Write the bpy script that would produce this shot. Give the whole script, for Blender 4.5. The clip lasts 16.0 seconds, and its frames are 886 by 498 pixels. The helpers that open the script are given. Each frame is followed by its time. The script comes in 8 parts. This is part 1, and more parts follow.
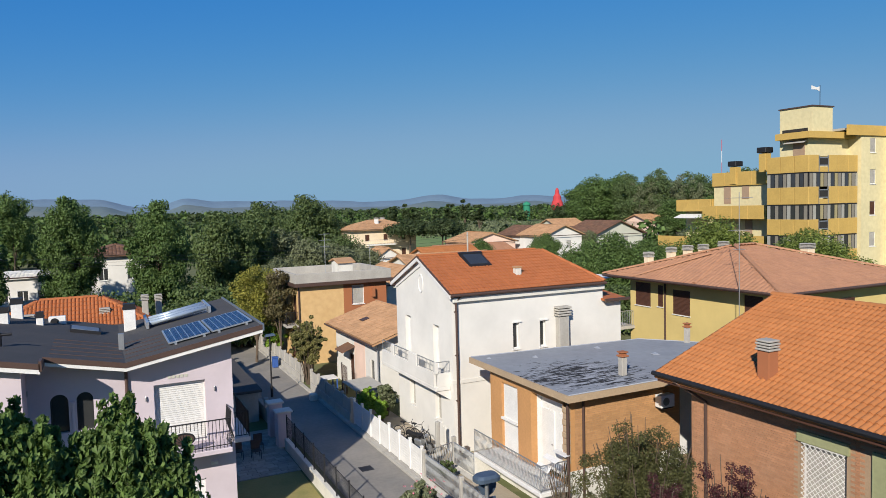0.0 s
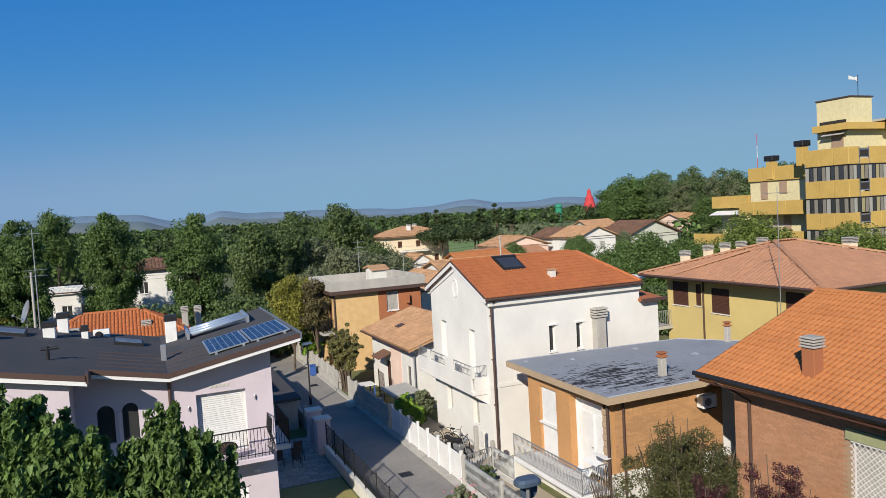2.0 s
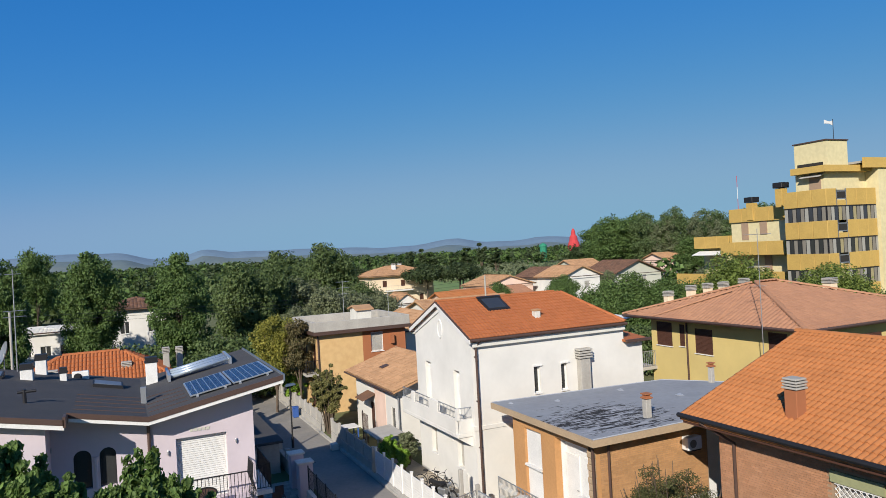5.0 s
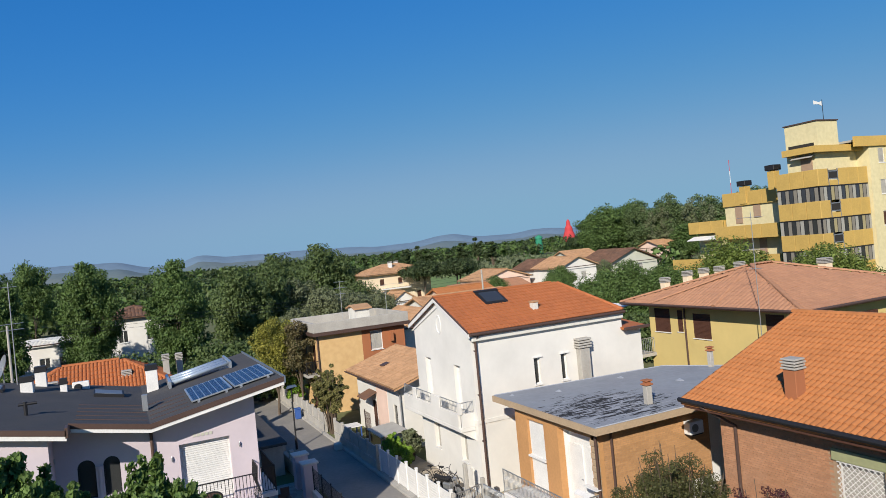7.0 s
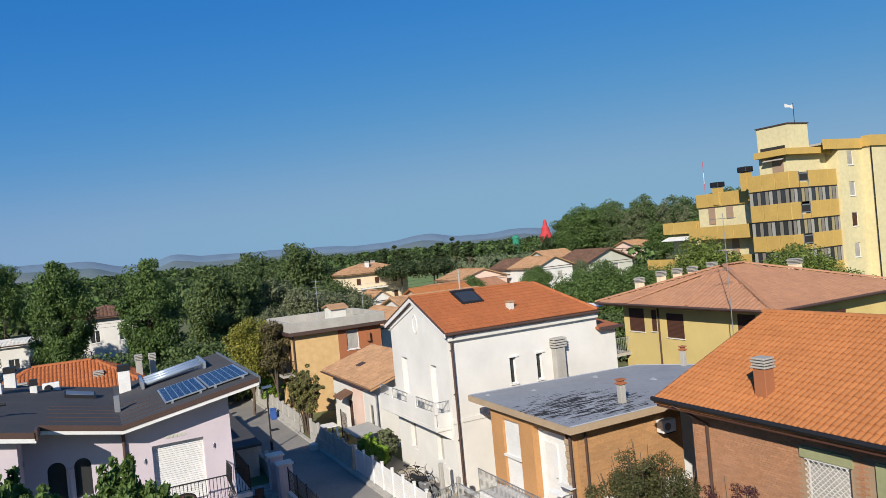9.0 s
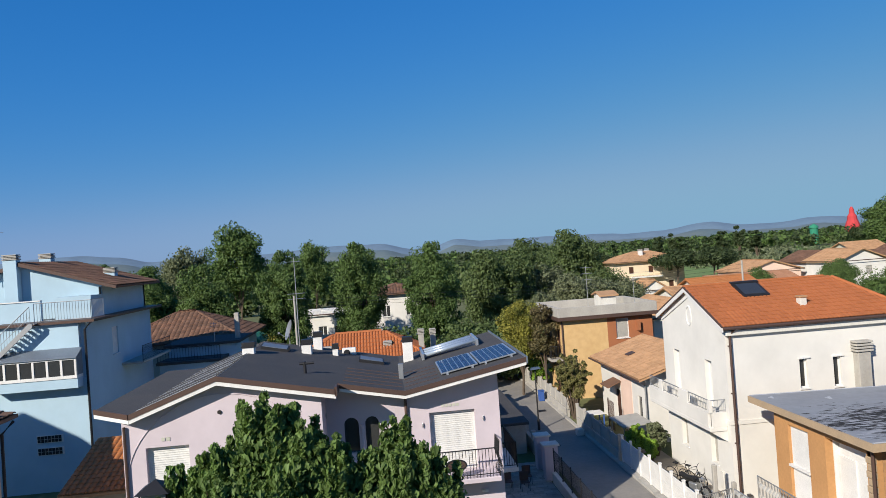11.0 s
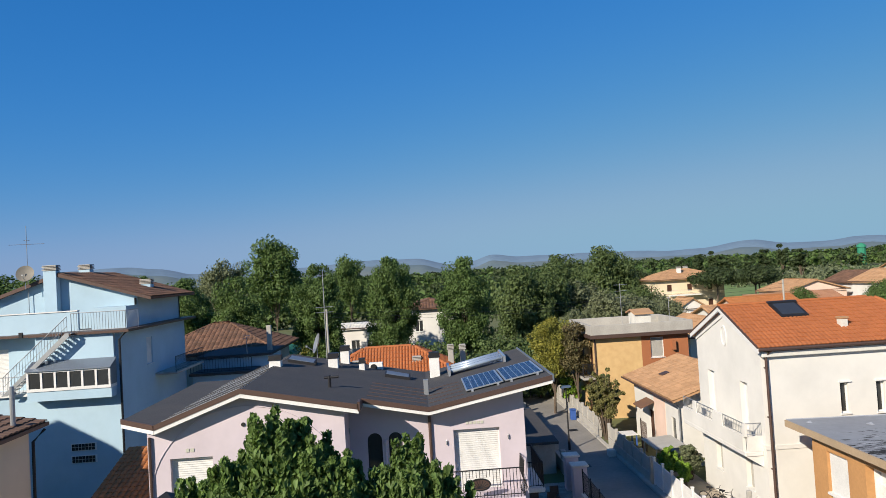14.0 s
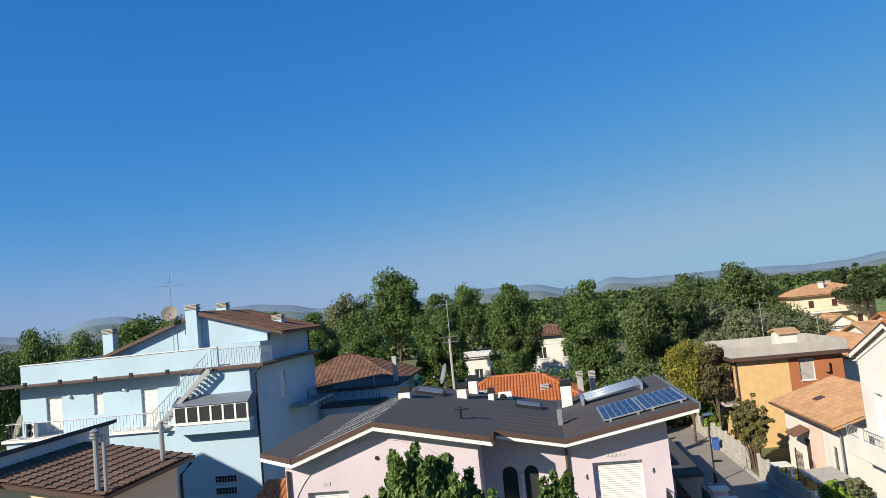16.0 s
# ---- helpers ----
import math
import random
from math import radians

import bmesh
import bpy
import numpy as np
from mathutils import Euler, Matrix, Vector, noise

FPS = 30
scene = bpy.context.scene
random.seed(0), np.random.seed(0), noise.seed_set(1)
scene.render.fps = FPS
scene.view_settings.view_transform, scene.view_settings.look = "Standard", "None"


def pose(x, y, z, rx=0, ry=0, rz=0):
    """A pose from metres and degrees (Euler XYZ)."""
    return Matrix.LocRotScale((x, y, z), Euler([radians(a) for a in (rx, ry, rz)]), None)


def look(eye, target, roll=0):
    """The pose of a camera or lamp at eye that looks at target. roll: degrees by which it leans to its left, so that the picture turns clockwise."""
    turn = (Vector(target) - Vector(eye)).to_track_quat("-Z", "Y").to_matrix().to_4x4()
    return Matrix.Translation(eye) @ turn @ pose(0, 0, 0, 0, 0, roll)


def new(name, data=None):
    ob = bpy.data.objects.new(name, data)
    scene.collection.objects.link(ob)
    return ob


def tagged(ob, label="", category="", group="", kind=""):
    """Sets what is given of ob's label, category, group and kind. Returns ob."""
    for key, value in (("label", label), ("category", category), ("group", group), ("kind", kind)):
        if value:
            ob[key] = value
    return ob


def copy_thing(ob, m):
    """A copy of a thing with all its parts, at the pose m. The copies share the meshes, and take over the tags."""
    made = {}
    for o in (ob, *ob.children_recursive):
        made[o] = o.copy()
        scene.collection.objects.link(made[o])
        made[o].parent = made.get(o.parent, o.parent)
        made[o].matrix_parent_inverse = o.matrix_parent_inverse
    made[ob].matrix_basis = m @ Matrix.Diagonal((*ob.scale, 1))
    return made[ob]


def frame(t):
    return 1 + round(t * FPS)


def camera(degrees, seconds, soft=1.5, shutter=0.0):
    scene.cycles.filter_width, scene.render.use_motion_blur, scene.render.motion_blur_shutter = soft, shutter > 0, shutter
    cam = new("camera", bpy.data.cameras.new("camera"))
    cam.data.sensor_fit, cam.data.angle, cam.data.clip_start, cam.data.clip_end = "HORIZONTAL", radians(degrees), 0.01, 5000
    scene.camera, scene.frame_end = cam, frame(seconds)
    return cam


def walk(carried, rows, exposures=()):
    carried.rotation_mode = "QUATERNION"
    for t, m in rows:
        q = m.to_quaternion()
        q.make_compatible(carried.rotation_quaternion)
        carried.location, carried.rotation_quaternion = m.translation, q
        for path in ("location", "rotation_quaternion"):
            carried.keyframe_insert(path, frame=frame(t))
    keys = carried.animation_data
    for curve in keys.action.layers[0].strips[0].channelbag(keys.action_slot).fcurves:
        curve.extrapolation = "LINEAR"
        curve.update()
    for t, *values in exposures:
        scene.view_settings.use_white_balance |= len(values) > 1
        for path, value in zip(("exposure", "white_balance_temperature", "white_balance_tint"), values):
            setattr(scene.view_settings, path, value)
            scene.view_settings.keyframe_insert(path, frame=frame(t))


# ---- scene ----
EXPOSURE = 0.40
cam = camera(64.0, 16.0, soft=0.4)
# seconds, place in metres, yaw, pitch and roll in degrees; the street runs along +y
PATH = [
    (0, 0, -0, 12, -26, -3.5, -1.5),
    (0.5, 0.013, -0.022, 11.963, -26.714, -3.696, -1.101),
    (1, 0.029, -0.066, 11.982, -25.64, -3.467, -1.191),
    (1.5, -0.033, 0.164, 11.962, -20.264, -3.752, -3.379),
    (2, -0.054, -0.005, 11.986, -23.394, -2.98, -3.256),
    (2.5, -0.054, -0.149, 12.027, -27.694, -1.943, -3.25),
    (3, -0.058, -0.137, 12.049, -27.233, -1.806, -2.727),
    (3.5, -0.048, -0.066, 12.058, -25.792, -0.823, -2.613),
    (4, -0.061, -0.063, 12.082, -25.279, 0.73, -3),
    (4.5, -0.065, -0.078, 12.066, -24.797, 0.351, -3.355),
    (5, -0.067, -0.086, 12.062, -24.775, 0.105, -3.138),
    (5.2, 0.018, -0.121, 12.059, -24.987, -0.079, -3.481),
    (7.5, -0.07, -0.117, 12.029, -25.036, 0.002, -5.609),
    (8, -0.069, -0.104, 12.062, -24.934, 0.361, -5.553),
    (8.5, -0.067, -0.138, 12.071, -25.425, 0.388, -5.224),
    (9, -0.045, -0.191, 12.049, -26.9, -0.438, -5.317),
    (9.5, -0.06, -0.12, 12.034, -26.35, -0.73, -5.004),
    (10, -0.059, -0.053, 12.032, -19.688, -0.252, -4.733),
    (10.2, 0.064, -0.058, 11.97, -13.353, 0.038, -4.916),
    (10.6, 0.05, -0.12, 11.98, -7.6, 0.25, -4.7),
    (11.1, 0.1, -0.24, 11.94, -5.0, 0.3, -4.1),
    (11.7, 0.16, -0.37, 11.9, -7.0, -0.1, -3.2),
    (12.3, 0.215, -0.467, 11.888, -11.087, -0.123, -1.836),
    (12.5, 0.250, -0.439, 11.882, -12.384, 0.201, -0.835),
    (13, 0.163, -0.393, 11.957, -14.757, 0.358, 0.153),
    (13.5, 0.393, -0.350, 11.893, -9.991, 1.357, -1.213),
    (14, 0.498, -0.031, 11.917, -2.273, 1.745, -3.490),
    (14.5, 0.456, 0.176, 11.926, 2.642, 2.878, -5.196),
    (15, 0.265, 0.313, 11.936, 6.804, 3.646, -6.396),
    (15.5, 0.200, 0.515, 11.927, 8.269, 4.029, -6.484),
    (16, 0.120, 0.645, 11.928, 6.849, 4.682, -5.699),
]
walk(cam, [(t, pose(x, y, z, 90 + pitch, 0, yaw) @ pose(0, 0, 0, 0, 0, roll))
           for t, x, y, z, yaw, pitch, roll in PATH],
     exposures=[(0.0, EXPOSURE - 0.04, 6500, 10), (10.0, EXPOSURE - 0.02, 6500, 10), (12.5, EXPOSURE + 0.06, 6700, 10), (14.0, EXPOSURE + 0.08, 6850, 10), (15.0, EXPOSURE + 0.15, 7000, 10), (16.0, EXPOSURE + 0.24, 7000, 10)])

# ---- light ----
SUN_AZ, SUN_EL = 223.5, 29.0  # degrees clockwise from +y, and up
world = bpy.data.worlds.new("world")
scene.world = world
world.use_nodes = True
wn = world.node_tree
sky = wn.nodes.new("ShaderNodeTexSky")
sky.sky_type = "NISHITA"
sky.sun_disc = False
sky.sun_elevation, sky.sun_rotation = radians(SUN_EL), radians(SUN_AZ)
sky.altitude, sky.air_density, sky.dust_density, sky.ozone_density = 600, 1.0, 0.45, 5.0
# a clear, deep blue sky that pales towards the horizon
apart, whole = wn.nodes.new("ShaderNodeSeparateColor"), wn.nodes.new("ShaderNodeCombineColor")
wn.links.new(sky.outputs[0], apart.inputs[0])
for k, (most, power, gain, least) in enumerate(((3.5, 2.0, 0.105, 0.035), (7.0, 0.70, 0.63, 0.02), (4.4, 0.6, 1.41, 0.0))):
    last = apart.outputs[k]
    for how, v in (("SMOOTH_MIN", most), ("POWER", power), ("MULTIPLY", gain), ("ADD", least)):
        node = wn.nodes.new("ShaderNodeMath")
        node.operation = how
        node.inputs[1].default_value, node.inputs[2].default_value = v, 0.6 * most
        wn.links.new(last, node.inputs[0])
        last = node.outputs[0]
    wn.links.new(last, whole.inputs[k])
wn.links.new(whole.outputs[0], wn.nodes["Background"].inputs[0])
wn.nodes["Background"].inputs[1].default_value = 0.132
lamp = bpy.data.lights.new("sun", "SUN")
lamp.energy, lamp.angle, lamp.color = 4.7, radians(0.53), (1.0, 0.93, 0.82)
sun_at = Vector((math.sin(radians(SUN_AZ)) * math.cos(radians(SUN_EL)),
                 math.cos(radians(SUN_AZ)) * math.cos(radians(SUN_EL)), math.sin(radians(SUN_EL))))
sun = new("sun", lamp)
sun.matrix_world = look(sun_at * 100, (0, 0, 0))


# ---- materials ----
def material(name, colour, rough=0.8, colour2=None, scale=3.0, bump=0.0, bump_scale=40.0, metal=0.0,
             stain=0.0, stain_colour=(0.1, 0.09, 0.08), island=0.0, obj_random=0.0, streak=False,
             transmission=0.0, translucent=None, spec=0.3, speckle=0.3):
    """A painted or grown surface: two colours blended by noise, large stains, fine relief, and piece-to-piece change."""
    m = bpy.data.materials.new(name)
    m.use_nodes = True
    nt = m.node_tree
    n, l = nt.nodes, nt.links
    p = n["Principled BSDF"]
    p.inputs["Roughness"].default_value = rough
    p.inputs["Metallic"].default_value = metal
    p.inputs["Specular IOR Level"].default_value = spec
    p.inputs["Transmission Weight"].default_value = transmission
    geo = n.new("ShaderNodeNewGeometry")
    where = geo.outputs["Position"]
    if streak:
        mp = n.new("ShaderNodeMapping")
        mp.inputs["Scale"].default_value = (1.0, 1.0, 0.18)
        l.new(where, mp.inputs["Vector"])
        where_stain = mp.outputs[0]
    else:
        where_stain = where

    def mix(fac, a, b, how="MIX"):
        x = n.new("ShaderNodeMix")
        x.data_type, x.blend_type = "RGBA", how
        for socket, v in ((x.inputs[0], fac), (x.inputs[6], a), (x.inputs[7], b)):
            if isinstance(v, bpy.types.NodeSocket):
                l.new(v, socket)
            elif isinstance(v, (int, float)):
                socket.default_value = v
            else:
                socket.default_value = (*v, 1)
        return x.outputs[2]

    def grain(size, detail=4.0, src=None):
        x = n.new("ShaderNodeTexNoise")
        x.inputs["Scale"].default_value, x.inputs["Detail"].default_value = size, detail
        l.new(src or where, x.inputs["Vector"])
        return x.outputs["Fac"]

    def ramp(v, lo, hi):
        x = n.new("ShaderNodeMapRange")
        x.inputs["From Min"].default_value, x.inputs["From Max"].default_value = lo, hi
        l.new(v, x.inputs["Value"])
        return x.outputs["Result"]

    out = mix(ramp(grain(scale), 0.3, 0.7), colour, colour2 or tuple(c * 0.85 for c in colour))
    out = mix(speckle if "plaster" not in name else 0.06, out, mix(ramp(grain(scale * 9), 0.35, 0.65), tuple(c * 0.78 for c in colour), tuple(min(1, c * 1.1) for c in colour)))
    if stain:
        f = n.new("ShaderNodeMath")
        f.operation = "MULTIPLY"
        f.inputs[1].default_value = stain
        l.new(ramp(grain(0.9, 6, where_stain), 0.52, 0.75), f.inputs[0])
        out = mix(f.outputs[0], out, stain_colour)
    for amount, socket in ((island, geo.outputs["Random Per Island"]), (obj_random, None)):
        if amount:
            if socket is None:
                socket = n.new("ShaderNodeObjectInfo").outputs["Random"]
            r = n.new("ShaderNodeMapRange")
            r.inputs["To Min"].default_value, r.inputs["To Max"].default_value = 1 - amount, 1 + amount
            l.new(socket, r.inputs["Value"])
            g = n.new("ShaderNodeCombineColor")
            for k in range(3):
                l.new(r.outputs[0], g.inputs[k])
            out = mix(1.0, out, g.outputs[0], "MULTIPLY")
    l.new(out, p.inputs["Base Color"])
    if bump:
        b = n.new("ShaderNodeBump")
        b.inputs["Strength"].default_value, b.inputs["Distance"].default_value = bump, 0.02
        l.new(grain(bump_scale), b.inputs["Height"])
        l.new(b.outputs[0], p.inputs["Normal"])
    if translucent:
        t = n.new("ShaderNodeBsdfTranslucent")
        l.new(mix(0.5, out, translucent), t.inputs["Color"])
        s = n.new("ShaderNodeMixShader")
        s.inputs[0].default_value = 0.3
        l.new(p.outputs[0], s.inputs[1])
        l.new(t.outputs[0], s.inputs[2])
        l.new(s.outputs[0], n["Material Output"].inputs["Surface"])
    return m


M = {}
def paint(key, colour, **kw):
    M[key] = material(key, colour, **kw)


paint("pink_plaster", (0.58, 0.505, 0.545), rough=0.9, scale=0.6, bump=0.15, bump_scale=120, stain=0.12, stain_colour=(0.4, 0.35, 0.36), streak=True)
paint("white_plaster", (0.70, 0.68, 0.635), rough=0.9, scale=0.5, bump=0.12, bump_scale=110, stain=0.05, stain_colour=(0.6, 0.56, 0.48), streak=True)
paint("white_paint", (0.72, 0.71, 0.685), rough=0.6, scale=2, bump=0.05)
paint("grubby_white", (0.66, 0.64, 0.58), rough=0.8, scale=1.5, stain=0.4, stain_colour=(0.35, 0.33, 0.29), streak=True, bump=0.1)
paint("blue_plaster", (0.41, 0.555, 0.65), rough=0.9, scale=0.4, bump=0.1, bump_scale=110, stain=0.1, stain_colour=(0.3, 0.5, 0.68), streak=True)
paint("yellow_plaster", (0.60, 0.465, 0.185), rough=0.9, scale=0.5, bump=0.1, bump_scale=110, stain=0.15, stain_colour=(0.5, 0.38, 0.16), streak=True)
paint("pale_yellow", (0.65, 0.57, 0.335), rough=0.9, scale=0.3, bump=0.1, stain=0.12, stain_colour=(0.6, 0.5, 0.28), streak=True)
paint("ochre_panel", (0.53, 0.35, 0.10), rough=0.7, scale=0.8, island=0.06, stain=0.1, stain_colour=(0.45, 0.3, 0.08), streak=True)
paint("ochre_plaster", (0.62, 0.42, 0.20), rough=0.9, scale=2.5, colour2=(0.54, 0.35, 0.16), bump=0.5, bump_scale=14, stain=0.15, stain_colour=(0.45, 0.26, 0.1))
paint("rust_plaster", (0.36, 0.135, 0.06), rough=0.9, scale=0.6, bump=0.1, stain=0.15, stain_colour=(0.25, 0.1, 0.05), streak=True)
paint("peach_plaster", (0.75, 0.55, 0.45), rough=0.9, scale=0.6, bump=0.1)
paint("beige_plaster", (0.76, 0.62, 0.44), rough=0.9, scale=0.3, bump=0.1)
paint("grey_plaster", (0.50, 0.50, 0.42), rough=0.9, scale=0.3)
paint("tan_brick", (0.48, 0.265, 0.12), rough=0.9, scale=1.2, obj_random=0.1, island=0.1, bump=0.2, stain=0.25, stain_colour=(0.36, 0.2, 0.1))
paint("red_brick", (0.43, 0.215, 0.115), rough=0.9, scale=0.8, colour2=(0.36, 0.19, 0.11), obj_random=0.1, island=0.1, bump=0.2, stain=0.3, stain_colour=(0.46, 0.27, 0.17))
paint("mortar", (0.36, 0.25, 0.16), rough=0.95, scale=2)
paint("timber_panel", (0.50, 0.265, 0.11), rough=0.75, scale=1.0, bump=0.1, stain=0.2, stain_colour=(0.35, 0.18, 0.08), streak=True)
paint("orange_tile", (0.43, 0.165, 0.055), rough=0.75, scale=0.7, colour2=(0.36, 0.135, 0.045), obj_random=0.06, island=0.06, bump=0.2, stain=0.15, stain_colour=(0.36, 0.14, 0.05))
paint("red_tile", (0.40, 0.130, 0.045), rough=0.75, scale=0.7, island=0.06, bump=0.2, stain=0.15, stain_colour=(0.3, 0.1, 0.04))
paint("rose_tile", (0.40, 0.205, 0.115), rough=0.85, scale=0.5, colour2=(0.34, 0.17, 0.10), island=0.06, bump=0.2, stain=0.35, stain_colour=(0.24, 0.13, 0.09))
paint("tan_tile", (0.46, 0.27, 0.145), rough=0.85, scale=0.9, colour2=(0.36, 0.2, 0.1), island=0.12, bump=0.2, stain=0.3, stain_colour=(0.3, 0.2, 0.12))
paint("old_tile", (0.13, 0.075, 0.05), rough=0.9, scale=0.8, colour2=(0.2, 0.1, 0.06), island=0.25, stain=0.4, stain_colour=(0.1, 0.07, 0.05))
paint("brown_tile", (0.15, 0.09, 0.062), rough=0.75, scale=1.0, colour2=(0.11, 0.07, 0.05), island=0.2, bump=0.15, stain=0.2, stain_colour=(0.07, 0.05, 0.04))
paint("bitumen", (0.055, 0.055, 0.058), rough=0.85, scale=0.8, colour2=(0.075, 0.07, 0.068), bump=0.3, bump_scale=60, stain=0.2, stain_colour=(0.09, 0.085, 0.08))
paint("sage_panel", (0.30, 0.31, 0.17), rough=0.8, scale=0.8)
paint("pale_curtain", (0.34, 0.33, 0.29), rough=0.7, scale=3)
paint("tan_shutter", (0.36, 0.25, 0.17), rough=0.7, scale=3)
paint("curtain", (0.22, 0.20, 0.165), rough=0.6, scale=3)
paint("warm_curtain", (0.34, 0.29, 0.16), rough=0.6, scale=3)
paint("roof_metal", (0.24, 0.28, 0.33), rough=0.5, metal=0.6, scale=1.5)
paint("brown_metal", (0.108, 0.068, 0.056), rough=0.5, metal=0.3, scale=2)
paint("dark_metal", (0.03, 0.03, 0.033), rough=0.5, metal=0.4, scale=3)
paint("galvanised", (0.42, 0.43, 0.44), rough=0.45, metal=0.7, scale=4)
paint("concrete", (0.42, 0.40, 0.36), rough=0.95, scale=1.0, colour2=(0.33, 0.31, 0.28), bump=0.3, stain=0.45, stain_colour=(0.2, 0.19, 0.17), streak=True)
paint("raw_edge", (0.42, 0.31, 0.2), rough=0.95, scale=1.5, bump=0.3, stain=0.35, stain_colour=(0.28, 0.22, 0.16))
paint("asphalt", (0.265, 0.245, 0.218), rough=0.95, scale=0.5, colour2=(0.19, 0.18, 0.165), bump=0.3, bump_scale=90, stain=0.4, stain_colour=(0.21, 0.205, 0.2))
paint("paving", (0.34, 0.31, 0.27), rough=0.95, scale=1.2, obj_random=0.2, island=0.2, bump=0.3, stain=0.3, stain_colour=(0.2, 0.19, 0.17))
paint("yard", (0.40, 0.34, 0.26), rough=0.95, scale=0.7, bump=0.2, stain=0.4, stain_colour=(0.26, 0.23, 0.18))
paint("lawn", (0.27, 0.235, 0.085), rough=1.0, scale=1.3, colour2=(0.30, 0.25, 0.10), bump=0.6, bump_scale=30, stain=0.4, stain_colour=(0.1, 0.14, 0.04))
paint("earth", (0.13, 0.135, 0.06), rough=1.0, scale=0.03, colour2=(0.09, 0.12, 0.04), stain=0.5, stain_colour=(0.28, 0.24, 0.14), bump=0.3, bump_scale=5)
paint("crop", (0.12, 0.20, 0.055), rough=1.0, scale=0.08, colour2=(0.2, 0.25, 0.09), bump=0.5, bump_scale=2)
paint("dry_field", (0.36, 0.3, 0.16), rough=1.0, scale=0.08, bump=0.3, bump_scale=2)
paint("trunk", (0.12, 0.09, 0.065), rough=0.95, scale=3, bump=0.6, bump_scale=18)
paint("brown_shutter", (0.085, 0.038, 0.025), rough=0.6, scale=3)
# near-black: painted shade in gaps and openings, also vents, glass blocks and covers
paint("dark_void", (0.03, 0.028, 0.026), rough=0.9)
paint("glass", (0.04, 0.042, 0.042), rough=0.04, spec=0.6)
paint("clear_glass", (0.85, 0.9, 0.92), rough=0.03, transmission=0.95, spec=0.5)
paint("solar_cell", (0.010, 0.022, 0.080), rough=0.25, scale=5, island=0.25, spec=0.4)
paint("alu", (0.66, 0.68, 0.70), rough=0.35, metal=0.8)
paint("collector", (0.50, 0.58, 0.66), rough=0.2, metal=0.5, spec=0.6)
paint("blue_panel", (0.03, 0.05, 0.10), rough=0.12, spec=0.6)
paint("black_rubber", (0.015, 0.015, 0.016), rough=0.7)
paint("red_canvas", (0.50, 0.055, 0.06), rough=0.9, scale=0.2)
paint("green_canvas", (0.03, 0.22, 0.13), rough=0.8, scale=0.3)
paint("blue_plastic", (0.04, 0.10, 0.32), rough=0.5)
paint("grey_blue_metal", (0.085, 0.12, 0.17), rough=0.45, metal=0.3, scale=4)
paint("beige_canvas", (0.42, 0.40, 0.36), rough=0.9, scale=2, stain=0.3)
# hill colours with the blue haze of distance mixed into the paint
paint("hazed_hill_near", (0.105, 0.155, 0.175), rough=1.0, scale=0.006, colour2=(0.165, 0.19, 0.175), stain=0.0)
paint("hazed_hill_far", (0.135, 0.205, 0.275), rough=1.0, scale=0.004, colour2=(0.15, 0.215, 0.28))
LEAF = dict(rough=0.55, island=0.35, spec=0.25, scale=0.35)
paint("leaf_dark", (0.110, 0.172, 0.050), colour2=(0.082, 0.138, 0.040), translucent=(0.16, 0.24, 0.04), **LEAF)
paint("leaf_mid", (0.112, 0.155, 0.055), colour2=(0.085, 0.125, 0.045), translucent=(0.2, 0.28, 0.06), **LEAF)
paint("leaf_grey", (0.19, 0.212, 0.115), colour2=(0.15, 0.175, 0.095), translucent=(0.2, 0.24, 0.1), **LEAF)
paint("leaf_fresh", (0.16, 0.21, 0.045), colour2=(0.14, 0.175, 0.042), translucent=(0.26, 0.34, 0.06), **LEAF)
paint("leaf_soft", (0.115, 0.165, 0.065), colour2=(0.105, 0.15, 0.055), translucent=(0.2, 0.26, 0.08), **LEAF)
paint("pale_bark", (0.34, 0.31, 0.26), rough=0.95, scale=2, bump=0.4, bump_scale=12)
paint("leaf_near", (0.125, 0.200, 0.052), colour2=(0.10, 0.155, 0.042), translucent=(0.2, 0.32, 0.05), **LEAF)
paint("leaf_olive", (0.105, 0.105, 0.038), colour2=(0.075, 0.08, 0.03), translucent=(0.14, 0.14, 0.04), **LEAF)
paint("leaf_pine", (0.062, 0.088, 0.034), colour2=(0.044, 0.068, 0.028), translucent=(0.09, 0.12, 0.03), **LEAF)
paint("leaf_yellow", (0.300, 0.265, 0.045), colour2=(0.150, 0.175, 0.045), translucent=(0.450, 0.450, 0.060), **LEAF)
paint("leaf_dry", (0.17, 0.13, 0.065), colour2=(0.115, 0.115, 0.045), translucent=(0.150, 0.090, 0.045), **LEAF)
paint("leaf_tan", (0.215, 0.20, 0.075), colour2=(0.15, 0.155, 0.055), translucent=(0.3, 0.28, 0.08), **LEAF)
paint("leaf_plum", (0.083, 0.027, 0.030), colour2=(0.060, 0.022, 0.027), translucent=(0.150, 0.030, 0.030), **LEAF)
paint("leaf_lime", (0.225, 0.360, 0.045), colour2=(0.165, 0.285, 0.045), translucent=(0.330, 0.450, 0.060), **LEAF)
paint("flower_pink", (0.62, 0.22, 0.26), rough=0.7, island=0.2)


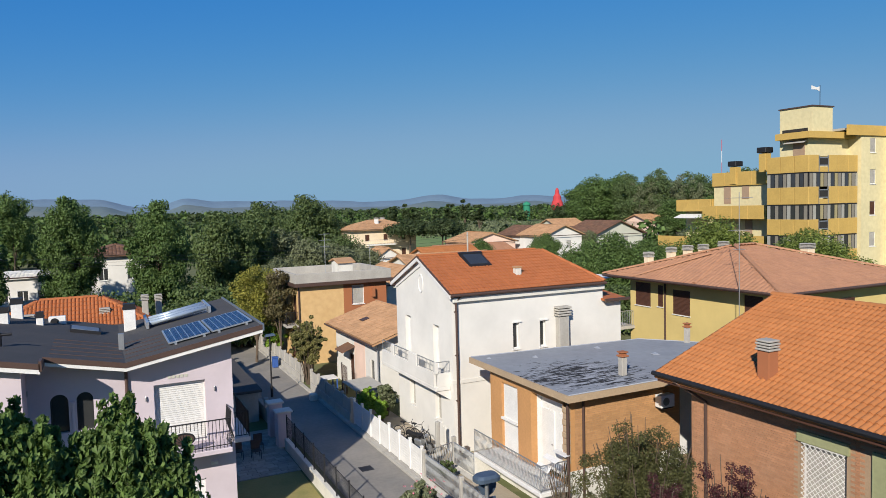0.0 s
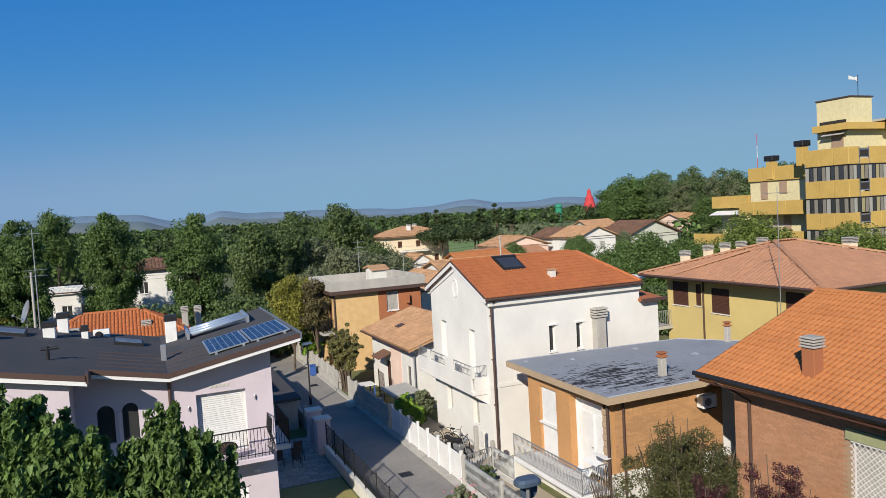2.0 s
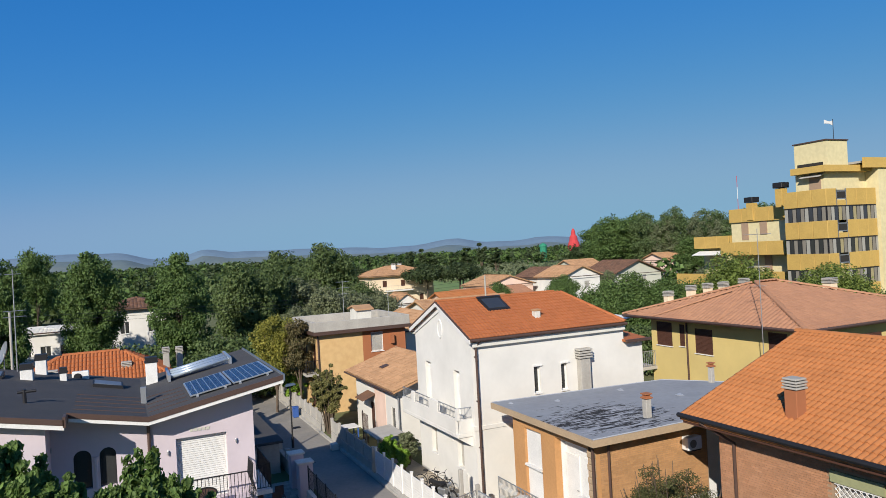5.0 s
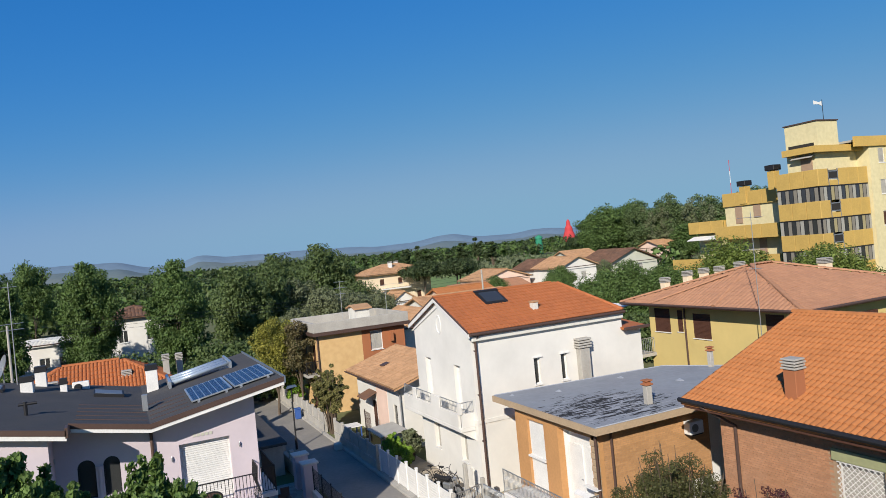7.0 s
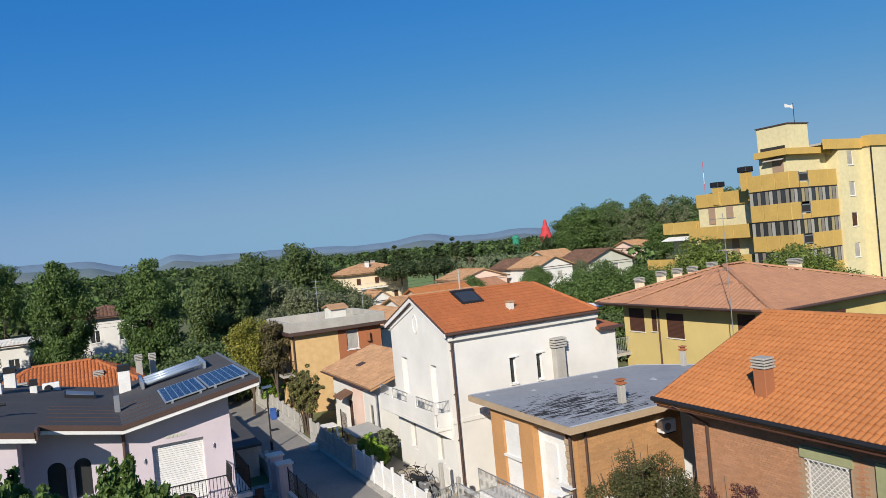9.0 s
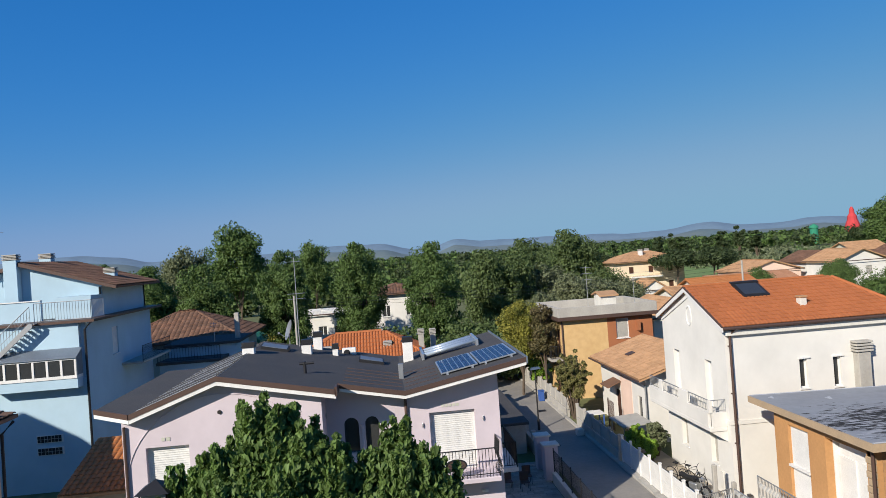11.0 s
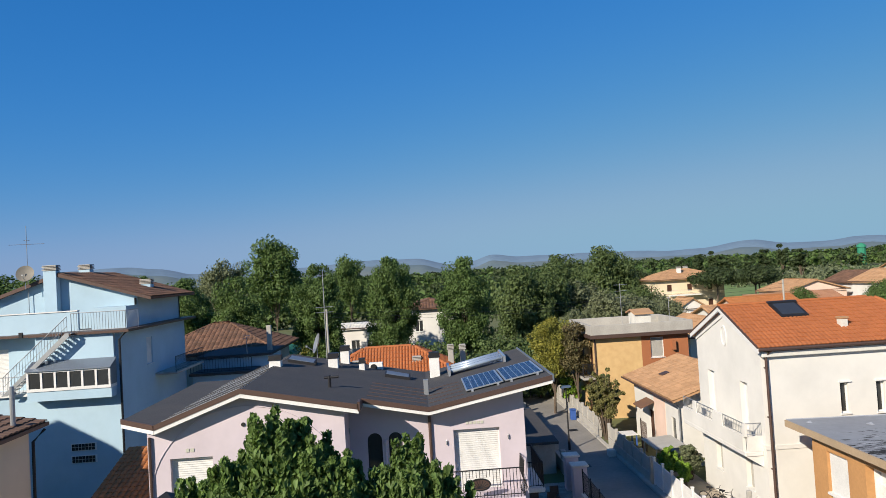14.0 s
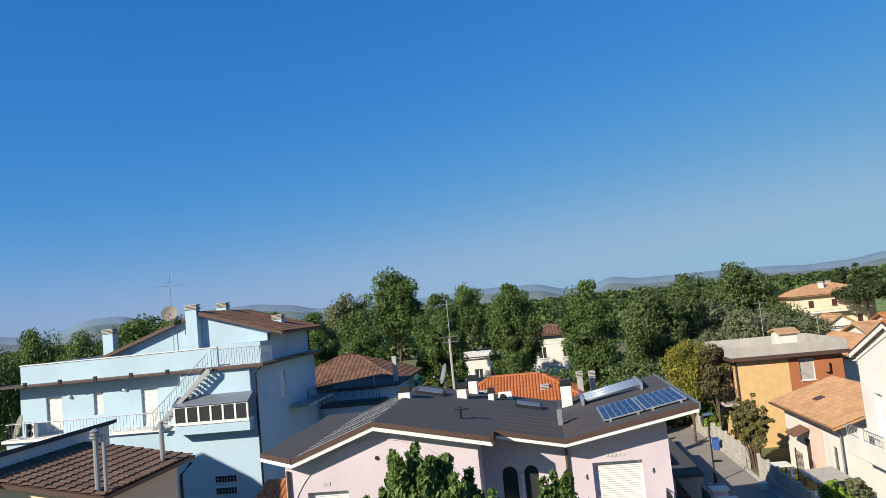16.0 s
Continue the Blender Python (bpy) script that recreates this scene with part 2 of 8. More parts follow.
# ---- building blocks ----
class Shape:
    """Collects the corners and faces of one mesh."""

    def __init__(self):
        self.v, self.f = [], []

    def add(self, verts, faces):
        k = len(self.v)
        self.v += [tuple(p) for p in verts]
        self.f += [tuple(i + k for i in f) for f in faces]
        return self

    def box(self, x0, x1, y0, y1, z0, z1, c=0.0):
        if c:
            lo, hi = (x0, y0, z0), (x1, y1, z1)
            vs = []
            for s in range(8):
                bit = [(s >> k) & 1 for k in range(3)]
                for a in range(3):
                    vs.append([(hi[k] if bit[k] else lo[k]) + (0 if k == a else (-c if bit[k] else c)) for k in range(3)])
            fs = []
            for a in range(3):
                b, d = (a + 1) % 3, (a + 2) % 3
                for side in (0, 1):
                    q = [sum((1 << k) * w for k, w in ((a, side), (b, m), (d, o))) * 3 + a for m, o in ((0, 0), (1, 0), (1, 1), (0, 1))]
                    fs.append(q if side else q[::-1])
                for m in (0, 1):
                    for o in (0, 1):
                        s0 = (m << b) | (o << d)
                        s1 = s0 | (1 << a)
                        q = [s0 * 3 + b, s1 * 3 + b, s1 * 3 + d, s0 * 3 + d]
                        fs.append(q if m ^ o else q[::-1])
            for s in range(8):
                q = [s * 3, s * 3 + 1, s * 3 + 2]
                fs.append(q if bin(s).count("1") % 2 else q[::-1])
            return self.add(vs, fs)
        vs = [(x, y, z) for z in (z0, z1) for y in (y0, y1) for x in (x0, x1)]
        return self.add(vs, [(0, 2, 3, 1), (4, 5, 7, 6), (0, 1, 5, 4), (2, 6, 7, 3), (0, 4, 6, 2), (1, 3, 7, 5)])

    def prism(self, pts, axis, a, b):
        """A flat outline pts, pushed along axis from a to b. The outline's two numbers are the other axes, in order."""
        def put(p, h):
            q = list(p)
            q.insert("xyz".index(axis), h)
            return q
        n = len(pts)
        vs = [put(p, a) for p in pts] + [put(p, b) for p in pts]
        return self.add(vs, [tuple(range(n))[::-1], tuple(range(n, 2 * n))] + [(i, (i + 1) % n, n + (i + 1) % n, n + i) for i in range(n)])

    def slab(self, pts, thick):
        """A thin slab under a flat polygon in space."""
        n = len(pts)
        vs = [tuple(p) for p in pts] + [(p[0], p[1], p[2] - thick) for p in pts]
        return self.add(vs, [tuple(range(n)), tuple(range(n, 2 * n))[::-1]] + [(i, n + i, n + (i + 1) % n, (i + 1) % n) for i in range(n)])

    def tube(self, path, r, sides=6, r1=None):
        path = [Vector(p) for p in path]
        n, base = len(path), len(self.v)
        r1 = r if r1 is None else r1
        for k, p in enumerate(path):
            d = (path[min(k + 1, n - 1)] - path[max(k - 1, 0)]).normalized()
            s = d.cross(Vector((0, 0, 1)) if abs(d.z) < 0.95 else Vector((1, 0, 0))).normalized()
            w = d.cross(s)
            rr = r + (r1 - r) * k / max(1, n - 1)
            for j in range(sides):
                a = 2 * math.pi * j / sides
                self.v.append(tuple(p + rr * (math.cos(a) * s + math.sin(a) * w)))
        for k in range(n - 1):
            for j in range(sides):
                q = base + k * sides
                self.f.append((q + j, q + (j + 1) % sides, q + sides + (j + 1) % sides, q + sides + j))
        self.f.append(tuple(base + j for j in range(sides))[::-1])
        self.f.append(tuple(base + (n - 1) * sides + j for j in range(sides)))
        return self

    def turned(self, profile, x, y, sides=16):
        """A turned body round a vertical line: profile rows of radius and height."""
        base = len(self.v)
        for r, z in profile:
            for j in range(sides):
                a = 2 * math.pi * j / sides
                self.v.append((x + r * math.cos(a), y + r * math.sin(a), z))
        for k in range(len(profile) - 1):
            for j in range(sides):
                q = base + k * sides
                self.f.append((q + j, q + (j + 1) % sides, q + sides + (j + 1) % sides, q + sides + j))
        self.f.append(tuple(base + j for j in range(sides))[::-1])
        self.f.append(tuple(base + (len(profile) - 1) * sides + j for j in range(sides)))
        return self

    def mesh(self, name):
        me = bpy.data.meshes.new(name)
        me.from_pydata(self.v, [], self.f)
        me.update()
        return me


def thing(name, at, label, category, group="", kind=""):
    e = new(name)
    e.empty_display_size = 0.3
    e.location = at
    return tagged(e, label, category, group, kind)


def origin_of(ob):
    m = Matrix()
    while ob:
        m = (ob.matrix_parent_inverse @ ob.matrix_basis if ob.parent else ob.matrix_basis) @ m
        ob = ob.parent
    return m


def part(name, shape, key, parent=None, label="", kind="", smooth=False):
    """Links a shape, given in world metres, as one mesh object under a thing or a part."""
    me = shape.mesh(name) if isinstance(shape, Shape) else shape
    me.materials.append(M[key])
    if smooth:
        me.shade_smooth()
    ob = new(name, me)
    if parent:
        ob.parent = parent
        ob.matrix_parent_inverse = origin_of(parent).inverted()
    return tagged(ob, label, kind=kind)


def solid(name, shape, key, label, category, group="", kind="", smooth=False):
    """A top-level thing that is a single mesh."""
    return tagged(part(name, shape, key, None, smooth=smooth), label, category, group, kind)


def wall(s, axis, p0, p1, a0, a1, z0, z1, holes=()):
    """A wall between p0 and p1 across, a0 and a1 along, with holes (a0, a1, z0, z1) that go through it."""
    along = sorted({a0, a1, *[h[0] for h in holes], *[h[1] for h in holes]})
    up = sorted({z0, z1, *[h[2] for h in holes], *[h[3] for h in holes]})
    for a, b in zip(along, along[1:]):
        run = None
        for c, d in zip(up, up[1:]):
            free = not any(h[0] <= a and b <= h[1] and h[2] <= c and d <= h[3] for h in holes)
            if free:
                run = (run[0] if run else c, d)
            if (not free or d == up[-1]) and run:
                if axis == "x":
                    s.box(p0, p1, a, b, *run)
                else:
                    s.box(a, b, p0, p1, *run)
                run = None
    return s


def across(axis, p, q, a0, a1, z0, z1):
    """Box limits for something in a wall: p and q across it, a0 and a1 along it."""
    return (min(p, q), max(p, q), a0, a1, z0, z1) if axis == "x" else (a0, a1, min(p, q), max(p, q), z0, z1)


def window(parent, axis, face, out, a0, a1, z0, z1, look_="glass", rim="white_paint", sill=True, deep=0.14, wide=0.06, slats=False):
    """A window, shutter or door set into a hole. out: which way the wall faces (+1 or -1)."""
    back = face - out * deep
    s = Shape()
    for lim in ((a0, a0 + wide, z0, z1), (a1 - wide, a1, z0, z1), (a0 + wide, a1 - wide, z1 - wide, z1), (a0 + wide, a1 - wide, z0, z0 + wide)):
        s.box(*across(axis, back, back + out * 0.06, *lim))
    w = part("window", s, rim, parent)
    hole = (a0 + wide, a1 - wide, z0 + wide, z1 - wide)
    if look_ == "glass":
        part("pane", Shape().box(*across(axis, back + out * 0.02, back + out * 0.03, *hole)), "glass", w)
        mid = (a0 + a1) / 2
        if a1 - a0 > 0.8:
            part("mullion", Shape().box(*across(axis, back + out * 0.005, back + out * 0.05, mid - 0.035, mid + 0.035, z0 + wide, z1 - wide)), rim, w)
    elif look_ == "open":
        part("pane", Shape().box(*across(axis, back - out * 0.25, back - out * 0.24, *hole)), "glass", w)
    else:
        key = {"roller": "white_paint", "louvre": "brown_shutter", "grey_roller": "beige_canvas"}[look_]
        pitch = 0.075
        n = max(2, int((hole[3] - hole[2]) / pitch))
        h = (hole[3] - hole[2]) / n
        if slats:
            sh = part("shutter", Shape().box(*across(axis, back + out * 0.015, back + out * 0.032, *hole)), key, w)
            me = Shape().box(*across(axis, back + out * 0.03, back + out * 0.055, hole[0], hole[1], 0.012, h), 0.006).mesh("slat")
            me.materials.append(M[key])
            for k in range(n):
                ob = new("slat", me)
                ob.parent = sh
                ob.matrix_parent_inverse = origin_of(sh).inverted()
                ob.location = (0, 0, hole[2] + k * h)
        else:
            # one folded sheet
            fold = [(back + out * 0.02, hole[2])]
            for k in range(n):
                z = hole[2] + k * h
                fold += [(back + out * 0.05, z + 0.1 * h), (back + out * 0.05, z + 0.85 * h), (back + out * 0.028, z + h)]
            sh = Shape()
            for p, z in fold:
                sh.v += [(p, hole[0], z), (p, hole[1], z)] if axis == "x" else [(hole[0], p, z), (hole[1], p, z)]
            sh.f = [(2 * k, 2 * k + 1, 2 * k + 3, 2 * k + 2) for k in range(len(fold) - 1)]
            part("shutter", sh, key, w)
    if sill:
        part("sill", Shape().box(*across(axis, face - out * 0.05, face + out * 0.06, a0 - 0.05, a1 + 0.05, z0 - 0.05, z0 - 0.003)), "white_paint", w)
    return w


def tile_mesh(du, dv, amp=0.035, lift=0.03, lap=0.04, n=7):
    """One curved roof tile: u along the eave, v up the slope, w off the roof."""
    s = Shape()
    prof = [(du * k / (n - 1), amp * math.sin(math.pi * k / (n - 1)) ** 0.8) for k in range(n)]
    s.v = [(u, 0, h + lift) for u, h in prof] + [(u, dv + lap, h + 0.004) for u, h in prof] + [(u, 0, h) for u, h in prof]
    s.f = [(k, k + 1, n + k + 1, n + k) for k in range(n - 1)] + [(2 * n + k, 2 * n + k + 1, k + 1, k) for k in range(n - 1)]
    return s


def inside(poly, p):
    hit = False
    for (x0, y0), (x1, y1) in zip(poly, poly[1:] + poly[:1]):
        if (y0 > p[1]) != (y1 > p[1]) and p[0] < (x1 - x0) * (p[1] - y0) / (y1 - y0) + x0:
            hit = not hit
    return hit


def tiled(parent, corner, along, up, outline, key, du=0.3, dv=0.36, single=(), amp=0.035, lift=0.03, name="tile"):
    """Covers one slope with tiles. corner: eave corner; along, up: directions in space; outline: the slope's polygon in metres along and up.
    single: (u0, u1) the stretch whose tiles are objects of their own."""
    corner, u, v = Vector(corner), Vector(along).normalized(), Vector(up).normalized()
    w = u.cross(v).normalized()
    rot = Matrix((u, v, w)).transposed().to_4x4()
    one = tile_mesh(du, dv, amp, lift)
    umax, vmax = max(p[0] for p in outline), max(p[1] for p in outline)
    rest = Shape()
    shared, count = None, 0
    for j in range(int(vmax / dv) + 1):
        for i in range(int(umax / du) + 1):
            a, b = i * du, j * dv
            if not inside(outline, (a + du / 2, b + dv / 2)):
                continue
            at = corner + u * a + v * b + w * random.uniform(0.0, 0.008)
            if single and single[0] <= a <= single[1] and count < 300:
                if shared is None:
                    shared = one.mesh(name)
                    shared.materials.append(M[key])
                ob = new(name, shared)
                ob.parent = parent
                ob.matrix_parent_inverse = origin_of(parent).inverted()
                ob.matrix_basis = Matrix.Translation(at) @ rot @ Matrix.Rotation(random.uniform(-0.012, 0.012), 4, "Z")
                count += 1
            else:
                rest.add([at + u * p[0] + v * p[1] + w * p[2] for p in one.v], one.f)
    if rest.v:
        part("roof_tiling", rest, key, parent, kind="stuff")


def ridge_tiles(parent, a, b, key, r=0.11, step=0.38, name="ridge_tile"):
    a, b = Vector(a), Vector(b)
    d = (b - a).normalized()
    side = d.cross(Vector((0, 0, 1))).normalized()
    top = side.cross(d)
    s = Shape()
    n = int((b - a).length / step)
    for k in range(n):
        p, q = a + d * step * k, a + d * (step * (k + 1) + 0.04)
        vs = []
        for pt, rr in ((p, r * 1.08), (q, r * 0.95)):
            for j in range(6):
                t = math.pi * j / 5
                vs.append(pt + side * rr * math.cos(t) + top * rr * 0.8 * math.sin(t))
        s.add(vs, [(j, j + 1, 7 + j, 6 + j) for j in range(5)] + [(0, 1, 2, 3, 4, 5)])
    part(name, s, key, parent)


BARS = {}


def bar_row(parent, spots, path, r, key, name="bar", turn=0.0):
    """Alike bars, each an object of its own on one shared mesh. spots: feet in the world; path: the bar from its foot."""
    sig = (tuple(path), r, key, name)
    if sig not in BARS:
        BARS[sig] = Shape().tube(path, r, 4).mesh(name)
        BARS[sig].materials.append(M[key])
    inv = origin_of(parent).inverted()
    for at in spots:
        ob = new(name, BARS[sig])
        ob.parent = parent
        ob.matrix_parent_inverse = inv
        ob.matrix_basis = Matrix.Translation(at) @ Matrix.Rotation(turn, 4, "Z")


def railing(parent, path, z0, h, key, step=0.13, r=0.012, name="railing", bow=0.0):
    """An upright-bar railing along a path of plan points: a handrail with a lower rail, and bars."""
    path = [Vector((*p, 0)) for p in path]
    top = part(name, Shape().tube([(p.x, p.y, z0 + h) for p in path], 0.024, 5), key, parent)
    part("lower_rail", Shape().tube([(p.x, p.y, z0 + 0.08) for p in path], 0.018, 5), key, top)
    for a, b in zip(path, path[1:]):
        n = max(1, round((b - a).length / step))
        spots = [(*a.lerp(b, k / n).xy, z0 - 0.03) for k in range(n + 1)]
        bar_row(parent, spots[::n], ((0, 0, 0), (0, 0, round(h + 0.03, 3))), 0.022, key, "post")
        d = (b - a).normalized()
        if bow:
            bar_row(parent, spots[1:-1], ((0, 0, 0.1), (bow, 0, 0.1 + h * 0.25), (0, 0, 0.1 + h * 0.5), (bow, 0, 0.1 + h * 0.72), (0, 0, h + 0.02)), r, key, "bar", math.atan2(d.y, d.x))
        else:
            bar_row(parent, spots[1:-1], ((0, 0, 0.1), (0, 0, round(h + 0.03, 3))), r, key)
    return top


def chimney(x, y, z0, z1, w, body, label, cap="bands", d=None, group="chimneys"):
    """A chimney stack with a cap of stacked bands, a pipe or a slab."""
    d = d or w
    t = thing("chimney", (x, y, z0), label, "chimney", group)
    ch = 0.0 if cap != "bands" else 0.36
    part("shaft", Shape().box(x - w / 2, x + w / 2, y - d / 2, y + d / 2, z0 - 0.25, z1 - ch, 0.015), body, t)
    if cap == "bands":
        for k in range(4):
            g = 0.05 if k % 2 == 0 else 0.03
            z = z1 - ch + 0.09 * k
            part("cap_band", Shape().box(x - w / 2 - g, x + w / 2 + g, y - d / 2 - g, y + d / 2 + g, z + 0.02, z + 0.08, 0.012), "concrete", t)
            # near-black core paints the shade between the bands
            part("cap_core", Shape().box(x - w / 2 + 0.05, x + w / 2 - 0.05, y - d / 2 + 0.05, y + d / 2 - 0.05, z - 0.005, z + 0.025), "dark_void", t)
    elif cap == "dark":
        part("cap", Shape().box(x - w / 2 - 0.04, x + w / 2 + 0.04, y - d / 2 - 0.04, y + d / 2 + 0.04, z1 - 0.03, z1 + 0.03, 0.01)
             .box(x - w / 2 - 0.01, x + w / 2 + 0.01, y - d / 2 - 0.01, y + d / 2 + 0.01, z1 + 0.03, z1 + 0.2), "dark_metal", t)
    elif cap == "clay":
        part("cap", Shape().box(x - w / 2 - 0.05, x + w / 2 + 0.05, y - d / 2 - 0.05, y + d / 2 + 0.05, z1, z1 + 0.06, 0.01)
             .box(x - w / 2 + 0.02, x + w / 2 - 0.02, y - d / 2 + 0.02, y + d / 2 - 0.02, z1 + 0.06, z1 + 0.16)
             .box(x - w / 2 - 0.04, x + w / 2 + 0.04, y - d / 2 - 0.04, y + d / 2 + 0.04, z1 + 0.16, z1 + 0.21, 0.01), "rust_plaster", t)
    return t


def antenna(x, y, z0, z1, label="grey metal television antenna on a mast", arms=((0.15, 0.9, 0.4), (1.3, 0.7, 1.2)), turn=0.5):
    t = thing("antenna", (x, y, z0), label, "antenna", "antennas")
    part("mast", Shape().tube([(x, y, z0 - 0.2), (x, y, z1)], 0.025, 6, 0.018), "galvanised", t)
    c, s_ = math.cos(turn), math.sin(turn)
    for down, length, width in arms:
        z = z1 - down
        s = Shape().tube([(x - c * length / 2, y - s_ * length / 2, z), (x + c * length / 2, y + s_ * length / 2, z)], 0.014, 4)
        n = 7
        for k in range(n):
            f = (k / (n - 1) - 0.5) * length
            w = width * (0.5 + 0.5 * k / n) / 2
            s.tube([(x + c * f + s_ * w, y + s_ * f - c * w, z), (x + c * f - s_ * w, y + s_ * f + c * w, z)], 0.007, 4)
        part("aerial", s, "galvanised", t)
    return t


def dish(x, y, z, r, key, toward=(-0.4, -0.9, 0.35)):
    t = thing("satellite_dish", (x, y, z - r - 0.4), "round satellite dish on a metal pole", "satellite dish")
    d = Vector(toward).normalized()
    s = d.cross(Vector((0, 0, 1))).normalized()
    u = s.cross(d)
    c = Vector((x, y, z))
    sh = Shape()
    rings = 4
    for k in range(rings + 1):
        rr = r * k / rings
        for j in range(18):
            a = 2 * math.pi * j / 18
            sh.v.append(tuple(c + s * rr * math.cos(a) + u * rr * math.sin(a) + d * (0.18 * r * (k / rings) ** 2 - 0.05)))
    for k in range(rings):
        for j in range(18):
            q = k * 18
            sh.f.append((q + j, q + (j + 1) % 18, q + 18 + (j + 1) % 18, q + 18 + j))
    n = len(sh.v)
    sh.v += [tuple(Vector(p) - d * 0.02) for p in sh.v]
    sh.f += [tuple(i + n for i in f[::-1]) for f in sh.f]
    part("reflector", sh, key, t, smooth=True)
    part("arm", Shape().tube([c - u * r * 0.8, c - u * r * 0.5 + d * r * 0.9], 0.015, 5).box(*[v for a in (c - u * r * 0.5 + d * r * 0.9) for v in (a - 0.04, a + 0.04)]), "galvanised", t)
    part("pole", Shape().tube([(x, y, z - r - 0.45), (x, y, z), c], 0.025, 6), "galvanised", t)
    return t


# ---- setting ----
g = Shape()
N = 24
for i in range(N + 1):
    for j in range(N + 1):
        g.v.append((-4500 + 9000 * i / N, -4500 + 9000 * j / N, 0))
for i in range(N):
    for j in range(N):
        k = i * (N + 1) + j
        g.f.append((k, k + N + 1, k + N + 2, k + 1))
solid("ground", g, "earth", "flat green and dry brown farmland ground", "ground", kind="structure")
solid("road", Shape().box(8.75, 11.95, 8, 130, -0.2, 0.012), "asphalt", "worn grey asphalt lane between garden walls", "road", kind="structure")
kerb = Shape()
for k in range(52):
    kerb.box(11.96, 12.2, 18.02 + k, 19.0 + k, -0.1, 0.10 + 0.008 * (k % 3), 0.01)
solid("pavement", kerb, "concrete", "narrow concrete kerb along the white garden fence", "kerb", kind="structure")
solid("courtyard", Shape().box(12.6, 15.0, 20, 39, -0.1, 0.02).box(15.0, 25.5, 28.75, 29.9, -0.1, 0.02), "yard", "pale gravelly concrete yard beside the white house", "yard", kind="structure")
solid("lawn", Shape().box(4.6, 7.85, 17, 31.7, -0.1, 0.02), "lawn", "patchy dry lawn beside the garden fence", "lawn", kind="structure")
solid("field", Shape().box(60, 260, 190, 460, -0.3, 0.05), "crop", "bright green crop field in the distance", "field", kind="structure")
solid("dry_ground", Shape().box(-14, 4, 84, 110, -0.3, 0.04).box(14, 26, 70, 84, -0.3, 0.04), "dry_field", "dry straw-coloured ground among the trees", "field", kind="structure")


# ---- lilac house with the dark roof ----
def lilac_house():
    t = thing("house", (-2, 30, 0), "pale lilac plastered house with a dark butterfly roof", "house")
    apex, valley, tip = (-5.74, 8.29), (0.65, 7.0), (5.2, 7.85)
    def z_of(x):
        if x < -8.67:
            return 7.24
        if x < apex[0]:
            return 8.29 + 0.358 * (x + 5.74)
        if x < valley[0]:
            return 8.29 - 0.2019 * (x + 5.74)
        return 7.0 + 0.187 * (x - 0.65)
    def top(xs, drop=0.3):
        return [(x, z_of(x) - drop) for x in xs]
    # front walls: right wing and the recessed bay, then the left wing
    s = Shape()
    holes = [(1.52, 3.24, 3.72, 5.98), (2.35, 3.1, 0.1, 2.35)]
    wall(s, "y", 26.5, 26.8, 0.65, 4.2, 0, 6.3, holes)
    s.prism([(0.65, 6.3), (4.2, 6.3)] + top((4.2, 0.65)), "y", 26.5, 26.8)
    arches = [(-1.67, -1.13), (-0.89, -0.38)]
    wall(s, "y", 26.5, 26.8, -2.31, 0.65, 0, 5.8, [(a, b, 4.75, 5.8) for a, b in arches])
    for x0, x1 in ((-2.31, -1.67), (-1.13, -0.89), (-0.38, 0.65)):
        s.box(x0, x1, 26.5, 26.8, 5.8, 6.15)
    for a, b in arches:
        c, r = (a + b) / 2, (b - a) / 2
        arc = [(c + r * math.cos(math.pi * k / 10), 5.8 + r * math.sin(math.pi * k / 10)) for k in range(11)]
        for p, q in zip(arc, arc[1:]):
            s.prism([p, (p[0], 6.15), (q[0], 6.15), q], "y", 26.5, 26.8)
    s.prism([(-2.31, 6.15), (0.65, 6.15)] + top((0.65, -2.31)), "y", 26.5, 26.8)
    wall(s, "y", 24.98, 25.28, -9.1, -2.31, 0, 6.7, [(-8.35, -6.9, 3.9, 6.0)])
    s.prism([(-9.1, 6.7), (-2.31, 6.7)] + top((-2.31, -5.74, -8.67, -9.1)), "y", 24.98, 25.28)
    s.box(-2.61, -2.31, 25.28, 26.5, 0, 7.2)
    wall(s, "x", 3.9, 4.2, 26.8, 34.4, 0, 7.3)
    wall(s, "x", -9.1, -8.8, 25.28, 34.4, 0, 6.9)
    s.box(-8.8, 3.9, 34.1, 34.4, 0, 6.6)
    part("wall", s, "pink_plaster", t)
    part("floor_slab", Shape().box(-8.8, 3.9, 26.8, 34.1, 3.3, 3.6), "concrete", t)
    # roof sheets
    y1 = 35.0
    part("roof_sheet", Shape().slab([(-5.74, 24.5, 8.29), (-1.75, 24.5, z_of(-1.75)), (-1.75, y1, z_of(-1.75)), (-5.74, y1, 8.29)], 0.16)
         .slab([(-1.75, 25.7, z_of(-1.75)), (0.65, 25.7, 7.0), (0.65, y1, 7.0), (-1.75, y1, z_of(-1.75))], 0.16), "bitumen", t, "dark grey bitumen roof sheet")
    part("roof_sheet", Shape().slab([(0.65, 25.7, 7.0), (5.2, 25.7, 7.85), (5.2, y1, 7.85), (0.65, y1, 7.0)], 0.16), "bitumen", t)
    part("roof_sheet", Shape().slab([(-8.67, 24.5, 7.24), (-5.74, 24.5, 8.29), (-5.74, y1, 8.29), (-8.67, y1, 7.24)], 0.16), "roof_metal", t, "pale ribbed metal roof slope")
    for k in range(24):
        y = 24.62 + 0.44 * k
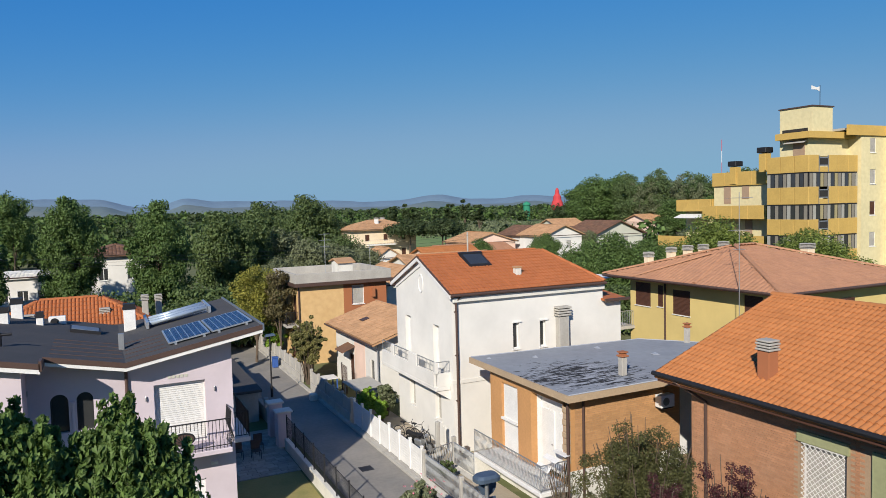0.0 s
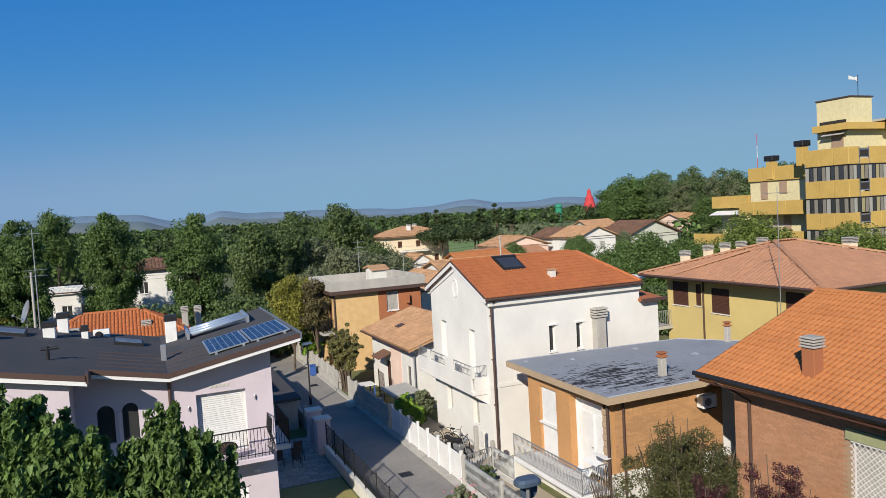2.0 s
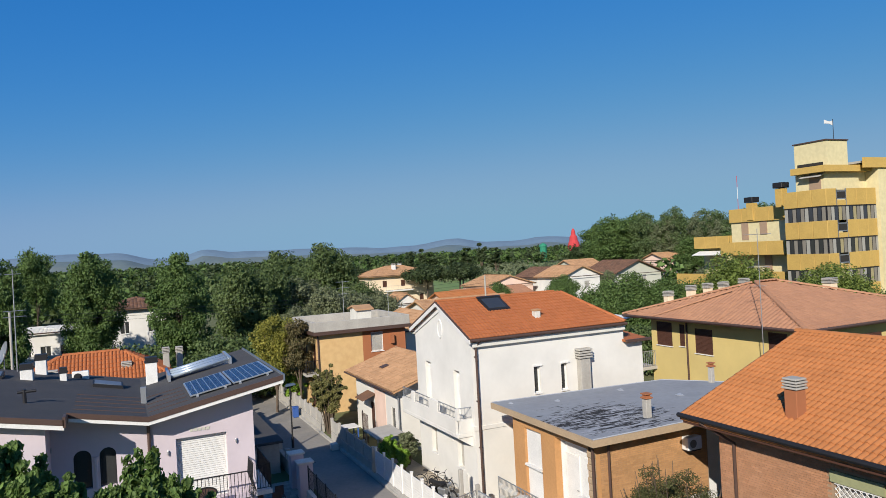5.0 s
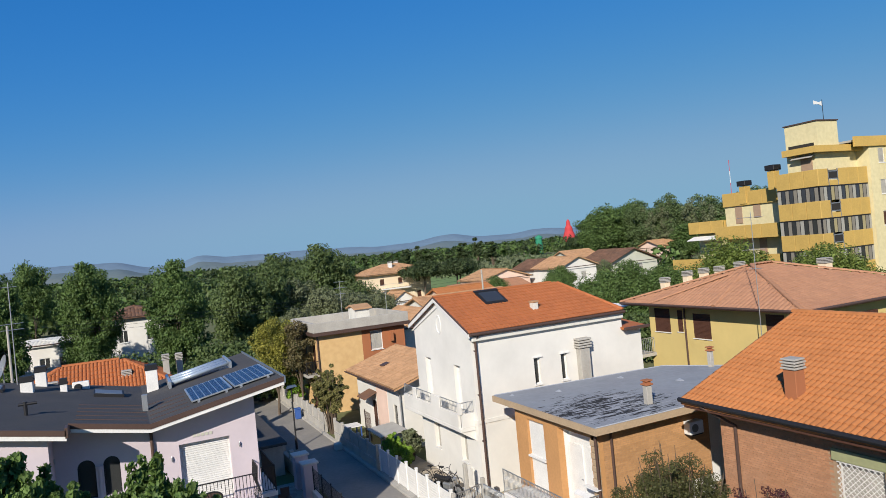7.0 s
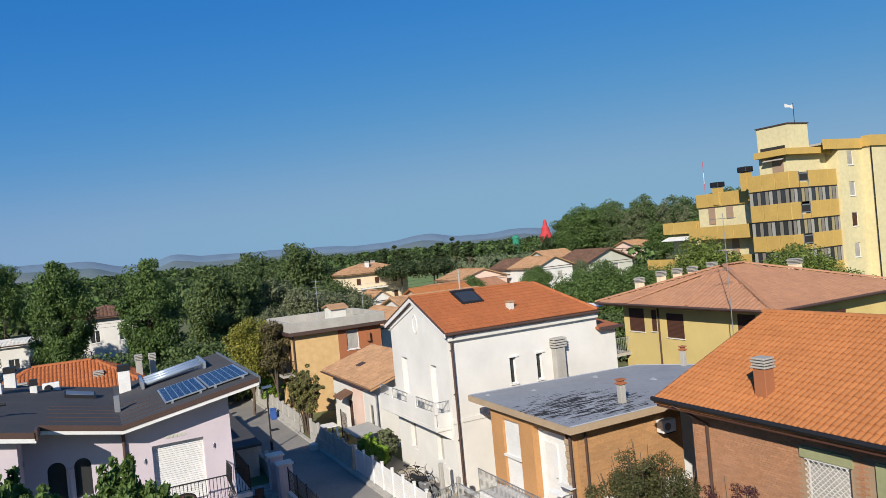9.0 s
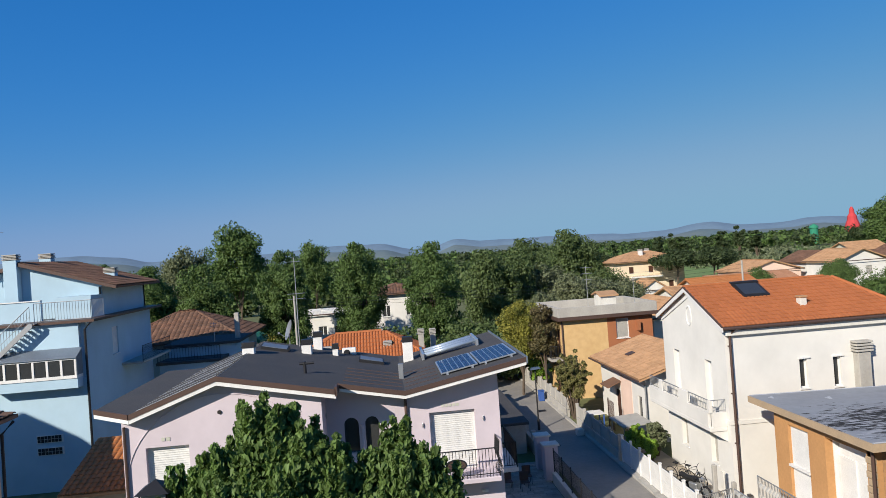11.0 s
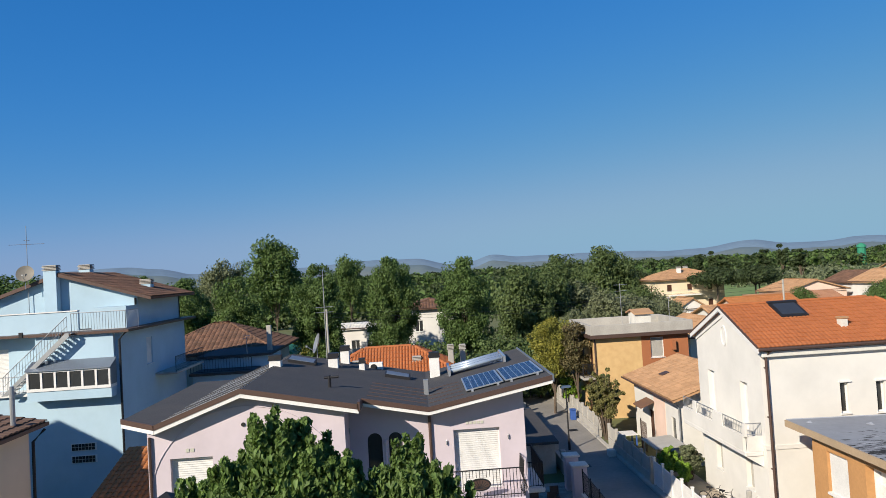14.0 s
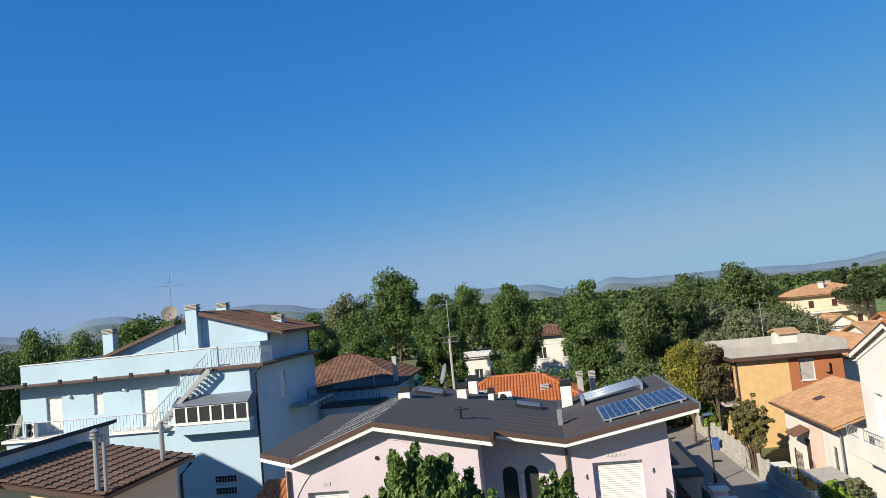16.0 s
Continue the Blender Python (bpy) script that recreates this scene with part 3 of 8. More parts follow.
        if y < y1 - 0.1:
            part("rib", Shape().slab([(-8.65, y, 7.29), (-5.76, y, 8.325), (-5.76, y + 0.13, 8.325), (-8.65, y + 0.13, 7.29)], 0.05), "bitumen", t)
    ribs = Shape()
    for k in range(16):
        y = 25.0 + 0.62 * k
        ribs.slab([(-8.6, y, 7.305), (-5.85, y, 8.29), (-5.85, y + 0.09, 8.29), (-8.6, y + 0.09, 7.305)], 0.045)
    part("rib", ribs, "alu", t)
    part("roof_sheet", Shape().slab([(-8.67, 24.5, 7.245), (-8.67, y1, 7.245), (-10.4, y1, 7.24), (-10.4, 26.1, 7.24)][::-1], 0.16), "bitumen", t)
    # verge boards: brown metal over a white board
    line = [(-10.4, 26.1), (-8.67, 24.5), (-5.74, 24.5), (-1.75, 24.5)]
    for a, b in zip(line, line[1:]):
        za, zb = z_of(a[0]), z_of(b[0])
        n = Vector((b[1] - a[1], -(b[0] - a[0]))).normalized() * 0.05
        for lo, hi, key, nm in ((-0.13, 0.05, "brown_metal", "verge_flashing"), (-0.27, -0.13, "white_paint", "verge_board")):
            o = (n.x, n.y) if key == "brown_metal" else (n.x * 0.6, n.y * 0.6)
            vs = []
            for (x, y), z in ((a, za), (b, zb)):
                vs += [(x, y, z + lo), (x + o[0], y + o[1], z + lo), (x + o[0], y + o[1], z + hi), (x, y, z + hi)]
            part(nm, Shape().add(vs, [(0, 1, 2, 3), (4, 7, 6, 5), (0, 4, 5, 1), (1, 5, 6, 2), (2, 6, 7, 3), (3, 7, 4, 0)]), key, t)
    for x0, x1 in ((-1.75, 0.65), (0.65, 5.2)):
        z0, z1 = z_of(x0), z_of(x1)
        for lo, hi, d, key, nm in ((-0.13, 0.05, 0.05, "brown_metal", "verge_flashing"), (-0.25, -0.13, 0.03, "white_paint", "verge_board")):
            part(nm, Shape().add([(x, y, z + h) for x, z in ((x0, z0), (x1, z1)) for y, h in ((25.7 - d, lo), (25.7, lo), (25.7, hi), (25.7 - d, hi))],
                                 [(0, 1, 2, 3), (4, 7, 6, 5), (0, 4, 5, 1), (1, 5, 6, 2), (2, 6, 7, 3), (3, 7, 4, 0)]), key, t)
    part("verge_flashing", Shape().box(5.2, 5.26, 25.65, 35, 7.66, 7.92), "roof_metal", t)
    part("verge_flashing", Shape().prism([(24.45, 7.3), (24.45, 7.62), (24.95, 7.62), (25.9, 7.42), (25.9, 7.25)], "x", -1.78, -1.70), "brown_metal", t)
    part("soffit", Shape().slab([(0.7, 25.75, 6.82), (5.15, 25.75, 7.66), (5.15, 26.5, 7.66), (0.7, 26.5, 6.82)], 0.04), "white_paint", t)
    # metal seams on the valley slopes
    for k in range(5):
        y = 26.6 + 0.75 * k
        part("roof_seam", Shape().slab([(-1.6, y, z_of(-1.6) + 0.02), (0.6, y, 7.03), (0.6, y + 0.04, 7.03), (-1.6, y + 0.04, z_of(-1.6) + 0.02)], 0.02)
             .slab([(0.7, y, 7.03), (2.0, y, z_of(2.0) + 0.02), (2.0, y + 0.04, z_of(2.0) + 0.02), (0.7, y + 0.04, 7.03)], 0.02), "brown_metal", t)
    # openings
    window(t, "y", 26.5, -1, 1.52, 3.24, 3.72, 5.98, "roller", sill=False, slats=True, deep=0.26)
    window(t, "y", 26.5, -1, 2.35, 3.1, 0.1, 2.35, "roller", sill=False)
    window(t, "y", 24.98, -1, -8.35, -6.9, 3.9, 6.0, "roller", slats=True, deep=0.26)
    for a, b in arches:
        c, r = (a + b) / 2, (b - a) / 2
        arc = [(c + r * math.cos(math.pi * k / 10), 5.8 + r * math.sin(math.pi * k / 10)) for k in range(11)]
        w = part("window", Shape().prism([(a, 4.75), (b, 4.75)] + arc, "y", 26.68, 26.7), "glass", t, "arched dark window")
        rim = Shape()
        ins = [(c + (p[0] - c) * 0.86, 5.8 + (p[1] - 5.8) * 0.86) for p in arc]
        for k in range(10):
            rim.prism([arc[k], arc[k + 1], ins[k + 1], ins[k]], "y", 26.62, 26.68)
        rim.box(a, a + 0.04, 26.62, 26.68, 4.75, 5.8).box(b - 0.04, b, 26.62, 26.68, 4.75, 5.8)
        part("window_frame", rim, "dark_metal", w)
    part("column", Shape().turned([(0.08, 4.75), (0.06, 4.85), (0.055, 5.6), (0.09, 5.7), (0.09, 5.8)], -1.01, 26.5, 12), "pink_plaster", t)
    # vents and trims
    vents = Shape()
    for k in range(5):
        vents.box(2.0 + k * 0.14, 2.1 + k * 0.14, 26.48, 26.5, 6.16, 6.26)
    part("vent", vents, "grey_plaster", t)
    for k in range(2):
        part("vent", Shape().box(-7.8 + k * 0.16, -7.68 + k * 0.16, 24.96, 24.98, 6.2, 6.32), "grey_plaster", t)
    part("vent", Shape().tube([(-5.8, 24.94, 7.02), (-5.8, 25.0, 7.02)], 0.07, 14), "dark_void", t, "round black wall vent")
    arc = []
    for k in range(25):
        a = math.pi * (0.08 + 0.84 * k / 24)
        arc.append((-5.75 + 3.3 * math.cos(a), 24.965, 4.6 + 3.05 * math.sin(a)))
    part("moulding", Shape().tube(arc, 0.022, 5), "pink_plaster", t)
    # balcony with bellied bars
    b = part("balcony", Shape().box(0.72, 3.95, 25.45, 26.5, 3.5, 3.68, 0.02), "pink_plaster", t)
    rail = part("railing", Shape().tube([(0.75, 25.5, 4.72), (3.9, 25.5, 4.72)], 0.024, 6), "dark_metal", b)
    part("railing", Shape().tube([(0.75, 25.5, 3.8), (3.9, 25.5, 3.8)], 0.018, 5), "dark_metal", b)
    part("railing", Shape().tube([(3.95, 25.5, 4.95), (3.95, 26.5, 4.95)], 0.02, 5), "dark_metal", b)
    xs = [0.75 + 3.15 * k / 26 for k in range(27)]
    bar_row(b, [(x, 25.5, 3.68) for x in xs if not 1.9 < x < 2.75], ((0, 0, 0), (0, -0.06, 0.27), (0, 0, 0.72), (0, 0, 1.04)), 0.011, "dark_metal")
    bar_row(b, [(x, 25.5, 4.45) for x in xs if 1.9 < x < 2.75], ((0, 0, 0), (0, 0, 0.27)), 0.011, "dark_metal")
    bar_row(b, [(x, 25.5, 3.68) for x in xs if 1.9 < x < 2.75], ((0, 0, 0), (0, 0, 0.27)), 0.011, "dark_metal")
    bar_row(b, [(3.9, 25.5 + k / 8, 3.68) for k in range(9)], ((0, 0, 0), (0.12, 0, 0.32), (0, 0, 0.72), (0.05, 0, 1.27)), 0.013, "dark_metal")
    medal = Shape()
    for k in range(20):
        a0, a1 = 2 * math.pi * k / 20, 2 * math.pi * (k + 1) / 20
        medal.prism([(2.32 + 0.4 * math.cos(a0), 4.2 + 0.23 * math.sin(a0)), (2.32 + 0.4 * math.cos(a1), 4.2 + 0.23 * math.sin(a1)),
                     (2.32 + 0.34 * math.cos(a1), 4.2 + 0.18 * math.sin(a1)), (2.32 + 0.34 * math.cos(a0), 4.2 + 0.18 * math.sin(a0))], "y", 25.48, 25.51)
    for k in range(9):
        a = math.pi * (k + 0.5) / 9
        medal.tube([(2.32, 25.495, 4.06), (2.32 + 0.33 * math.cos(a), 25.495, 4.06 + 0.3 * math.sin(a))], 0.012, 4)
    part("medallion", medal, "dark_metal", b)
    part("medallion_back", Shape().prism([(2.32 + 0.34 * math.cos(2 * math.pi * k / 20), 4.2 + 0.18 * math.sin(2 * math.pi * k / 20)) for k in range(20)], "y", 25.5, 25.505), "brown_metal", b)
    # side balcony towards the lane
    b = part("balcony", Shape().box(4.2, 5.3, 29.5, 32.5, 2.5, 2.7, 0.02), "white_paint", t)
    railing(b, ((4.2, 29.52), (5.25, 29.52), (5.25, 32.48)), 2.7, 1.05, "dark_metal", 0.11)
    part("downpipe", Shape().tube([(0.66, 26.42, 6.75), (0.66, 26.42, 0)], 0.055, 8), "brown_metal", t)
    part("downpipe", Shape().tube([(-9.0, 24.9, 6.8), (-9.0, 24.9, 0)], 0.05, 8), "brown_metal", t)
    for x, y, z in ((1.25, 26.44, 5.55), (3.55, 26.44, 5.62), (-2.25, 25.9, 6.35)):
        part("wall_lamp", Shape().turned([(0.012, z - 0.1), (0.028, z - 0.03), (0.025, z + 0.06), (0.01, z + 0.1)], x, y, 8), "galvanised", t)
    part("wall_box", Shape().box(3.3, 3.55, 26.36, 26.5, 2.85, 2.95, 0.01), "white_paint", t)

    # solar panels on the right slope
    def on_slope(x, y, h=0.0):
        return Vector((x, y, 7.0 + 0.187 * (x - 0.65) + h))
    for x0, x1, grp in ((2.1, 3.53, 0), (3.6, 5.05, 1)):
        p = thing("solar_array", on_slope((x0 + x1) / 2, 28.2), "blue gridded solar panel tilted on the dark roof", "solar panel", "roof solar panels")
        y0, y1_ = 26.75, 29.75
        part("panel_frame", Shape().slab([on_slope(x0, y0, 0.11), on_slope(x1, y0, 0.11), on_slope(x1, y1_, 0.11), on_slope(x0, y1_, 0.11)], 0.05), "alu", p)
        nx, ny = 6, 12
        for i in range(nx):
            for j in range(ny):
                a, c = x0 + 0.05 + (x1 - x0 - 0.1) * i / nx, y0 + 0.05 + (y1_ - y0 - 0.1) * j / ny
                da, dc = (x1 - x0 - 0.1) / nx - 0.035, (y1_ - y0 - 0.1) / ny - 0.05
                part("cell", Shape().slab([on_slope(a, c, 0.118), on_slope(a + da, c, 0.118), on_slope(a + da, c + dc, 0.118), on_slope(a, c + dc, 0.118)], 0.006), "solar_cell", p)
        for x in (x0 + 0.2, x1 - 0.25):
            part("mount", Shape().slab([on_slope(x, y0 - 0.12, 0.055), on_slope(x + 0.08, y0 - 0.12, 0.055), on_slope(x + 0.08, y1_, 0.055), on_slope(x, y1_, 0.055)], 0.055), "alu", p)
    # solar water collector
    p = thing("solar_collector", on_slope(2.8, 32.7, 0), "solar water collector with shiny pale tubes", "solar collector")
    for k in range(3):
        y = 31.75 + 0.68 * k
        part("tube", Shape().tube([on_slope(1.72 + 0.06 * k, y, 0.2), on_slope(4.1, y + 0.12, 0.24)], 0.1, 10), "collector", p, smooth=True)
        part("tray", Shape().slab([on_slope(1.7, y + 0.16, 0.06), on_slope(4.15, y + 0.16, 0.06), on_slope(4.15, y + 0.56, 0.06), on_slope(1.7, y + 0.56, 0.06)], 0.05), "blue_panel", p)
    for x in (1.66, 4.14):
        part("rail", Shape().slab([on_slope(x, 31.55, 0.3), on_slope(x + 0.1, 31.55, 0.3), on_slope(x + 0.1, 33.75, 0.34), on_slope(x, 33.75, 0.34)], 0.28), "alu", p)
    for x, y, w, h in ((-0.6, 32.0, 1.1, 0.6), (-4.9, 32.6, 1.2, 0.8)):
        p = thing("skylight", (x, y, z_of(x)), "low metal-framed skylight lying on the dark roof", "skylight", "skylights")
        z0, z1 = z_of(x - w / 2), z_of(x + w / 2)
        part("kerb", Shape().slab([(x - w / 2, y - h / 2, z0 + 0.12), (x + w / 2, y - h / 2, z1 + 0.12), (x + w / 2, y + h / 2, z1 + 0.2), (x - w / 2, y + h / 2, z0 + 0.2)], 0.3), "dark_metal", p)
        part("pane", Shape().slab([(x - w / 2 + 0.06, y - h / 2 + 0.06, z0 + 0.145), (x + w / 2 - 0.06, y - h / 2 + 0.06, z1 + 0.145), (x + w / 2 - 0.06, y + h / 2 - 0.06, z1 + 0.215), (x - w / 2 + 0.06, y + h / 2 - 0.06, z0 + 0.215)], 0.02), "roof_metal", p)
    chimney(1.08, 32.8, 7.05, 8.0, 0.46, "white_paint", "white plastered chimney with a dark metal cap", "dark")
    chimney(-3.15, 36.0 - 1.6, 7.75, 8.4, 0.42, "white_paint", "white plastered chimney with a dark metal cap", "dark")
    chimney(-3.5, 32.6, 7.8, 8.28, 0.44, "white_paint", "white plastered chimney with a dark metal cap", "dark")
    chimney(-2.25, 33.0, 7.55, 7.92, 0.26, "white_paint", "short white chimney with a dark metal cap", "dark")
    chimney(-5.75, 30.8, 8.25, 8.55, 0.5, "white_paint", "low white roof vent with a round dark cap", "dark", d=0.4)
    chimney(0.62, 28.6, 6.98, 7.6, 0.2, "galvanised", "slim grey metal roof vent pipe", "plain")
    p = thing("roof_vent", (-3.05, 27.3, 7.75), "dark bent metal vent pipe on the roof", "roof vent")
    part("pipe", Shape().tube([(-3.05, 27.3, 7.6), (-3.05, 27.3, 8.2)], 0.06, 8).tube([(-3.25, 27.3, 8.12), (-2.7, 27.3, 8.12)], 0.05, 8), "dark_metal", p)
    p = thing("air_conditioner", (-1.7, 34.0, 7.4), "white outdoor air conditioner unit on the roof", "air conditioner")
    part("case", Shape().box(-2.0, -1.35, 33.9, 34.2, 7.3, 7.75, 0.02), "white_paint", p)
    part("fan_grille", Shape().tube([(-1.78, 33.88, 7.53), (-1.78, 33.91, 7.53)], 0.16, 16), "dark_metal", p)
    antenna(-4.05, 34.6, 7.9, 12.25, arms=((0.2, 0.5, 0.7), (1.75, 0.8, 0.5), (2.0, 0.8, 0.5)), turn=0.3)
    dish(-4.55, 34.9, 8.75, 0.5, "galvanised", (-0.9, -0.3, 0.3))
    return t


lilac_house()


# ---- white gabled house ----
def white_house():
    t = thing("house", (19.5, 33.4, 0), "white gabled house with an orange-red tiled roof", "house")
    s = Shape()
    doors = [(34.95, 35.7, 3.85, 6.1), (31.45, 32.15, 3.85, 6.05)]
    lows = [(34.6, 35.3, 1.25, 2.6), (31.4, 32.1, 1.25, 2.6)]
    wall(s, "x", 15.0, 15.3, 30, 36.9, 0, 7.78, doors + lows)
    s.prism([(30, 7.78), (36.9, 7.78), (33.45, 9.28)], "x", 15.0, 15.3)
    slits = [(18.4, 18.76, 4.75, 6.08), (20.0, 20.36, 4.7, 6.05)]
    wall(s, "y", 30.0, 30.3, 15.3, 24.0, 0, 7.78, slits)
    s.box(15.3, 24.0, 36.6, 36.9, 0, 7.78)
    s.box(23.7, 24.0, 30.3, 36.6, 0, 7.78)
    s.box(24.0, 25.2, 30.0, 34.0, 0, 6.75)
    part("wall", s, "white_plaster", t)
    part("floor_slab", Shape().box(15.3, 23.7, 30.3, 36.6, 3.3, 3.55), "concrete", t)
    part("string_course", Shape().box(14.96, 15.0, 30.0, 36.9, 3.42, 3.6).box(14.96, 24.0, 29.96, 30.0, 3.42, 3.6), "white_plaster", t)
    roof = Shape()
    roof.slab([(14.82, 29.72, 7.8), (23.95, 29.72, 7.8), (22.4, 33.45, 9.4), (14.82, 33.45, 9.4)], 0.14)
    roof.slab([(14.82, 33.45, 9.4), (22.4, 33.45, 9.4), (23.95, 37.2, 7.8), (14.82, 37.2, 7.8)], 0.14)
    roof.slab([(23.95, 29.72, 7.8), (23.95, 37.2, 7.8), (22.4, 33.45, 9.4)], 0.14)
    part("roof", roof, "red_tile", t)
    up = Vector((0, 3.73, 1.6))
    tiled(t, (14.82, 29.68, 7.8), (1, 0, 0), up, [(0, 0), (9.13, 0), (7.58, 4.05), (0, 4.05)], "red_tile", 0.2, 0.34, amp=0.03, lift=0.03)
    ridge_tiles(t, (14.8, 33.45, 9.43), (22.4, 33.45, 9.43), "red_tile")
    ridge_tiles(t, (23.95, 29.72, 7.84), (22.4, 33.45, 9.43), "red_tile")
    for a, b in (((29.72, 7.8), (33.45, 9.4)), ((37.2, 7.8), (33.45, 9.4))):
        part("verge_board", Shape().prism([(a[0], a[1] - 0.02), (b[0], b[1] - 0.02), (b[0], b[1] - 0.22), (a[0], a[1] - 0.22)], "x", 14.78, 14.84), "white_paint", t)
        part("verge_trim", Shape().prism([(a[0], a[1] + 0.05), (b[0], b[1] + 0.05), (b[0], b[1] - 0.02), (a[0], a[1] - 0.02)], "x", 14.76, 14.86), "brown_metal", t)
        part("moulding", Shape().prism([(a[0] + (0.35 if a[0] < 33 else -0.35), a[1] - 0.2), (b[0], b[1] - 0.42), (b[0], b[1] - 0.52), (a[0] + (0.35 if a[0] < 33 else -0.35), a[1] - 0.3)], "x", 14.94, 15.0), "white_paint", t)
    part("cornice", Shape().box(15.0, 24.0, 29.8, 30.0, 7.38, 7.62, 0.02), "grubby_white", t)
    part("gutter", Shape().tube([(14.82, 29.66, 7.74), (24.0, 29.66, 7.72)], 0.075, 8), "brown_metal", t)
    part("downpipe", Shape().tube([(15.35, 29.68, 7.7), (15.2, 29.9, 7.4), (15.2, 29.9, 0.1)], 0.06, 8), "brown_metal", t)
    for z in (6.9, 4.8, 2.6):
        part("pipe_bracket", Shape().box(15.12, 15.28, 29.9, 30.0, z, z + 0.05), "brown_metal", t)
    for a, b, c, d in doors:
        window(t, "x", 15.0, -1, a, b, c, d, "roller", sill=False, deep=0.28)
    for a, b, c, d in lows:
        window(t, "x", 15.0, -1, a, b, c, d, "grey_roller", rim="beige_canvas", deep=0.28)
    for a, b, c, d in slits:
        window(t, "y", 30.0, -1, a, b, c, d, "glass", deep=0.2)
        part("lintel", Shape().box(a - 0.05, b + 0.12, 29.93, 30.0, d, d + 0.06), "white_paint", t)
    oval = Shape()
    for k in range(20):
        a0, a1 = 2 * math.pi * k / 20, 2 * math.pi * (k + 1) / 20
        oval.prism([(33.5 + r * 0.3 * math.cos(a), 8.0 + r * 0.5 * math.sin(a)) for r, a in ((1, a0), (1, a1), (0.86, a1), (0.86, a0))], "x", 14.96, 15.0)
    part("oval_moulding", oval, "white_paint", t)
    # balcony along the lane front
    b = part("balcony", Shape().box(14.2, 15.0, 30.3, 37.4, 3.1, 3.3, 0.02)
             .prism([(14.2, 3.12), (15.0, 3.12), (15.0, 2.6)], "y", 30.35, 37.3), "white_plaster", t)
    for y0, y1 in ((30.3, 30.5), (32.55, 33.6), (35.6, 36.0)):
        part("parapet", Shape().box(14.2, 14.34, y0, y1, 3.95, 4.5), "white_plaster", b)
    part("parapet", Shape().box(14.2, 14.34, 30.5, 37.4, 3.3, 3.95), "white_plaster", b)
    part("parapet", Shape().box(14.34, 15.0, 30.3, 30.44, 3.3, 3.95), "white_plaster", b)
    for pts in (((14.27, 30.5), (14.27, 32.55)), ((14.27, 33.6), (14.27, 35.6)), ((14.3, 30.37), (15.0, 30.37)), ((14.27, 36.0), (14.27, 37.35))):
        r = railing(b, pts, 3.95, 0.55, "galvanised", 0.16, 0.01)
    # side chimney
    part("wall_chimney", Shape().box(20.95, 21.55, 29.62, 30.0, 0.0, 6.2, 0.02), "concrete", t, "grey stone-faced outside chimney")
    for k in range(4):
        part("chimney_band", Shape().box(20.85, 21.65, 29.54, 30.0, 6.22 + 0.13 * k, 6.31 + 0.13 * k, 0.015), "concrete", t)
        # near-black core paints the shade between the bands here too
        part("chimney_core", Shape().box(21.03, 21.47, 29.7, 30.0, 6.19 + 0.13 * k, 6.23 + 0.13 * k), "dark_void", t)
    part("rear_roof", Shape().slab([(23.9, 29.7, 6.85), (25.5, 29.7, 6.8), (25.5, 34.2, 7.3), (23.9, 34.2, 7.35)], 0.12), "red_tile", t)
    part("rear_gutter", Shape().box(23.9, 25.55, 29.6, 29.72, 6.72, 6.86), "brown_metal", t)
    part("meter_box", Shape().box(14.92, 15.0, 30.9, 31.2, 0.3, 1.1, 0.01), "grubby_white", t)
    # roof window and vent
    def on(x, f, h=0.0):
        p = Vector((x, 29.72, 7.8)) + up * f
        n = Vector((0, -up.z, up.y)).normalized()
        return p + n * h
    w = thing("roof_window", on(17.7, 0.78), "open dark-framed roof window in the orange tiles", "roof window")
    part("window_frame", Shape().slab([on(17.1, 0.62, 0.12), on(18.4, 0.62, 0.12), on(18.4, 0.93, 0.16), on(17.1, 0.93, 0.16)], 0.16), "dark_metal", w)
    part("pane", Shape().slab([on(17.22, 0.65, 0.14), on(18.28, 0.65, 0.14), on(18.28, 0.9, 0.18), on(17.22, 0.9, 0.18)], 0.02), "glass", w)
    part("hood", Shape().slab([on(17.05, 0.92, 0.22), on(18.45, 0.92, 0.22), on(18.45, 0.96, 0.2), on(17.05, 0.96, 0.2)], 0.06), "dark_metal", w)
    v = thing("roof_vent", on(19.37, 0.36), "small white roof vent with a clay cap", "roof vent")
    c = on(19.37, 0.36)
    part("stack", Shape().box(c.x - 0.16, c.x + 0.16, c.y - 0.16, c.y + 0.16, c.z - 0.2, c.z + 0.32, 0.01), "grubby_white", v)
    part("cap", Shape().box(c.x - 0.2, c.x + 0.2, c.y - 0.2, c.y + 0.2, c.z + 0.32, c.z + 0.42, 0.02), "tan_tile", v)
    return t


white_house()


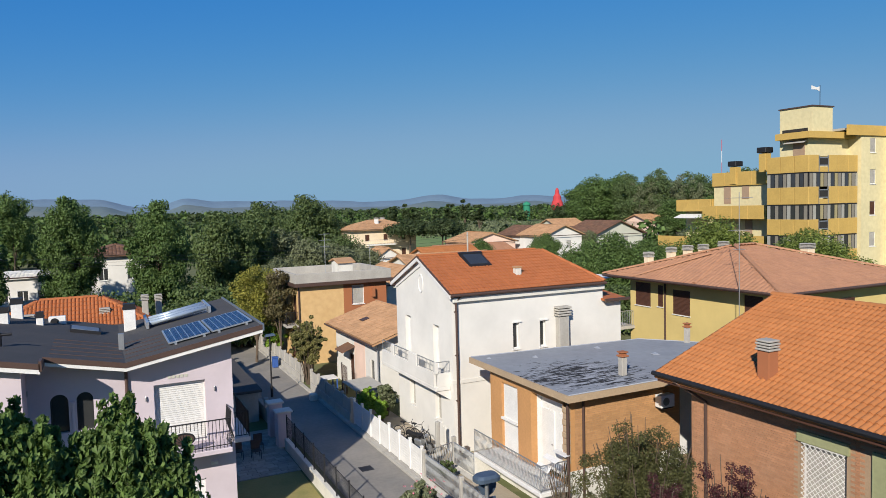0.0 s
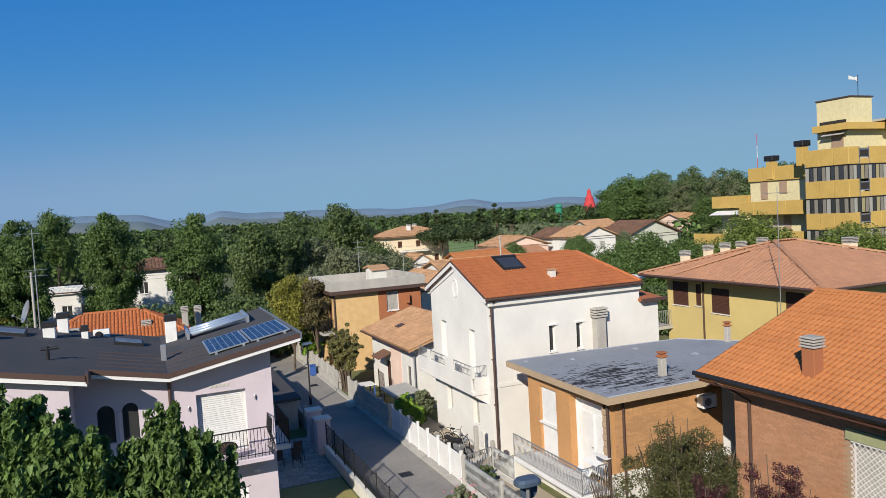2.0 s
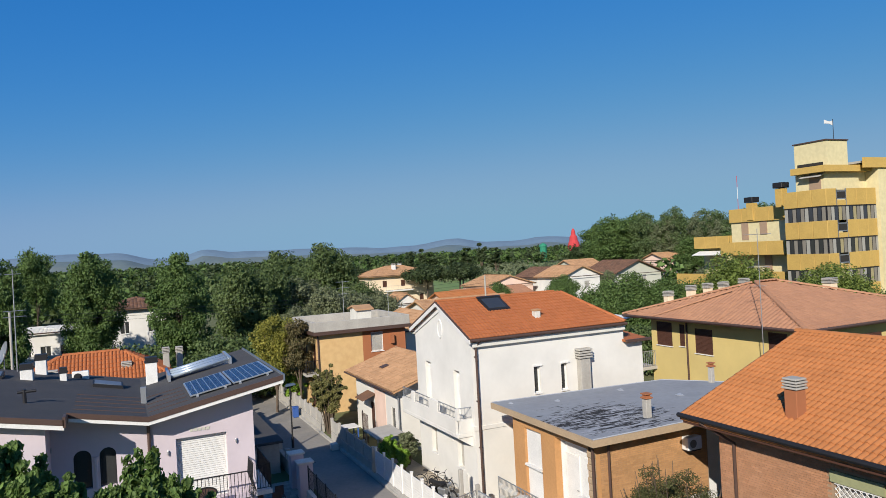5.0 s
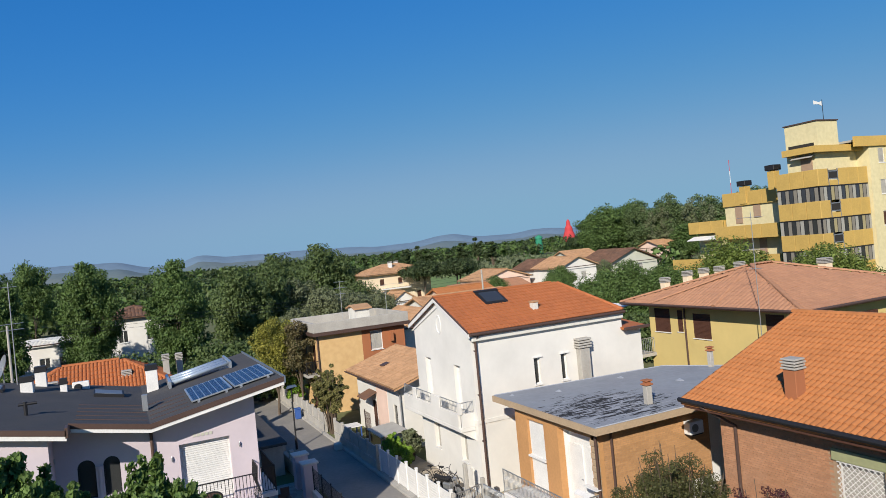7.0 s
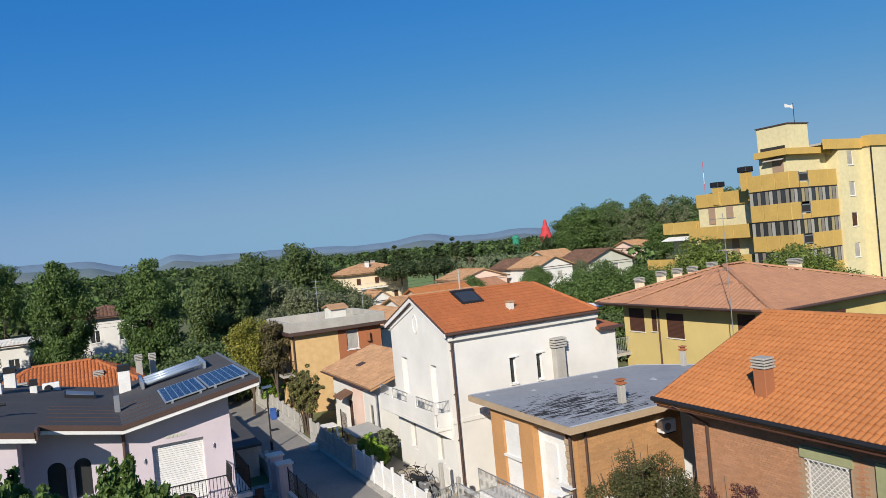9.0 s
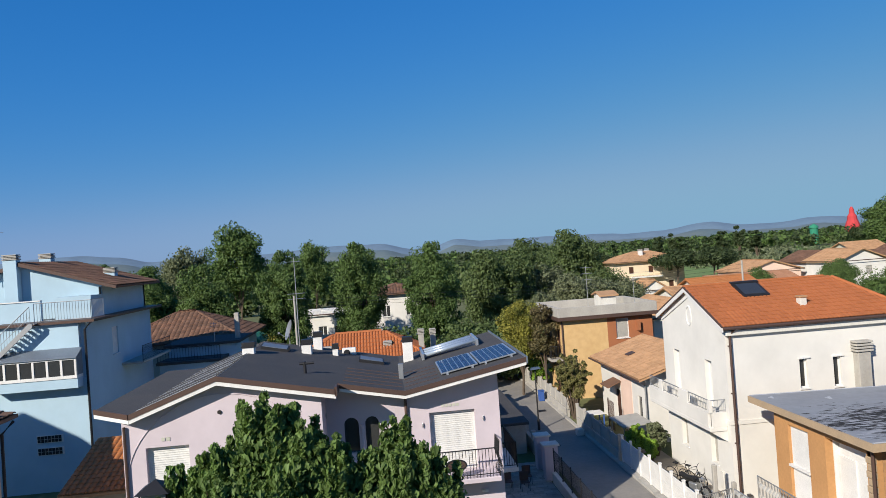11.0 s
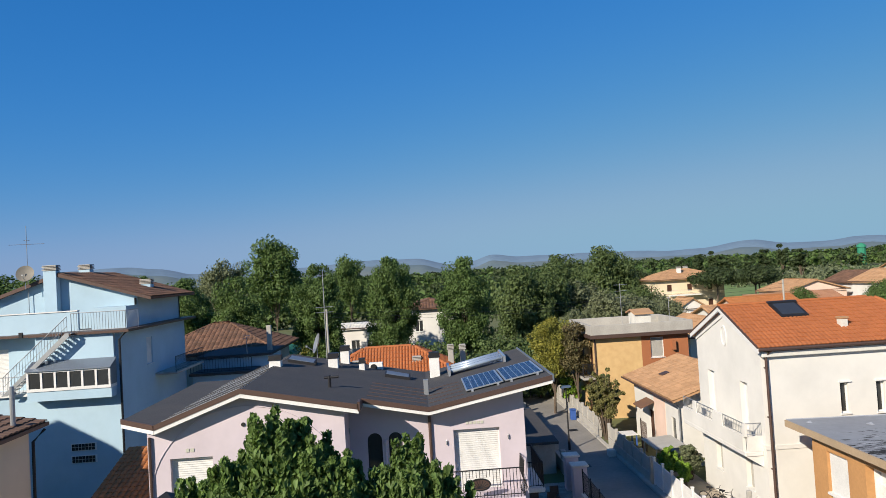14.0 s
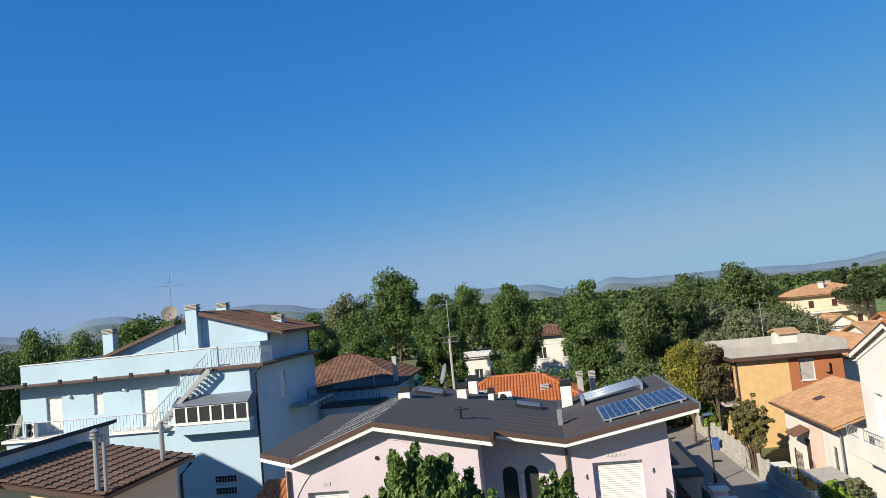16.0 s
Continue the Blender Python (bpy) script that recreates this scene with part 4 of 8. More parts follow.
# ---- flat-roofed house with the balcony ----
def flat_house():
    t = thing("house", (19.5, 25, 0), "tan brick house with a patched flat roof", "house")
    roof = [(15.02, 20.78), (26.4, 20.85), (26.4, 25.2), (24.45, 27.75), (15.15, 28.62)]
    part("roof_slab", Shape().slab([(x, y, 4.985) for x, y in roof], 0.26), "raw_edge", t, "weathered tan roof edge")
    ins = [(15.08, 20.84), (26.35, 20.91), (26.35, 25.2), (24.41, 27.69), (15.21, 28.56)]
    part("roof_sheet", Shape().slab([(x, y, 5.0) for x, y in ins], 0.02), "felt", t, "grey-blue roofing felt with black bare patches")
    part("roof_lip", Shape().tube([(*p, 5.0) for p in ins], 0.03, 5), "felt_lip", t)
    # left wall towards the lane: timber-brown panels between white bays
    x = 15.45
    s = Shape()
    wall(s, "x", x, x + 0.3, 21.4, 27.2, 0, 4.73, [(24.95, 26.25, 1.3, 4.3), (21.75, 23.95, 1.3, 4.4)])
    s.box(x + 0.3, 24.6, 26.9, 27.2, 0, 4.73)
    s.box(24.3, 24.6, 22.9, 26.9, 0, 4.73)
    part("wall", s, "timber_panel", t)
    part("white_bay", Shape().box(x + 0.12, x + 0.2, 24.95, 26.25, 1.3, 4.3), "white_paint", t)
    w = part("window", Shape().box(x + 0.08, x + 0.12, 25.05, 26.15, 2.6, 4.2, 0.01), "white_paint", t, "white roller shutter half lowered")
    part("sill", Shape().box(x - 0.06, x + 0.12, 24.95, 26.25, 2.7, 2.78), "white_paint", w)
    part("white_bay", Shape().box(x + 0.5, x + 0.56, 21.75, 23.95, 1.3, 4.4).box(x + 0.3, x + 0.5, 23.9, 23.95, 1.3, 4.4), "white_paint", t)
    d = part("door", Shape().box(x + 0.44, x + 0.5, 22.95, 23.85, 1.35, 3.75, 0.01), "white_paint", t)
    part("door_handle", Shape().tube([(x + 0.4, 23.0, 2.4), (x + 0.4, 23.1, 2.4)], 0.02, 6), "galvanised", d)
    w = part("window", Shape().box(x + 0.42, x + 0.5, 21.85, 22.6, 2.3, 3.8, 0.01), "white_paint", t)
    part("sill", Shape().box(x + 0.2, x + 0.5, 21.8, 22.65, 2.2, 2.3), "white_paint", w)
    # stone quoins by the corner
    for k in range(9):
        part("quoin", Shape().box(x - 0.05, x + 0.1, 21.38, 21.75 - 0.08 * (k % 2), 2.2 + 0.24 * k, 2.42 + 0.24 * k, 0.02), "raw_edge", t)
    part("plinth", Shape().box(x - 0.02, x, 21.4, 27.2, 0, 0.9).box(15.45, 21.0, 21.38, 21.4, 0, 1.9), "grubby_white", t)
    # front wall of thin bricks
    f = Shape()
    wall(f, "y", 21.42, 21.7, 15.45, 21.0, 1.9, 4.73)
    f.box(15.45, 21.0, 21.42, 21.7, 0, 1.9)
    f.box(21.0, 24.6, 22.6, 22.9, 0, 4.73).box(20.8, 21.0, 21.7, 22.6, 0, 4.73)
    part("wall", f, "mortar", t)
    part("recess_wall", Shape().box(21.0, 24.4, 22.55, 22.6, 1.0, 4.7), "white_paint", t)
    part("downpipe", Shape().tube([(16.1, 21.34, 4.7), (16.1, 21.34, 0)], 0.05, 8), "brown_metal", t)
    part("downpipe", Shape().tube([(15.38, 21.34, 4.7), (15.38, 21.34, 0)], 0.06, 8), "brown_metal", t)
    ac = thing("air_conditioner", (20.2, 21.2, 3.9), "white outdoor air conditioner on wall brackets", "air conditioner")
    part("case", Shape().box(19.65, 20.35, 21.02, 21.38, 3.78, 4.28, 0.02), "white_paint", ac)
    part("fan_grille", Shape().tube([(19.9, 21.0, 4.03), (19.9, 21.03, 4.03)], 0.16, 16), "curtain", ac)
    part("bracket", Shape().box(19.7, 20.3, 21.05, 21.42, 3.73, 3.78), "dark_metal", ac)
    # balcony and outside stair
    b = part("balcony", Shape().box(14.1, 15.45, 21.3, 26.4, 1.2, 1.38, 0.02), "white_paint", t)
    railing(b, ((15.4, 21.35), (14.15, 21.35), (14.15, 26.4)), 1.38, 1.0, "galvanised", 0.1, 0.017, bow=0.05)
    aw = Shape()
    for k in range(8):
        a0, a1 = math.pi / 2 * k / 8, math.pi / 2 * (k + 1) / 8
        aw.slab([(15.4 - 1.2 * math.sin(a0), 21.25, 1.5 + 1.1 * math.cos(a0)), (15.4 - 1.2 * math.sin(a0), 22.1, 1.5 + 1.1 * math.cos(a0)),
                 (15.4 - 1.2 * math.sin(a1), 22.1, 1.5 + 1.1 * math.cos(a1)), (15.4 - 1.2 * math.sin(a1), 21.25, 1.5 + 1.1 * math.cos(a1))], 0.02) if k in (0, 2, 4) else None
    part("awning", aw, "white_paint", b)
    for k in range(7):
        part("step", Shape().box(14.15, 15.4, 26.4 + 0.28 * k, 26.7 + 0.28 * k, 0, 1.2 - 0.17 * k, 0.01), "grubby_white", t)
    chimney(18.77, 22.25, 4.98, 5.75, 0.26, "concrete", "slim grey roof flue with a clay cap", "clay")
    chimney(25.7, 25.7, 4.98, 5.75, 0.22, "concrete", "slim grey roof flue with a clay cap", "clay")
    for px, py, r in ((17.6, 26.9, 0.12), (21.2, 27.0, 0.14), (22.5, 24.5, 0.16), (15.7, 27.8, 0.1)):
        v = thing("felt_patch", (px, py, 5.0), "small curled scrap of pale roofing felt", "roofing scrap", "felt scraps")
        part("scrap", Shape().slab([(px - r, py - r * 0.5, 5.03), (px + r, py - r, 5.01), (px + r * 1.3, py + r, 5.06), (px - r * 0.6, py + r * 0.8, 5.02)], 0.015), "felt_lip", v)
    return t


M["felt"] = material("felt", (0.24, 0.25, 0.27), rough=0.85, scale=0.5, colour2=(0.28, 0.30, 0.32), bump=0.2, bump_scale=12, stain=0.25, stain_colour=(0.14, 0.16, 0.19))
def bare_patch(m, cx, cy, rx, ry):
    """A worn, streaky black patch in the felt, with a shape of its own."""
    nt = m.node_tree
    n, l = nt.nodes, nt.links
    p = n["Principled BSDF"]
    old = p.inputs["Base Color"].links[0].from_socket
    geo = n.new("ShaderNodeNewGeometry")
    mp = n.new("ShaderNodeMapping")
    mp.inputs["Location"].default_value = (-cx / rx, -cy / ry, 0)
    mp.inputs["Scale"].default_value = (1 / rx, 1 / ry, 0)
    l.new(geo.outputs["Position"], mp.inputs["Vector"])
    ln = n.new("ShaderNodeVectorMath")
    ln.operation = "LENGTH"
    l.new(mp.outputs[0], ln.inputs[0])
    m2 = n.new("ShaderNodeMapping")
    m2.inputs["Scale"].default_value = (1.3, 5.5, 1)
    l.new(geo.outputs["Position"], m2.inputs["Vector"])
    tx = n.new("ShaderNodeTexNoise")
    tx.inputs["Scale"].default_value, tx.inputs["Detail"].default_value = 1.3, 7
    l.new(m2.outputs[0], tx.inputs["Vector"])
    a = n.new("ShaderNodeMath")
    a.operation = "MULTIPLY_ADD"
    a.inputs[1].default_value, a.inputs[2].default_value = 3.0, -0.55
    l.new(tx.outputs["Fac"], a.inputs[0])
    b = n.new("ShaderNodeMath")
    b.operation = "SUBTRACT"
    l.new(a.outputs[0], b.inputs[0])
    c = n.new("ShaderNodeMath")
    c.operation = "MULTIPLY"
    c.inputs[1].default_value = 0.75
    l.new(ln.outputs["Value"], c.inputs[0])
    l.new(c.outputs[0], b.inputs[1])
    r = n.new("ShaderNodeMapRange")
    r.inputs["From Min"].default_value, r.inputs["From Max"].default_value = -0.12, 0.05
    l.new(b.outputs[0], r.inputs["Value"])
    mx = n.new("ShaderNodeMix")
    mx.data_type = "RGBA"
    l.new(r.outputs[0], mx.inputs[0])
    l.new(old, mx.inputs[6])
    # pale scraps of felt left lying in the patch
    m3 = n.new("ShaderNodeMapping")
    m3.inputs["Scale"].default_value = (0.9, 6.0, 1)
    m3.inputs["Rotation"].default_value = (0, 0, 0.25)
    l.new(geo.outputs["Position"], m3.inputs["Vector"])
    t3 = n.new("ShaderNodeTexNoise")
    t3.inputs["Scale"].default_value, t3.inputs["Detail"].default_value = 1.9, 5
    l.new(m3.outputs[0], t3.inputs["Vector"])
    r3 = n.new("ShaderNodeMapRange")
    r3.inputs["From Min"].default_value, r3.inputs["From Max"].default_value = 0.49, 0.54
    l.new(t3.outputs["Fac"], r3.inputs["Value"])
    scraps = n.new("ShaderNodeMix")
    scraps.data_type = "RGBA"
    l.new(r3.outputs[0], scraps.inputs[0])
    scraps.inputs[6].default_value, scraps.inputs[7].default_value = (0.022, 0.022, 0.023, 1), (0.32, 0.33, 0.35, 1)
    l.new(scraps.outputs[2], mx.inputs[7])
    l.new(mx.outputs[2], p.inputs["Base Color"])


bare_patch(M["felt"], 17.35, 23.2, 1.75, 1.45)
paint("felt_lip", (0.36, 0.38, 0.42), rough=0.6, scale=2)
house_flat = flat_house()


# ---- brick house with the orange roof ----
def brick_house():
    t = thing("house", (23, 12, 0), "brick house under a bright orange tiled roof", "house")
    ex, rx, ez, rz, y0, y1 = 17.4, 23.4, 5.92, 8.19, 3.5, 18.9
    s = Shape()
    hole = (12.35, 13.75, 3.0, 4.85)
    wall(s, "x", 18.2, 18.5, 4.5, 18.0, 0, 5.7, [hole])
    s.box(28.3, 28.6, 4.5, 18.0, 0, 5.7).box(18.5, 28.3, 17.7, 18.0, 0, 5.7).box(18.5, 28.3, 4.5, 4.8, 0, 5.7)
    for a, b in ((17.7, 18.0), (4.5, 4.8)):
        s.prism([(18.2, 5.7), (28.6, 5.7), (23.4, 7.9)], "y", a, b)
    part("wall", s, "mortar", t)
    part("roof", Shape().slab([(ex, y0, ez), (rx, y0, rz), (rx, y1, rz), (ex, y1, ez)][::-1], 0.16)
         .slab([(rx, y0, rz), (29.4, y0, ez), (29.4, y1, ez), (rx, y1, rz)][::-1], 0.16), "orange_tile", t)
    up = Vector((rx - ex, 0, rz - ez))
    L = up.length
    tiled(t, (ex - 0.04, y1, ez + 0.02), (0, -1, 0), up, [(0, 0), (15.4, 0), (15.4, L), (0, L)], "orange_tile", 0.2, 0.36, single=(0, 4.6), amp=0.07, lift=0.035)
    up2 = Vector((rx - 29.4, 0, rz - ez))
    tiled(t, (29.44, y0, ez + 0.02), (0, 1, 0), up2, [(0, 0), (15.4, 0), (15.4, L), (0, L)], "orange_tile", 0.2, 0.36, amp=0.07, lift=0.035)
    ridge_tiles(t, (rx, y1 + 0.05, rz + 0.06), (rx, y0, rz + 0.06), "orange_tile", 0.13)
    part("soffit", Shape().box(17.45, 18.2, y0, 18.85, 5.66, 5.74), "brown_shutter", t)
    part("verge_board", Shape().prism([(ex, ez + 0.06), (rx, rz + 0.06), (29.4, ez + 0.06), (29.4, ez - 0.16), (rx, rz - 0.16), (ex, ez - 0.16)], "y", 18.9, 18.95), "brown_metal", t)
    part("gutter", Shape().tube([(17.33, y0, 5.9), (17.33, 18.95, 5.94)], 0.085, 8), "dark_metal", t)
    part("downpipe", Shape().tube([(17.35, 18.0, 5.85), (17.7, 17.5, 5.5), (18.12, 17.3, 5.2), (18.12, 17.3, 0)], 0.055, 8), "brown_metal", t)
    w = window(t, "x", 18.2, -1, *hole, "grey_roller", deep=0.2)
    lat = Shape()
    ya, yb, za, zb = 12.37, 13.73, 3.02, 4.83
    step = 0.17
    k = -12
    while k < 12:
        for sgn in (1, -1):
            p0 = (ya, za + k * step if sgn > 0 else zb - k * step)
            pts = []
            for f in (0.0, 1.0):
                y = ya + (yb - ya) * f
                pts.append((y, (za + k * step) + (y - ya) if sgn > 0 else (zb - k * step) - (y - ya)))
            (u0, v0), (u1, v1) = pts
            lo, hi = 0.0, 1.0
            dv = v1 - v0
            for lim, side in ((za, 1), (zb, -1)):
                f = (lim - v0) / dv
                if (dv > 0) == (side > 0):
                    lo = max(lo, f)
                else:
                    hi = min(hi, f)
            if hi - lo > 0.02:
                lat.tube([(18.16, u0 + (u1 - u0) * f, v0 + dv * f) for f in (lo, hi)], 0.011, 4)
        k += 1
    lat.tube([(18.16, ya, za), (18.16, yb, za)], 0.018, 5).tube([(18.16, ya, zb), (18.16, yb, zb)], 0.018, 5)
    part("grille", lat, "white_paint", w, "white diamond lattice grille")
    part("shutter_box", Shape().box(18.12, 18.2, 12.25, 13.85, 4.87, 5.2), "sage_panel", t, "pale green lintel panel")
    part("panel", Shape().box(18.13, 18.2, 10.6, 11.6, 0.5, 5.2), "sage_panel", t, "pale green wall panel")
    chimney(18.55, 15.2, 6.4, 7.6, 0.42, "rust_plaster", "rust-red chimney with a banded concrete cap", "bands", d=0.44)
    return t


house_brick = brick_house()


# ---- yellow house with the hipped roof ----
def yellow_house():
    t = thing("house", (38, 31, 0), "yellow plastered house with a broad rose-tiled hip roof", "house")
    x0, x1, y0, y1, ze = 30.55, 43.5, 24.2, 38.1, 7.1
    rx0, rx1, ry, rz = 35.0, 36.6, 31.0, 9.05
    s = Shape()
    wins = [(31.35, 32.75, 5.0, 6.5), (33.6, 34.05, 5.3, 6.65), (34.7, 36.1, 5.2, 6.7), (26.2, 27.4, 5.0, 6.7)]
    wall(s, "x", 31.6, 31.9, 25.0, 36.6, 0, 7.0, wins)
    s.box(31.9, 42.4, 25.0, 25.3, 0, 7.0).box(31.9, 42.4, 36.3, 36.6, 0, 7.0).box(42.1, 42.4, 25.3, 36.3, 0, 7.0)
    part("wall", s, "yellow_plaster", t)
    for a, b, c, d in wins:
        window(t, "x", 31.6, -1, a, b, c, d, "louvre", rim="brown_shutter", deep=0.08)
    window(t, "y", 25.0, -1, 36.0, 37.2, 4.8, 6.4, "louvre", rim="brown_shutter", deep=-0.08)
    corners = [(x0, y0, ze), (x1, y0, ze), (x1, y1, ze), (x0, y1, ze)]
    ra, rb = (rx0, ry, rz), (rx1, ry, rz)
    faces = [[corners[3], corners[0], ra], [corners[0], corners[1], rb, ra], [corners[1], corners[2], rb], [corners[2], corners[3], ra, rb]]
    for f in faces:
        part("roof_slope", Shape().slab(f, 0.14), "rose_tile", t)
        a, b = Vector(f[0]), Vector(f[1])
        u = (b - a).normalized()
        n = (b - a).cross(Vector(f[2]) - a).normalized()
        v = n.cross(u)
        poly = [((Vector(p) - a).dot(u), (Vector(p) - a).dot(v)) for p in f]
        tiled(t, a, u, v, poly, "rose_tile", 0.3, 0.42, amp=0.06, lift=0.018)
    for c, r in ((corners[0], ra), (corners[3], ra), (corners[1], rb), (corners[2], rb), (ra, rb)):
        ridge_tiles(t, Vector(c) + Vector((0, 0, 0.06)), Vector(r) + Vector((0, 0, 0.08)), "rose_tile", 0.13)
    part("soffit", Shape().box(x0 + 0.1, x1 - 0.1, y0 + 0.1, y1 - 0.1, 6.95, 7.03), "brown_shutter", t)
    for k, y in enumerate((31.0, 34.2)):
        ridge_tiles(t, (x0 + 0.02, y - 1.0 + 2.0 * k, ze + 0.07), (ra[0] - 0.3 - 0.9 * k, ry + 0.1 + 0.6 * k, rz - 0.1 - 0.3 * k), "rose_tile", 0.12)
    part("gutter", Shape().tube([(x0 - 0.05, y0, 7.08), (x0 - 0.05, y1, 7.08)], 0.08, 6).tube([(x0, y0 - 0.05, 7.08), (x1, y0 - 0.05, 7.08)], 0.08, 6), "brown_metal", t)
    part("downpipe", Shape().tube([(31.52, 33.35, 6.9), (31.52, 33.35, 0)], 0.06, 8), "brown_metal", t)
    b = part("balcony", Shape().box(30.4, 31.6, 36.2, 40.2, 3.6, 3.8), "concrete", t)
    railing(b, ((31.5, 36.25), (30.45, 36.25), (30.45, 40.1)), 3.8, 1.0, "galvanised", 0.16)
    part("awning", Shape().slab([(29.6, 38.2, 6.6), (31.6, 38.2, 6.9), (31.6, 40.8, 6.9), (29.6, 40.8, 6.6)], 0.05), "white_paint", t)
    for x, y, z in ((33.2, 36.6, 8.6), (35.0, 36.4, 8.85), (35.9, 35.8, 8.95), (36.7, 35.2, 9.0), (37.5, 34.2, 9.2)):
        chimney(x, y, z - 0.9, z - 0.05, 0.46, "beige_plaster", "beige chimney with a banded cap above the tiles", "bands")
    chimney(40.2, 30.0, 7.6, 9.05, 0.6, "beige_plaster", "beige chimney with a banded cap above the tiles", "bands")
    antenna(30.3, 26.6, 0.2, 12.3, arms=((0.3, 1.3, 0.6), (2.0, 1.0, 0.9), (3.0, 0.6, 0.5)), turn=2.2)
    return t


yellow_house()


# ---- lane houses further on ----
def ochre_house():
    t = thing("house", (17, 57, 0), "ochre and rust plastered house with a concrete roof parapet", "house")
    s = Shape()
    win = [(17.9, 18.9, 4.4, 5.9)]
    wall(s, "y", 53.3, 53.6, 17.2, 20.8, 0, 6.1, win)
    part("wall", s, "rust_plaster", t)
    s = Shape().box(13.7, 17.2, 53.3, 53.6, 0, 6.1)
    wall(s, "x", 13.7, 14.0, 53.6, 60, 0, 6.1, [(54.4, 55.4, 3.2, 5.5), (57.2, 58.4, 3.2, 5.5), (55, 56.2, 0.2, 2.5)])
    s.box(14, 20.8, 59.7, 60, 0, 6.1).box(20.5, 20.8, 53.6, 59.7, 0, 6.1)
    part("wall", s, "ochre_plaster", t)
    window(t, "y", 53.3, -1, *win[0], "grey_roller")
    for a, b, c, d in ((54.4, 55.4, 3.2, 5.5), (57.2, 58.4, 3.2, 5.5), (55, 56.2, 0.2, 2.5)):
        window(t, "x", 13.7, -1, a, b, c, d, "louvre", rim="brown_shutter", sill=False)
    part("roof_slab", Shape().box(13.2, 21.2, 52.8, 60.5, 6.1, 6.35), "brown_metal", t, "dark brown cornice")
    for lim in ((13.3, 21.1, 52.9, 53.1), (13.3, 21.1, 60.2, 60.4), (13.3, 13.5, 53.1, 60.2), (20.9, 21.1, 53.1, 60.2)):
        part("parapet", Shape().box(*lim, 6.35, 7.08, 0.02), "concrete", t)
    part("roof_sheet", Shape().box(13.5, 20.9, 53.1, 60.2, 6.35, 6.42), "concrete", t)
    b = part("balcony", Shape().box(12.7, 13.7, 53.6, 58.8, 2.95, 3.12), "concrete", t)
    railing(b, ((13.7, 53.65), (12.75, 53.65), (12.75, 58.75), (13.7, 58.75)), 3.12, 1.0, "dark_metal", 0.14)
    part("stair_hut", Shape().box(17.9, 19.1, 56.5, 58.5, 6.42, 7.55), "grubby_white", t)
    part("hut_roof", Shape().slab([(17.7, 56.3, 7.55), (19.3, 56.3, 7.55), (19.3, 57.5, 7.85), (17.7, 57.5, 7.85)], 0.1).slab([(17.7, 57.5, 7.85), (19.3, 57.5, 7.85), (19.3, 58.7, 7.55), (17.7, 58.7, 7.55)], 0.1), "tan_tile", t)
    part("downpipe", Shape().tube([(13.62, 53.25, 6.1), (13.62, 53.25, 0)], 0.06, 8), "brown_metal", t)
    c = part("chimney_pipe", Shape().box(19.5, 19.75, 53.0, 53.3, 4.9, 5.6), "rust_plaster", t)
    antenna(16.9, 57.0, 6.4, 10.0, arms=((0.1, 0.9, 0.9), (0.6, 0.9, 0.9), (1.1, 0.7, 0.8)), turn=0.1)
    antenna(19.6, 53.6, 6.5, 9.0, arms=((0.2, 0.5, 0.4),), turn=1.2)
    return t


ochre_house()


